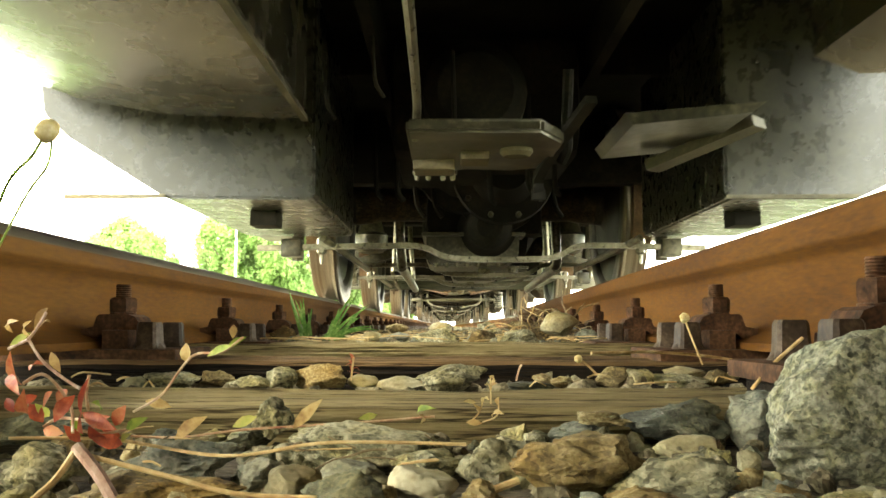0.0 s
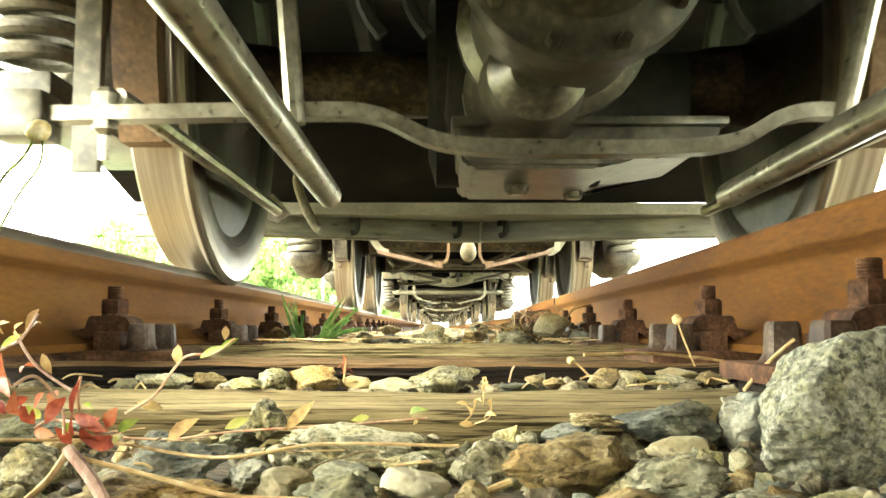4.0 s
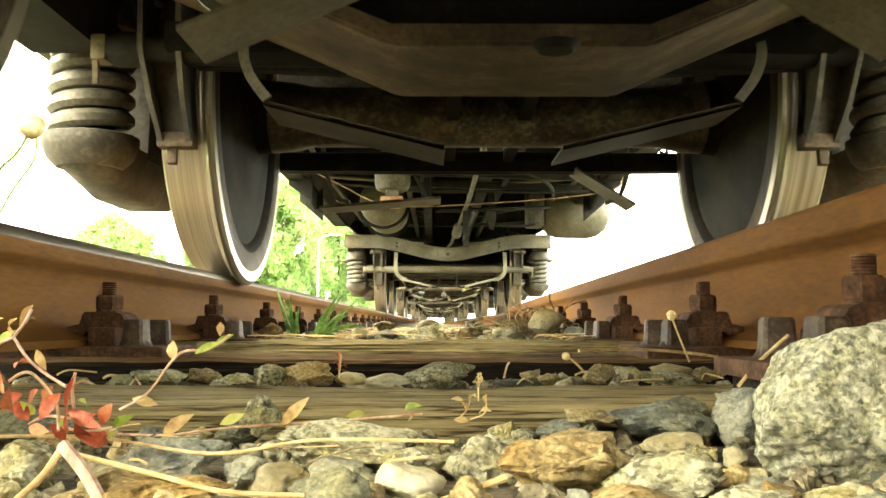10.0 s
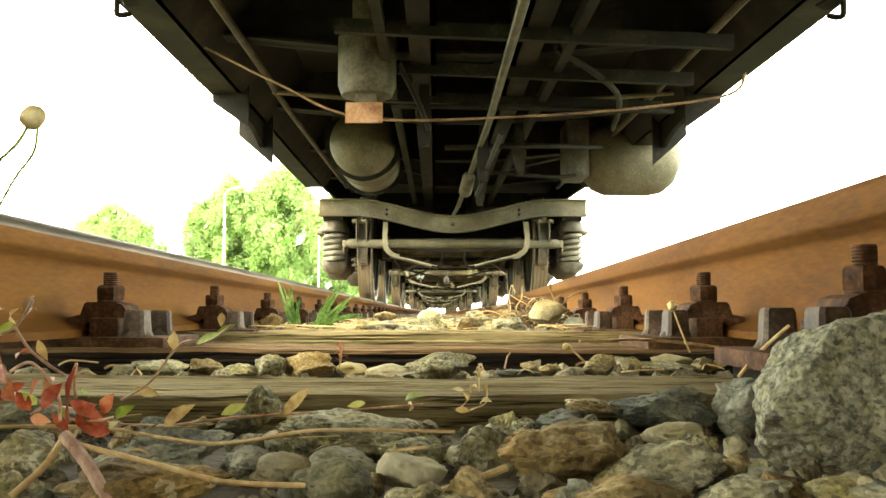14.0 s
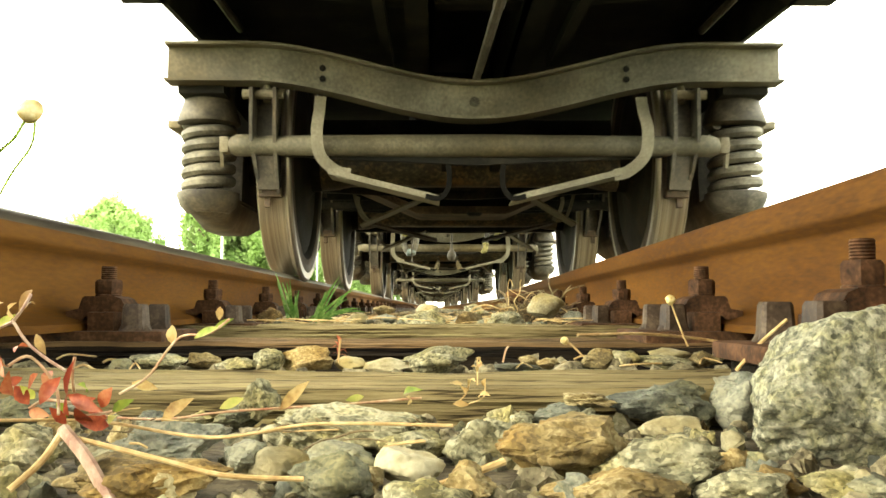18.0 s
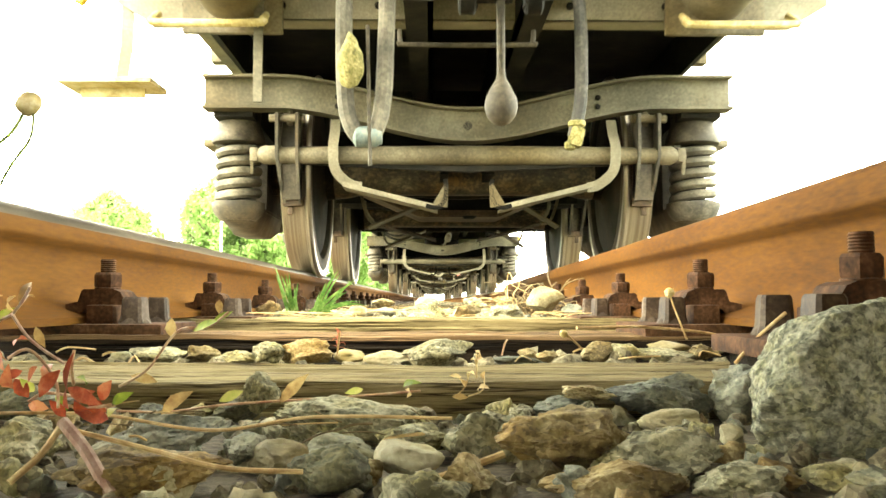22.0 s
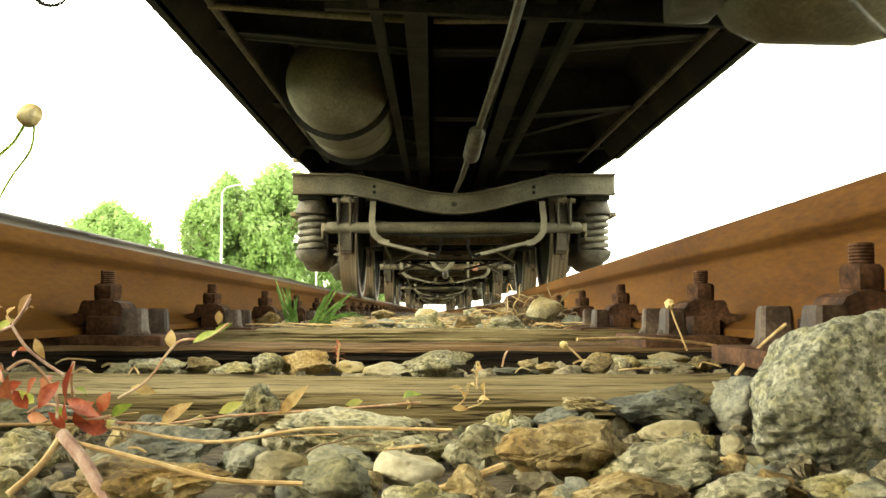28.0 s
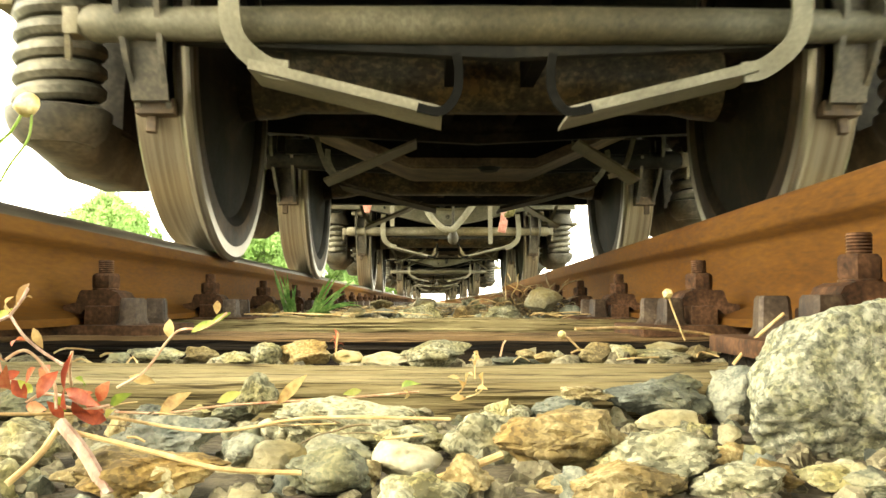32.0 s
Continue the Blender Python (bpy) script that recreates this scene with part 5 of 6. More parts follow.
    if style == 0:
        for pts, r in (([(-0.35, -0.2, 0.80), (0.3, -0.25, 0.78), (0.95, -0.1, 0.80)], 0.012), ([(-0.1, 0.5, 0.74), (0.4, 0.55, 0.76), (0.8, 0.9, 0.82)], 0.014), ([(0.3, -0.9, 0.86), (0.62, -0.45, 0.80), (0.75, 0.3, 0.8)], 0.013),
                       ([(-0.3, -0.7, 0.86), (-0.22, -0.5, 0.74), (-0.18, -0.35, 0.66)], 0.012), ([(0.2, 1.2, 0.72), (0.6, 1.25, 0.7), (0.85, 1.5, 0.78)], 0.012), ([(0.12, -0.6, 0.6), (0.12, 0.4, 0.62), (0.1, 1.2, 0.58)], 0.013)):
            bm = B()
            tube(bm, smoothline(pts, 5), r, 8)
            part("brake_rod", bm, M_DARK, e)
        for x, y, z in ((0.1, 0.42, 0.66), (0.3, 0.55, 0.72), (0.12, 1.2, 0.64), (-0.2, -0.35, 0.7)):
            bm = B()
            slab(bm, [(x - 0.02, z - 0.12), (x + 0.02, z - 0.12), (x + 0.035, z), (x + 0.02, z + 0.16), (x - 0.02, z + 0.16), (x - 0.035, z)], y, y + 0.02)
            lathe(bm, [(-0.02, 0.018), (0.04, 0.018)], 10, "y", (x, y, z - 0.1))
            part("brake_crank", bm, M_DARK, e)
        for sx in (-1, 1):
            for y in (-2.2, -1.75, -1.3):
                bm = B()
                box(bm, (sx * 1.17, y, 0.93), (0.05, 0.1, 0.09), rot=(0, 18 * sx, 12), bev=0.012)
                tube(bm, smoothline([(sx * 1.18, y - 0.05, 0.9), (sx * 1.2, y, 0.85), (sx * 1.18, y + 0.06, 0.87)], 4), 0.01, 6)
                part("door_latch", bm, M_DARK if y > -1.5 else M_BROWN, e)
    for k in range(3):
        bm = B()
        bar(bm, [(-0.5, yb - 1.6 - 0.5 * k, 0.86), (0.9, yb - 1.55 - 0.5 * k, 0.82)], 0.03, 0.05)
        part("brake_lever", bm, M_DARK, e)
    bm = B()
    tube(bm, [(0.10, -half + 1.3, 0.74), (0.10, 0, 0.76), (0.02, half - 2.4, 0.66)], 0.017, 8)
    lathe(bm, [(half - 3.7, 0.02), (half - 3.66, 0.04), (half - 3.1, 0.045), (half - 3.05, 0.02)], 12, 'y', (0.05, 0, 0.68))
    tube(bm, [(0.02, half - 2.4, 0.66), (0.0, half - 1.0, 0.73)], 0.015, 8)
    part("pull_rod", bm, M_IRON, e)
    bm = B()
    tube(bm, smoothline([(-0.95, yb - 1.3, 0.95), (-0.2, yb - 1.3, 0.90), (0.5, yb - 1.35, 0.90), (1.02, yb - 1.3, 0.95)], 5), 0.012, 8)
    part("cross_shaft", bm, M_STEEL, e)
    return e


WHEEL = wheelset_mesh("wheelset", 0.46)


def locomotive():
    """The rear half of a four-axle shunting locomotive, with rod-linked brakes and axle drives."""
    LY = 2.0
    e = empty("locomotive", pose(TRAIN_X, LY, RAIL_TOP), "greasy dark diesel locomotive rolling at the head of the train", "locomotive")
    CARS.append((e, LY))
    X0 = TRAIN_X
    zc = RAIL_TOP - EYE_Z       # rail top over the lens

    def P(x, d, z):
        """World x, place along the track at the start, height over the lens -> the locomotive's own space."""
        return (x - X0, d - LY, z - zc)

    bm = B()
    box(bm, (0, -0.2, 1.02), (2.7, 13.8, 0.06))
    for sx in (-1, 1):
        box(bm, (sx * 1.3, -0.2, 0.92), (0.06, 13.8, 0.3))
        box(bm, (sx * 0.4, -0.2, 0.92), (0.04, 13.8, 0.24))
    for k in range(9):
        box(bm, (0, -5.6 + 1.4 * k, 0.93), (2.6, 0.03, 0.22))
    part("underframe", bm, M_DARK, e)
    bm = B()
    box(bm, (0, -0.2, 2.3), (2.6, 13.4, 2.5), bev=0.05)
    part("body", bm, M_DARK, e)
    # tanks under the middle; world x and height over the lens
    for prof, bx in (([(-1.3, 1.05), (-1.25, 0.66), (-1.17, 0.585), (-0.86, 0.392), (-0.42, 0.388), (-0.405, 0.40), (-0.405, 1.05)], -0.62), ([(0.855, 1.05), (0.855, 0.40), (0.87, 0.388), (1.26, 0.39), (1.5, 0.5), (1.5, 1.05)], 1.02)):
        bm = B()
        slab(bm, [(x - X0, z - zc) for x, z in prof], 2.75 - LY, 3.92 - LY)
        bmesh.ops.bevel(bm, geom=list(bm.edges), offset=0.008, segments=2, affect="EDGES")
        tank = part("side_tank", bm, M_TANK, e, "dark olive painted sheet-metal side tank")
        bm = B()
        bar(bm, [(prof[2][0] - X0 if bx < 0 else prof[1][0] - X0, 2.744 - LY, 0.395 - zc if bx > 0 else prof[3][1] - zc + 0.004), (prof[3][0] - X0, 2.744 - LY, prof[3][1] - zc + 0.006)], 0.014, 0.012)
        part("seam", bm, M_BEAM, tank)
        bm = B()
        box(bm, P(bx, 3.1, 0.366), (0.09, 0.12, 0.05), bev=0.005)
        part("drain_box", bm, M_DARK, tank)
    bm = B()
    slab(bm, [(-1.6, 0.95), (-1.5, 0.70), (-1.38, 0.58), (-1.2, 0.51), (-0.95, 0.47), (-0.62, 0.455), (-0.57, 0.46), (-0.555, 0.48), (-0.555, 0.95)], 0.2 - LY, 2.55 - LY)
    belly = part("belly_tank", bm, M_SHEET, e, "smooth brown sheet-metal belly tank")
    bm = B()
    bar(bm, [(-0.56, 0.2 - LY, 0.458), (-0.56, 2.56 - LY, 0.458)], 0.018, 0.014)
    part("seam", bm, M_BEAM, belly)
    bm = B()
    slab(bm, [(0.66, 0.95), (0.68, 0.47), (0.78, 0.43), (1.4, 0.45), (1.45, 0.95)], 0.2 - LY, 2.0 - LY)
    part("battery_box", bm, M_SHEET, e)
    bm = B()
    slab(bm, [(0.3, 0.40), (0.32, 0.37), (0.62, 0.40), (0.66, 0.43)], 2.25 - LY, 2.72 - LY)
    part("cooler_box", bm, M_LOCO, e, "oily cooler box under the frame")
    bm = B()
    bar(bm, [P(0.62, 2.7, 0.48), P(0.86, 2.45, 0.56)], 0.07, 0.03)
    part("tank_strut", bm, M_BEAM, e)
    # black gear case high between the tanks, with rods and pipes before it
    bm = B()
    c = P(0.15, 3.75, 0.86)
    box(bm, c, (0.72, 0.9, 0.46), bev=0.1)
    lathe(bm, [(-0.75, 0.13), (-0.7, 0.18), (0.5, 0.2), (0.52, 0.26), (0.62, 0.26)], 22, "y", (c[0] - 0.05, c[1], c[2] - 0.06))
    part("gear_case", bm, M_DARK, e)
    for x, d, z0, z1, r in ((-0.29, 3.6, 0.52, 0.85, 0.009), (-0.2, 3.5, 0.50, 0.85, 0.012), (0.02, 2.9, 0.62, 0.9, 0.008), (0.16, 3.4, 0.47, 0.85, 0.01), (0.3, 3.3, 0.5, 0.85, 0.014), (0.42, 3.5, 0.52, 0.9, 0.01), (-0.36, 2.6, 0.62, 0.8, 0.006), (-0.21, 2.5, 0.66, 0.82, 0.006)):
        bm = B()
        tube(bm, smoothline([P(x, d, z1), P(x + 0.005, d, (z0 + z1) / 2), P(x + 0.01, d + 0.03, z0 + 0.03), P(x + 0.03, d + 0.06, z0)], 4), r, 8)
        part("pipe", bm, M_DARK, e)
    bm = B()
    tube(bm, smoothline([P(-0.06, 0.4, 0.55), P(-0.065, 1.4, 0.56), P(-0.07, 2.1, 0.55), P(-0.075, 2.25, 0.52), P(-0.08, 2.3, 0.48)], 5), 0.011, 8)
    part("oil_pipe", bm, M_ROD, e)
    # engine sump: a pan with a bolted flange, stays and a hanging hook
    bm = B()
    zt = 0.478 - zc
    slab(bm, [(-0.10 - X0, 2.2 - LY), (0.24 - X0, 2.2 - LY), (0.31 - X0, 2.34 - LY), (0.31 - X0, 2.7 - LY), (0.2 - X0, 2.76 - LY), (0.05 - X0, 2.72 - LY), (0.03 - X0, 2.77 - LY), (-0.1 - X0, 2.77 - LY)], zt, zt + 0.035, "xy")
    bmesh.ops.bevel(bm, geom=list(bm.edges), offset=0.008, segments=2, affect="EDGES")
    sump = part("engine_sump", bm, M_LOCO, e, "oily ribbed engine sump")
    bm = B()
    box(bm, P(-0.035, 2.66, 0.47), (0.12, 0.2, 0.03), rot=(4, 0, 0), bev=0.006)
    box(bm, P(0.08, 2.5, 0.47), (0.08, 0.12, 0.03), bev=0.01)
    lathe(bm, [(-0.02, 0.035), (-0.01, 0.045), (0.02, 0.045)], 14, "z", P(0.19, 2.42, 0.478))
    part("sump_lid", bm, M_BEAM, sump)
    for x in (-0.09, -0.055, -0.01, 0.02):
        bm = B()
        lathe(bm, [(-0.03, 0.007), (-0.02, 0.009), (-0.012, 0.009), (-0.012, 0.014), (0, 0.014)], 8, "z", P(x, 2.76, 0.478))
        part("bolt", bm, M_LOCO, sump)
    bm = B()
    bar(bm, smoothline([P(0.36, 2.2, 0.56), P(0.31, 2.45, 0.50), P(0.285, 2.72, 0.46), P(0.282, 2.76, 0.42), P(0.285, 2.77, 0.40)], 5), 0.03, 0.02)
    box(bm, P(0.285, 2.77, 0.405), (0.045, 0.03, 0.035), bev=0.006)
    part("hook", bm, M_DARK, sump)
    bm = B()
    tube(bm, smoothline([P(0.36, 2.6, 0.75), P(0.355, 2.62, 0.6), P(0.36, 2.65, 0.53), P(0.345, 2.68, 0.49)], 5), 0.016, 8)
    part("hose", bm, M_DARK, e)
    # bogie
    bm = B()
    for sx in (-1, 1):
        slab(bm, [(1.5, 0.55), (1.5, 0.8), (6.4, 0.8), (6.4, 0.55), (5.9, 0.6), (4.6, 0.6), (4.3, 0.45), (3.6, 0.45), (3.3, 0.6), (2.0, 0.6)], sx * 0.98, sx * 1.06, "yz")
    fr = part("bogie_frame", bm, M_LOCO, e, "oily locomotive bogie frame with brake rods")
    for d in (4.74, 7.35):
        w = wheelset_mesh("wheelset", 0.5)
        w.parent = fr
        w.matrix_basis = pose(0, d - LY, 0.5)
        ROLLERS.append((w, (0, d - LY, 0.5), 0.5))
        # axle drive: a casing with a bolted bottom lid and the shaft tunnel
        y = d - LY
        up = 0.0 if d < 5 else 0.06
        bm = B()
        lathe(bm, [(-0.24, 0.2), (-0.22, 0.27), (0.2, 0.27), (0.24, 0.2)], 30, "x", (0.06, y, 0.5))
        box(bm, (0.035 if d < 5 else 0.15, y - 0.05, 0.41), (0.58, 0.48, 0.2), bev=0.055)
        pan = B()
        slab(pan, [(-0.25, 0.31), (-0.25, 0.18), (-0.225, 0.155), (0.115, 0.155), (0.15, 0.165), (0.2, 0.2), (0.205, 0.31)] if d < 5 else
             [(-0.12, 0.26), (-0.11, 0.18), (-0.08, 0.155), (0.2, 0.155), (0.26, 0.18), (0.47, 0.22), (0.48, 0.26)], y - 0.36, y + 0.14)
        bmesh.ops.bevel(pan, geom=list(pan.edges), offset=0.01, segments=2, affect="EDGES")
        box(pan, (-0.02, y - 0.11, 0.308) if d < 5 else (0.18, y - 0.11, 0.258), (0.5 if d < 5 else 0.61, 0.56, 0.018), bev=0.004)
        lathe(bm if d < 5 else pan, [(-0.56, 0.06), (-0.52, 0.105), (-0.38, 0.12), (-0.34, 0.15), (-0.3, 0.15)], 22, "y", (0.05, y, 0.33))
        case = part("axle_drive", bm, M_DARK, fr)
        for v in pan.verts:
            v.co.z += up
        part("oil_pan", pan, M_LOCO, case)
        bm = B()
        for sy in (-1, 1) if d < 5 else ():
            for i in range(7):
                lathe(bm, [(0.147, 0.006), (0.15, 0.009), (0.17, 0.009)], 6, "z", (-0.2 + 0.05 * i, y - 0.13 + sy * 0.23, 0))
            for i in range(2):
                lathe(bm, [(0.157 + 0.031 * i, 0.006), (0.16 + 0.031 * i, 0.009), (0.19 + 0.031 * i, 0.009)], 6, "z", (0.14 + 0.04 * i, y + 0.1, 0))
        lathe(bm, [(0.13, 0.02), (0.14, 0.03), (0.17, 0.03)], 6, "z", (0.04, y - 0.12, up))
        lathe(bm, [(0.14, 0.02), (0.145, 0.025), (0.17, 0.025)], 6, "z", (0.2, y + 0.02, up))
        tagged(part("lid_bolts", bm, M_ROD, fr), kind="stuff")
        bm = B()
        lathe(bm, [(-1.0, 0.1), (-0.86, 0.15), (-0.84, 0.22), (-0.79, 0.225), (-0.77, 0.18), (-0.42, 0.185), (-0.4, 0.215), (-0.36, 0.215), (-0.34, 0.19), (-0.28, 0.19)], 32, "y", (0.1, y, 0.53))
        shaft = part("cardan_shaft", bm, M_DARK if d < 5 else M_LOCO, fr)
        for i in range(10):
            a = 2 * math.pi * i / 10
            bm = B()
            lathe(bm, [(-0.88, 0.01), (-0.865, 0.014), (-0.845, 0.014)], 6, "y", (0.1 + 0.195 * math.cos(a), y, 0.53 + 0.195 * math.sin(a)))
            part("bolt", bm, M_LOCO, shaft)
        # clasp brake: dropped cross bars in front and behind
        for k, dz in ((-0.78, 0.165), (0.6, 0.175)) if d < 5 else ((-0.88, 0.165),):
            bm = B()
            yy = y + k
            bar(bm, smoothline([(-0.98, yy, dz + 0.04), (-0.4, yy, dz + 0.05), (-0.26, yy, dz + 0.045), (-0.15, yy, dz), (0.0, yy, dz - 0.01), (0.3, yy, dz - 0.005), (0.42, yy, dz + 0.045), (0.55, yy, dz + 0.05), (0.98, yy, dz + 0.04)], 5), 0.042, 0.024)
            part("brake_cross_bar", bm, M_ROD, fr)
            for sx in (-1, 1):
                bm = B()
                s = 1 if k > 0 else -1
                arc = []
                for i in range(7):
                    a = radians(-30 + i * 10)
                    arc.append((y + s * 0.512 * math.cos(a), 0.5 + 0.512 * math.sin(a)))
                slab(bm, arc + [(u + s * 0.06, v) for u, v in reversed(arc)], sx * 0.72, sx * 0.81, "yz")
                part("brake_shoe", bm, M_BROWN, fr)
                bm = B()
                bar(bm, [(sx * 0.83, y + s * 0.62, 0.75), (sx * 0.83, y + s * 0.62, 0.16)], 0.05, 0.03)
                box(bm, (sx * 0.83, yy, dz + 0.04), (0.09, 0.09, 0.08), bev=0.015)
                part("brake_lever", bm, M_LOCO, fr)
                bm = B()
                lathe(bm, [(dz - 0.05, 0.008), (dz - 0.01, 0.01), (dz, 0.022), (dz + 0.015, 0.022), (dz + 0.06, 0.022), (dz + 0.07, 0.012)], 6, "z", (sx * 0.70, yy, 0.02))
                part("adjuster_nut", bm, M_ROD, fr)
        for sx in (-1, 1):
            # springs beside the wheel
            for s in (-1, 1):
                bm = B()
                coil(bm, (sx * 1.08, y + 0.33 * s, 0.42), 0.1, 0.02, 5.5, 0.3)
                part("coil_spring", bm, M_SPRING, fr)
            bm = B()
            box(bm, (sx * 1.08, y, 0.38), (0.2, 0.9, 0.06), bev=0.01)
            box(bm, (sx * 1.05, y, 0.52), (0.2, 0.26, 0.26), bev=0.04)
            lathe(bm, [(sx * 1.12, 0.13), (sx * 1.18, 0.12), (sx * 1.2, 0.05)], 20, "x", (0, y, 0.5))
            part("axle_box", bm, M_LOCO, fr)
    # Unseen front bogie; the box between its frames is added to keep light out.
    bm = B()
    for sx in (-1, 1):
        slab(bm, [(-6.4, 0.3), (-6.4, 0.8), (-1.6, 0.8), (-1.6, 0.3)], sx * 0.98, sx * 1.06, "yz")
    box(bm, (0, -4.0, 0.5), (1.9, 4.6, 0.55), bev=0.02)
    fb = part("front_bogie_frame", bm, M_LOCO, e)
    for y in (-5.3, -2.7):
        w = wheelset_mesh("wheelset", 0.5)
        w.parent = fb
        w.matrix_basis = pose(0, y, 0.5)
        ROLLERS.append((w, (0, y, 0.5), 0.5))
    # pull rods between the axles, and thin tie rods along each brake
    for x in (-0.40, 0.46):
        bm = B()
        tube(bm, smoothline([(x - 0.01, 4.97 - LY, 0.75), (x - 0.01, 4.98 - LY, 0.42), (x, 5.0 - LY, 0.24), (x, 5.06 - LY, 0.195), (x, 5.2 - LY, 0.188), (x + 0.01, 6.8 - LY, 0.15), (x + 0.01, 6.88 - LY, 0.148)], 6), 0.027, 12)
        part("pull_rod", bm, M_ROD, fr)
    for sx in (-1, 1):
        for d0, d1 in ((3.86, 5.34), (6.47, 7.6)):
            bm = B()
            tube(bm, smoothline([(sx * 0.68, d0 - LY, 0.24), (sx * 0.64, d0 - LY + 0.2, 0.215), (sx * 0.62, d1 - LY - 0.1, 0.2), (sx * 0.62, d1 - LY, 0.2)], 5), 0.017, 10)
            part("tie_rod", bm, M_ROD, fr)
        for d in (5.5,):
            bm = B()
            tube(bm, [(sx * 0.44, d - LY, 0.75), (sx * 0.47, d - LY + 0.05, 0.2)], 0.02, 10)
            part("hanger_rod", bm, M_ROD, fr)
            bm = B()
            lathe(bm, [(0.33, 0.03), (0.34, 0.08), (0.37, 0.105), (0.45, 0.11), (0.47, 0.085), (0.62, 0.05)], 22, "z", (sx * 0.64, d + 0.35 - LY, 0))
            part("brake_cylinder", bm, M_LOCO, fr)
            bm = B()
            box(bm, (sx * 0.66, d + 0.45 - LY, 0.30), (0.3, 0.05, 0.06), rot=(0, 15 * sx, 0), bev=0.01)
            box(bm, (sx * 0.80, d + 0.5 - LY, 0.42), (0.06, 0.06, 0.3), bev=0.01)
            part("brake_bracket", bm, M_LOCO, fr)
    for x0, x1 in ((-0.385, -0.42), (0.5, 0.61)):
        bm = B()
        tube(bm, [(x0, 6.45 - LY, 0.19), ((x0 + x1) / 2, 6.45 - LY, 0.4), (x1, 6.46 - LY, 0.72)], 0.017, 10)
        part("hanger_rod", bm, M_ROD, fr)
    for d in (4.2, 5.9, 6.6):
        bm = B()
        box(bm, (0.0, d - LY, 0.62), (1.7, 0.12, 0.2), bev=0.02)
        for x in (-0.3, -0.22, 0.05, 0.33):
            tube(bm, smoothline([(x, d - LY - 0.07, 0.75), (x + 0.01, d - LY - 0.08, 0.45), (x + 0.05, d - LY - 0.08, 0.36)], 4), 0.012, 6)
        part("frame_cross_beam", bm, M_DARK, fr)
    # rear: guard plate, buffer beam, buffers, hooks
    y = 8.6 - LY
    bm = B()
    # a shallow vee pointing back, its ends swept forward
    line = []
    for i in range(27):
        x = -1.3 + 0.1 * i
        line.append((x, max(y - 0.185, y + 0.06 - (0.3 * (-0.06 - x) if x < -0.06 else 0.2 * (x + 0.06)) + 0.006 * math.sin(7 * x))))
    slab(bm, line + [(u, v + 0.01) for u, v in reversed(line)], 0.212, 0.29, "xy")
    guard = part("guard_plate", bm, M_GUARD, e)
    bm = B()
    slab(bm, line + [(1.3, y - 0.2), (-1.3, y - 0.2)], 0.29, 0.297, "xy")
    part("guard_shelf", bm, M_SHELF, guard)
    bm = B()
    slab(bm, [(u, v - 0.022) for u, v in line] + [(u, v + 0.016) for u, v in reversed(line)], 0.206, 0.213, "xy")
    part("lower_flange", bm, M_BEAM, guard)
    for x, v in ((-0.48, -0.07), (-0.08, 0.05), (0.1, 0.02)):
        bm = B()
        tube(bm, smoothline([(x, y + v, 0.285), (x + 0.01, y + v - 0.03, 0.275), (x + 0.012, y + v - 0.035, 0.255), (x + 0.006, y + v - 0.028, 0.235), (x - 0.012, y + v - 0.02, 0.23)], 4), 0.011, 8)
        box(bm, (x, y + v, 0.28), (0.04, 0.05, 0.02), bev=0.004)
        part("clamp", bm, M_DARK, guard)
    bm = B()
    slab(bm, [(y + 0.045, 0.215), (y + 0.02, 0.215), (y - 0.03, 0.288), (y + 0.045, 0.288)], 0.012, 0.02, "yz")
    part("gusset", bm, M_BEAM, guard)
    bm = B()
    slab(bm, [(y - 0.21, 0.288), (y - 0.2, 0.288), (y - 0.2, 0.332), (y - 0.21, 0.332)], -1.25, 1.25, "yz")
    part("edge_strip", bm, M_PALEST, guard)
    # Sheet added for the dark above the guard; its black is painted shade.
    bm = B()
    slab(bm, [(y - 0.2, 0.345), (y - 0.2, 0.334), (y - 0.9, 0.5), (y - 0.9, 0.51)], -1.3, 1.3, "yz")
    part("soffit", bm, M_BLACK, guard, "added black cover sheet for the dark above the guard")
    bm = B()
    tube(bm, smoothline([(-0.63, y - 0.5, 0.62), (-0.635, y - 0.5, 0.42), (-0.64, y - 0.5, 0.36), (-0.615, y - 0.49, 0.28), (-0.58, y - 0.48, 0.215), (-0.56, y - 0.48, 0.2)], 5), 0.017, 10)
    part("bent_rod", bm, M_BEAM, e)
    bm = B()
    slab(bm, [(-0.92, 0.34), (-0.72, 0.32), (-0.66, 0.25), (-0.70, 0.22), (-0.86, 0.28)], y - 0.52, y - 0.5)
    lathe(bm, [(-0.04, 0.03), (0.01, 0.03), (0.02, 0.018)], 10, "y", (-0.80, y - 0.52, 0.30))
    part("rod_bracket", bm, M_IRON, e)
    bm = B()
    box(bm, (0, y + 0.3, 0.95), (2.7, 0.06, 0.5), bev=0.01)
    box(bm, (0, y + 0.12, 0.75), (2.5, 0.5, 0.03))
    part("buffer_beam", bm, M_DARK, e)
    for sx in (-1, 1):
        bm = B()
        lathe(bm, [(0, 0.12), (0.3, 0.115), (0.3, 0.08), (0.5, 0.08), (0.51, 0.22), (0.55, 0.22)], 24, "y", (sx * 0.875, y + 0.3, 1.06))
        part("buffer", bm, M_DARK, e)
        bm = B()
        tube(bm, smoothline([(sx * 0.72, y + 0.35, 0.8), (sx * 0.74, y + 0.45, 0.55), (sx * 0.62, y + 0.5, 0.48), (sx * 0.52, y + 0.5, 0.6)], 6), 0.025, 10)
        part("air_hose", bm, M_RUBBER, e)
    return e


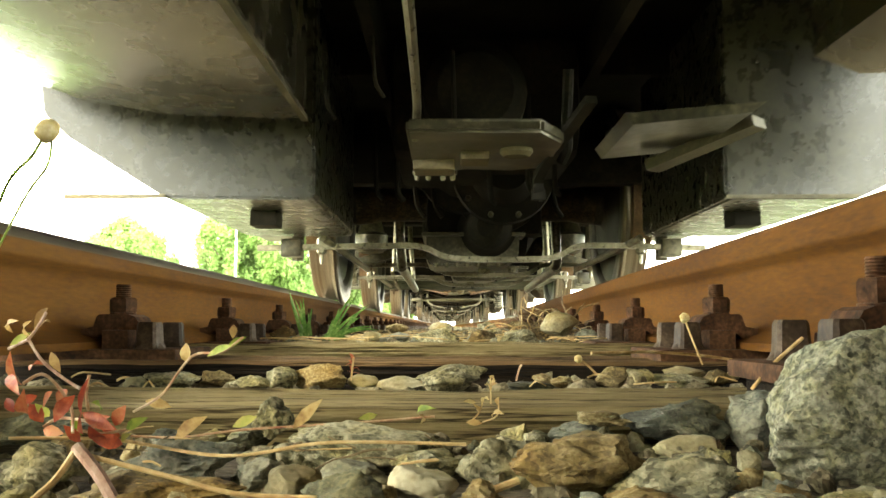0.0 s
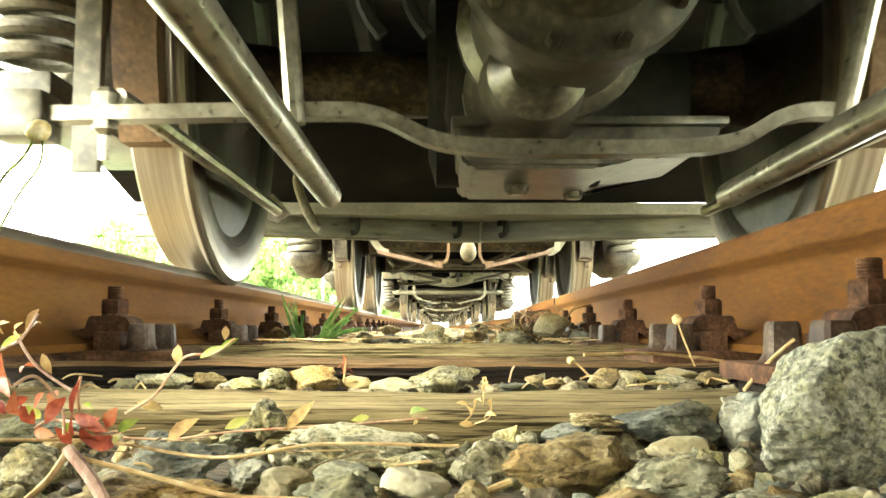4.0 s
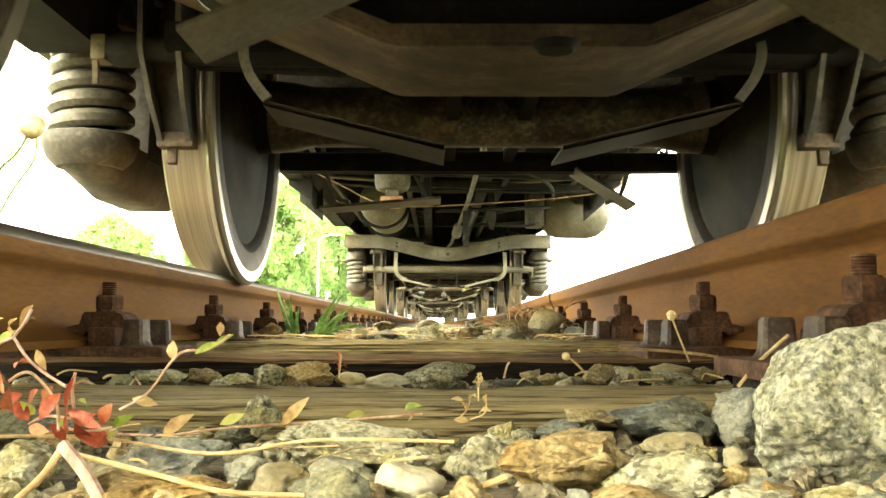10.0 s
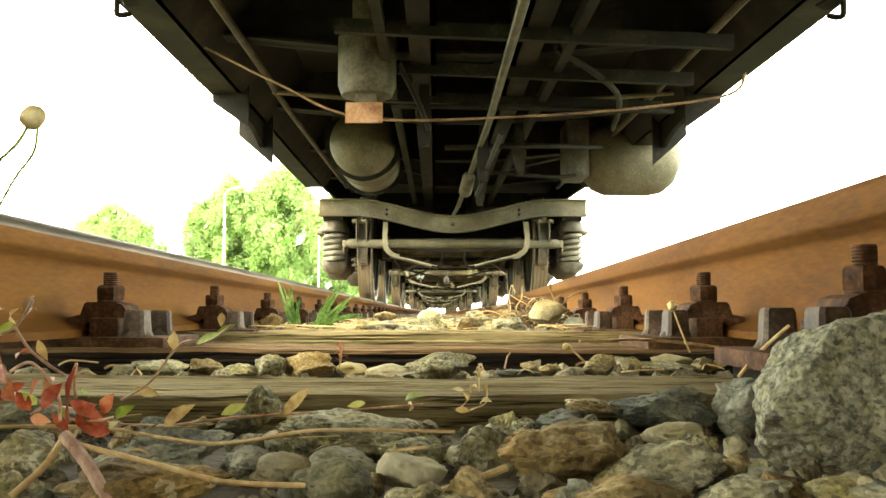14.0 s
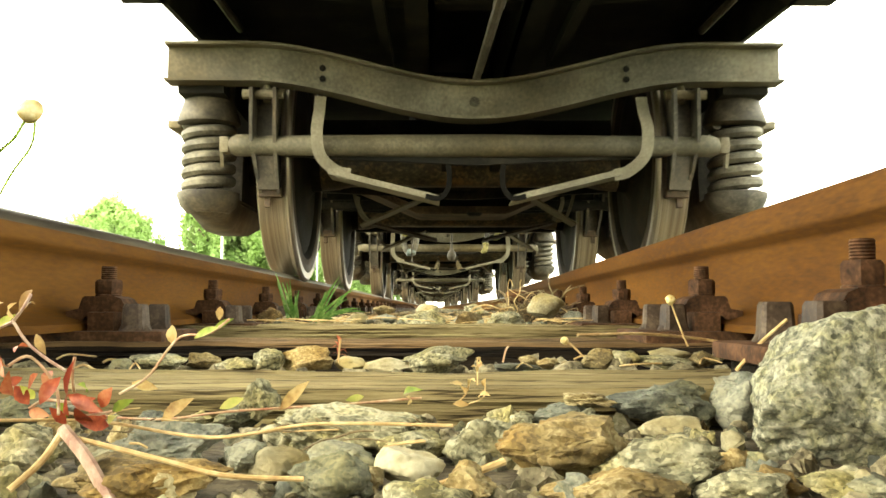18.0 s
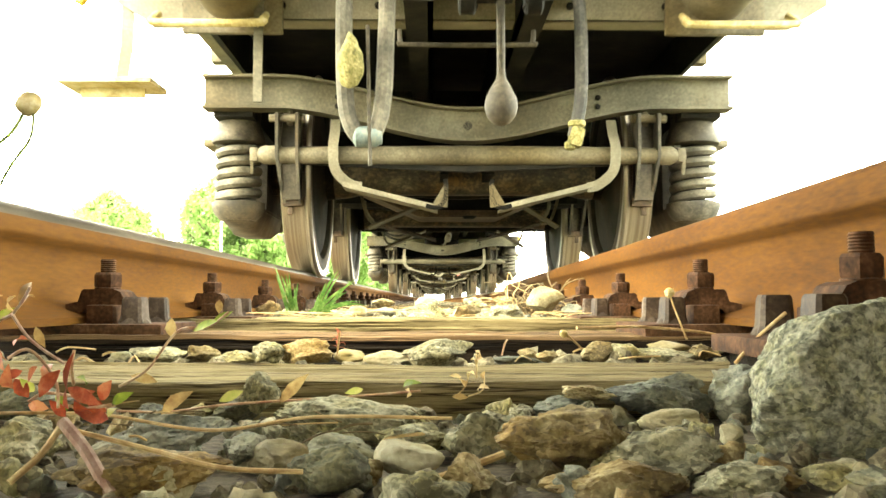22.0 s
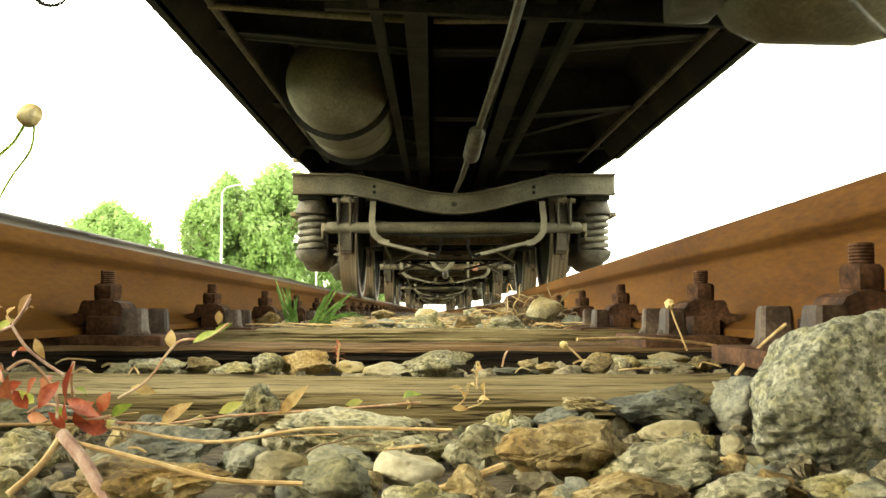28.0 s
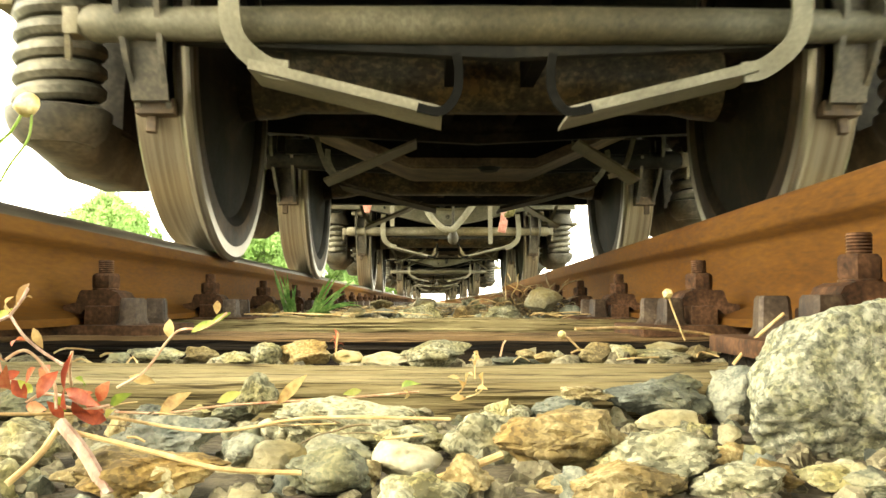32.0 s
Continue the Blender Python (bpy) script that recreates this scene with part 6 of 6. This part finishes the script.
locomotive()
BOGIES = [(12.02, 21.69), (27.75, 37.40), (43.45, 53.08), (59.15, 68.78), (74.85, 84.48)]
for i, (a, b) in enumerate(BOGIES):
    wagon(a, b, i % 2, i == 0, i == 2)


# ---- plants at the track ----
def leaf(bm, base, tip, w, bend=0.2, up=Vector((0, 0, 1))):
    base, tip = Vector(base), Vector(tip)
    ax = tip - base
    side = ax.cross(up)
    side = side.normalized() if side.length > 1e-6 else Vector((1, 0, 0))
    nrm = side.cross(ax).normalized()
    rows = []
    for t, k in ((0, 0.08), (0.25, 0.75), (0.5, 1.0), (0.75, 0.7), (1.0, 0.04)):
        c = base + ax * t + nrm * ax.length * bend * math.sin(t * math.pi)
        rows.append([bm.verts.new(c - side * w / 2 * k), bm.verts.new(c - nrm * w * 0.12 * k), bm.verts.new(c + side * w / 2 * k)])
    for a, b in zip(rows, rows[1:]):
        bm.faces.new((a[0], a[1], b[1], b[0]))
        bm.faces.new((a[1], a[2], b[2], b[1]))


def blade(bm, base, tip, w, sag):
    base, tip = Vector(base), Vector(tip)
    side = (tip - base).cross(Vector((0, 1, 0.2))).normalized()
    prev = None
    for i in range(6):
        t = i / 5
        c = base.lerp(tip, t) + Vector((0, 0, -sag * t * t + sag * t))
        k = w / 2 * (1 - t) ** 0.7 + 0.0002
        cur = (bm.verts.new(c - side * k), bm.verts.new(c + side * k))
        if prev:
            bm.faces.new((prev[0], prev[1], cur[1], cur[0]))
        prev = cur


def grass_tuft(x, y, z, n, h, spread, mat, label, seed, name="grass_tuft"):
    e = empty(name, pose(x, y, z), label, "grass", "weeds by the track")
    rnd = random.Random(seed)
    for i in range(n):
        bm = B()
        a = rnd.uniform(0, 6.28)
        r = rnd.uniform(0.2, 1) * spread
        blade(bm, (rnd.uniform(-0.02, 0.02), rnd.uniform(-0.02, 0.02), 0), (r * math.cos(a), r * math.sin(a) * 0.6, h * rnd.uniform(0.5, 1)), rnd.uniform(0.004, 0.008) if mat is M_BLADE else rnd.uniform(0.002, 0.004), rnd.uniform(0, 0.03))
        part("blade", bm, mat, e, smooth=True)
    return e


def green_tuft(d, base, tips, label, seed):
    """Broad blades fanning out of one root."""
    root = Vector(ref_place(*base, d))
    e = empty("grass_tuft", Matrix.Translation(root), label, "grass", "weeds by the track")
    rnd = random.Random(seed)
    for x, y in tips:
        for k in range(2):
            tip = Vector(ref_place(x + rnd.uniform(-9, 9) * k, y + rnd.uniform(0, 22) * k, d + rnd.uniform(-0.06, 0.06))) - root
            bm = B()
            foot = Vector((rnd.uniform(-0.012, 0.012) + tip.x * 0.18, rnd.uniform(-0.015, 0.015), 0))
            blade(bm, foot, tip, rnd.uniform(0.007, 0.013), abs(tip.x) * 0.35)
            part("blade", bm, M_BLADE, e, smooth=True)


green_tuft(2.34, (522, 572), [(486, 490), (498, 508), (512, 503), (528, 522), (505, 538)], "tuft of fresh upright green grass beside the rail", 1)
green_tuft(2.28, (552, 577), [(600, 498), (630, 515), (578, 522), (615, 538), (596, 556), (640, 556), (566, 540)], "low tuft of green grass arching over the stones", 2)


def dry_weed():
    """A tangle of curled dead stems."""
    e = empty("dry_weed", pose(0.28, 2.66, -0.03), "clump of curled dead brown weed by the rail", "weed", "weeds by the track")
    rnd = random.Random(3)
    for i in range(105):
        bm = B()
        p = Vector((rnd.uniform(-0.07, 0.08), rnd.uniform(-0.03, 0.05), 0))
        pts = [p.copy()]
        d = Vector((rnd.uniform(-0.5, 0.5), rnd.uniform(-0.3, 0.3), 1))
        for _ in range(6):
            p = p + d.normalized() * rnd.uniform(0.016, 0.04)
            d += Vector((rnd.uniform(-0.7, 0.7), rnd.uniform(-0.4, 0.4), rnd.uniform(-0.75, 0.1)))
            pts.append(p.copy())
        tube(bm, smoothline(pts, 4), rnd.uniform(0.0008, 0.0022), 5)
        part("stem", bm, M_DEADWEED if i % 3 else M_STRAW, e)


dry_weed()


def straw_litter():
    """Dry stems strewn over the stones."""
    bm = B()
    rnd = random.Random(17)
    for i in range(260):
        y = rnd.uniform(2.0, 5.5) if i < 245 else rnd.uniform(1.0, 1.3)
        x = rnd.uniform(-0.5, 0.55)
        if abs(x) > 0.42 * y + 0.1:
            continue
        z = (-0.002 if over_sleeper(y) else -0.012) + rnd.uniform(0, 0.012) if y > 2 else -0.035
        a, l = rnd.uniform(-0.7, 0.7), rnd.uniform(0.015, 0.075) * (1 if y > 2 else 0.4)
        c = Vector((x, y, z))
        t = Vector((math.cos(a), math.sin(a), rnd.uniform(-0.05, 0.09))) * l
        tube(bm, smoothline([c - t, c - t * 0.3 + Vector((0, rnd.uniform(-0.02, 0.02), rnd.uniform(0, 0.008))), c + t], 3), rnd.uniform(0.0007, 0.0018), 5)
    tagged(finish("straw_litter", bm, M_STRAW), "dry straw strewn over ballast stones", "straw", kind="stuff")


straw_litter()


def straw_bits():
    """Short dry stems caught between the nearest stones."""
    rnd = random.Random(23)
    for i in range(20):
        x, y = rnd.uniform(150, 760), rnd.uniform(738, 800)
        d = min(0.66, max(0.47, 118 / (y - 555)))
        a, l = rnd.gauss(0.05, 0.3), rnd.uniform(14, 50)
        pts = [Vector(ref_place(x + u * l * math.cos(a), y - 6 - u * l * math.sin(a) - v, d)) for u, v in ((-1, 0), (0, rnd.uniform(0, 6)), (1, rnd.uniform(-3, 5)))]
        bm = B()
        tube(bm, smoothline([p - pts[0] for p in pts], 4), rnd.uniform(0.0003, 0.0008), 5)
        ob = finish("straw", bm, M_STRAW if i % 3 == 0 else M_DEADWEED)
        ob.matrix_basis = Matrix.Translation(pts[0])
        tagged(ob, "short dry straw caught between ballast stones", "straw", "weeds by the track")


straw_bits()
for k in range(30):
    rr = random.Random(40 + k)
    grass_tuft(rr.uniform(-0.5, 0.55), rr.uniform(3.2, 9) if k < 12 else rr.uniform(7, 17), -0.06, 12, rr.uniform(0.04, 0.09), 0.07, M_STRAW if k % 3 else M_BLADE, "small dry grass tuft in the ballast", 60 + k)


LEAVES = {"red": M_REDLEAF, "green": M_LEAF, "tan": M_TANLEAF}


def creeper(d, label, stems, leaves, stem_mat, seed, r=0.0009):
    """A small weed: stems and leaves where they show at 29 s, d metres along the track; leaf: root, tip, width, colour."""
    rnd = random.Random(seed)
    o = Vector(ref_place(*stems[0][0], d))
    e = empty("creeping_weed", Matrix.Translation(o), label, "weed", "weeds by the track")
    for pts in stems:
        bm = B()
        tube(bm, smoothline([Vector(ref_place(x, y, d + rnd.uniform(-0.008, 0.008))) - o for x, y in pts], 6), r, 7)
        part("stem", bm, stem_mat, e)
    for x0, y0, x1, y1, w, colour in leaves:
        a = Vector(ref_place(x0, y0, d + rnd.uniform(-0.012, 0.006))) - o
        b = Vector(ref_place(x1, y1, d + rnd.uniform(-0.03, 0.015))) - o
        bm = B()
        leaf(bm, a, b, w / 1600 * d, rnd.uniform(0.05, 0.22), Vector((rnd.uniform(-0.3, 0.3), -1, rnd.uniform(0.1, 0.6))))
        part("leaf", bm, LEAVES[colour], e, smooth=True)


creeper(0.50, "creeping weed with brick-red leaves among stones", [[(112, 740), (105, 690), (60, 640), (22, 655)], [(120, 735), (160, 742), (205, 735)], [(138, 700), (134, 670), (138, 640)]],
        [(21, 659, -3, 598, 22, "red"), (29, 706, 24, 664, 24, "red"), (79, 722, 114, 675, 28, "red"), (127, 712, 138, 643, 15, "red"), (128, 706, 186, 736, 25, "red"),
         (142, 748, 200, 760, 27, "red"), (160, 726, 196, 748, 20, "red"), (96, 728, 126, 756, 20, "red"), (20, 690, 48, 676, 18, "red"), (-4, 640, 16, 676, 20, "red"), (8, 705, -6, 680, 18, "red"), (185, 728, 204, 693, 26, "red"), (130, 742, 126, 701, 24, "red"), (58, 696, 74, 669, 24, "red")], M_STEM, 1)
creeper(0.51, "tangle of small red and green leaves among stones", [[(60, 730), (90, 715), (150, 722)], [(150, 722), (200, 745)]],
        [(60, 722, 34, 690, 26, "red"), (150, 735, 176, 712, 22, "red"), (96, 742, 60, 735, 22, "red"), (170, 752, 140, 728, 26, "red"), (206, 733, 243, 714, 19, "green"),
         (159, 701, 143, 688, 15, "green"), (90, 700, 96, 664, 20, "red"), (128, 745, 108, 716, 18, "green"), (200, 756, 214, 742, 16, "green"), (44, 690, 70, 712, 18, "green")], M_STEM, 2)
creeper(0.52, "pale pink stem with dry yellow leaf tips", [[(122, 664), (84, 640), (53, 614), (28, 578)], [(28, 578), (44, 556), (58, 530)], [(-6, 594), (28, 578)]],
        [(38, 562, 60, 522, 15, "tan"), (30, 572, 33, 545, 13, "tan"), (-4, 588, 32, 566, 15, "green"), (0, 566, 10, 545, 13, "tan"), (69, 600, 87, 636, 17, "tan"), (32, 632, 56, 622, 16, "red"), (48, 556, 66, 548, 10, "tan")], M_PINK, 3)
creeper(0.62, "thin red stalk with orange and yellow-green leaves", [[(217, 704), (265, 675), (304, 622), (328, 603), (370, 600), (407, 574)]],
        [(309, 619, 307, 584, 21, "tan"), (345, 607, 388, 589, 17, "green"), (378, 596, 414, 573, 13, "green"), (389, 576, 390, 552, 14, "tan"), (238, 685, 284, 696, 19, "tan")], M_STEM, 4)
creeper(0.66, "red runner with small leaves on the sleeper's front", [[(214, 746), (300, 748), (400, 736), (520, 728), (620, 722), (745, 712)]],
        [(291, 754, 347, 712, 25, "tan"), (392, 730, 434, 712, 19, "green"), (497, 733, 548, 682, 21, "tan"), (612, 716, 644, 709, 13, "green"), (618, 720, 622, 738, 13, "tan"), (714, 707, 747, 698, 13, "green"), (718, 710, 720, 724, 11, "tan")], M_STEM, 5)
creeper(0.66, "small orange sprig on the sleeper", [[(804, 724), (822, 706), (828, 690)], [(828, 722), (854, 710), (856, 682)], [(843, 690), (843, 642)]],
        [(795, 686, 817, 688, 9, "tan"), (800, 722, 828, 724, 12, "tan"), (828, 690, 840, 684, 10, "tan"), (846, 712, 866, 708, 12, "tan"), (856, 694, 858, 678, 12, "tan"),
         (842, 668, 832, 658, 9, "tan"), (844, 664, 854, 654, 9, "tan"), (842, 655, 840, 642, 10, "tan"), (818, 700, 812, 690, 9, "tan")], M_STRAW, 6, 0.0006)


def stalk(pts, r, mat, label, buds=(), leaves=0, seed=0, leafmat=None):
    """A thin stalk through reference points (x, y, d); buds: radius at the far end."""
    P3 = [Vector(ref_place(*p)) for p in pts]
    o = P3[0]
    e = empty("dry_stalk", Matrix.Translation(o), label, "stalk", "weeds by the track")
    bm = B()
    line = smoothline([p - o for p in P3], 7)
    tube(bm, line, r, 7)
    part("stem", bm, mat, e)
    for b in buds:
        bm = B()
        bmesh.ops.create_icosphere(bm, subdivisions=3, radius=b, matrix=Matrix.Translation(P3[-1] - o))
        for v in bm.verts:
            c = P3[-1] - o
            v.co = c + (v.co - c) * (1 + 0.25 * noise.noise(v.co * 400))
        part("bud", bm, M_BUD, e)
    rnd = random.Random(seed)
    for i in range(leaves):
        bm = B()
        p = line[rnd.randrange(len(line) // 3, len(line))]
        a = rnd.uniform(-0.6, 3.7)
        l = rnd.uniform(0.005, 0.012)
        leaf(bm, p, p + Vector((l * math.cos(a), 0.003, l * math.sin(a))), l * 0.45)
        part("leaf", bm, leafmat or M_LEAF, e, smooth=True)


stalk([(-330, 1085, 0.31), (-160, 700, 0.30), (-60, 420, 0.30), (-20, 300, 0.29), (22, 250, 0.28), (46, 204, 0.28)], 0.0005, M_STALK, "green stalk with a round dry flower bud", buds=(0.0038,))
stalk([(-310, 1085, 0.31), (-180, 760, 0.30), (-60, 480, 0.30), (10, 330, 0.29), (50, 268, 0.28), (56, 218, 0.28)], 0.0004, M_STALK, "thin green stalk leaning on a flower bud")
stalk([(205, 890, 0.42), (165, 820, 0.43), (120, 765, 0.44)], 0.0031, M_PINK, "thick pinkish dry stalk lying on stones")
stalk([(30, 870, 0.42), (85, 820, 0.43), (120, 768, 0.44)], 0.0017, M_STRAW, "forked tan stalk lying on stones")
stalk([(120, 775, 0.44), (280, 815, 0.44), (400, 845, 0.44), (540, 852, 0.44)], 0.0013, M_STRAW, "tan stalk lying across stones")
stalk([(0, 750, 0.50), (180, 752, 0.52), (380, 780, 0.50), (560, 757, 0.50), (800, 760, 0.50)], 0.001, M_STRAW, "long dry stalk lying across stones")
stalk([(690, 890, 0.44), (800, 855, 0.45), (890, 822, 0.46)], 0.002, M_STRAW, "straw lying across stones")
stalk([(1020, 602, 1.05), (1130, 600, 1.1), (1230, 608, 1.15), (1290, 618, 1.15)], 0.0018, M_STRAW, "dry bent straw with a pale bud", )
stalk([(1300, 665, 0.85), (1340, 620, 0.85), (1392, 575, 0.85)], 0.0018, M_STRAW, "dry straw leaning on the base plate")
stalk([(1215, 622, 1.1), (1195, 570, 1.1), (1185, 540, 1.1)], 0.0012, M_STRAW, "thin straw with a round bud", buds=(0.006,))
stalk([(1030, 640, 1.0), (1010, 620, 1.0), (997, 612, 1.0)], 0.0012, M_STRAW, "short straw with a pale bud", buds=(0.0045,))
stalk([(598, 650, 0.9), (600, 630, 0.9), (602, 610, 0.9)], 0.001, M_STRAW, "small orange weed between the sleepers", leaves=8, seed=7, leafmat=M_REDLEAF)
stalk([(888, 650, 0.95), (893, 630, 0.95), (898, 622, 0.95)], 0.001, M_STEM, "short red sprout between the sleepers")


# ---- far side: trees, lamp posts, hedge ----
def tree(x, y, h, w, seed, z0=-0.35):
    e = empty("tree", pose(x, y, z0), "leafy bright green tree beyond the track", "tree", "trees by the track")
    rnd = random.Random(seed)
    bm = B()
    tube(bm, smoothline([(0, 0, 0), (0.1, 0, h * 0.3), (-0.1, 0.1, h * 0.6), (0, 0, h * 0.9)], 4), h * 0.015, 8)
    for k in range(7):
        a = rnd.uniform(0, 6.28)
        z = h * rnd.uniform(0.25, 0.6)
        tube(bm, [(0, 0, z), (w * 0.2 * math.cos(a), w * 0.2 * math.sin(a), z + h * 0.1), (w * 0.4 * math.cos(a), w * 0.4 * math.sin(a), z + h * 0.22)], h * 0.006, 6)
    part("trunk", bm, M_BARK, e)
    verts, faces = [], []
    lumps = []
    for k in range(230):
        a, r = rnd.uniform(0, 6.28), math.sqrt(rnd.random())
        zz = rnd.uniform(0.12, 0.97)
        env = math.sin(min(1.0, zz * 1.05) * math.pi) ** 0.55
        lumps.append((Vector((w * 0.46 * r * env * math.cos(a), w * 0.46 * r * env * math.sin(a), h * zz)), w * rnd.uniform(0.035, 0.1)))
    for k in range(46000):
        c, R = lumps[rnd.randrange(len(lumps))]
        d = Vector((rnd.gauss(0, 1), rnd.gauss(0, 1), rnd.gauss(0, 1))).normalized()
        p = c + Vector((d.x, d.y, d.z * 1.7)) * R * rnd.uniform(0.2, 1.15)
        s = rnd.uniform(0.1, 0.22)
        u = Vector((rnd.gauss(0, 1), rnd.gauss(0, 1), rnd.gauss(0, 1))).normalized() * s
        v = u.cross(d).normalized() * s * 0.7
        o = len(verts)
        verts += [tuple(p - u), tuple(p + v), tuple(p + u), tuple(p - v)]
        faces.append((o, o + 1, o + 2, o + 3))
    me = bpy.data.meshes.new("crown")
    me.from_pydata(verts, [], faces)
    me.materials.append(M_CROWN)
    c = new("crown", me)
    c.parent = e
    return e


tree(-27.7, 78, 9.2, 10.0, 1)
tree(-19.3, 85, 13.0, 9.6, 2)
tree(-14.5, 86, 14.2, 11, 3)
tree(-10.0, 95, 13.2, 10, 4)
tree(-7.0, 120, 13.0, 9, 5)


def hedge():
    verts, faces = [], []
    rnd = random.Random(9)
    for k in range(16000):
        y = rnd.uniform(60, 150)
        x = -rnd.uniform(5.5, 8.0) - (y - 60) * 0.02
        p = Vector((x, y, rnd.uniform(-0.35, 1.3) + 0.5 * noise.noise((x, y * 0.3, 0))))
        s = rnd.uniform(0.08, 0.2)
        u = Vector((rnd.gauss(0, 1), rnd.gauss(0, 1), rnd.gauss(0, 1))).normalized() * s
        v = Vector((rnd.gauss(0, 1), rnd.gauss(0, 1), rnd.gauss(0, 1))).normalized() * s
        o = len(verts)
        verts += [tuple(p - u), tuple(p + v), tuple(p + u), tuple(p - v)]
        faces.append((o, o + 1, o + 2, o + 3))
    me = bpy.data.meshes.new("hedge")
    me.from_pydata(verts, [], faces)
    me.materials.append(M_CROWN)
    tagged(new("hedge", me), "low bright green bushes along the track", "hedge", kind="stuff")


hedge()


def lamp_post(x, y, h):
    e = empty("street_lamp", pose(x, y, -0.35), "tall grey street lamp with a curved arm", "street lamp", "street lamps")
    bm = B()
    lathe(bm, [(0, 0.12), (1.2, 0.11), (1.25, 0.08), (h * 0.95, 0.05)], 12, "z")
    part("pole", bm, M_POLE, e)
    bm = B()
    tube(bm, smoothline([(0, 0, h * 0.94), (0.25, 0, h * 0.98), (0.8, 0, h), (1.3, 0, h * 1.01)], 5), 0.04, 8)
    part("arm", bm, M_POLE, e)
    bm = B()
    box(bm, (1.6, 0, h * 1.01), (0.7, 0.26, 0.16), rot=(0, -6, 0), bev=0.05)
    part("lamp_head", bm, M_GLOW, e)


lamp_post(-12.6, 54, 8.0)
lamp_post(-10.0, 78, 8.0)


def motions():
    """The train rolls over the lens; every wheelset turns with the way gone."""
    for car, y in CARS:
        walk(car, [(i * 0.5, pose(car.location.x, y - way(i * 0.5), car.location.z)) for i in range(65)])
    for w, (x, y, z), r in ROLLERS:
        walk(w, [(i * 0.25, pose(x, y, z, math.degrees(way(i * 0.25) / r))) for i in range(129)])


motions()
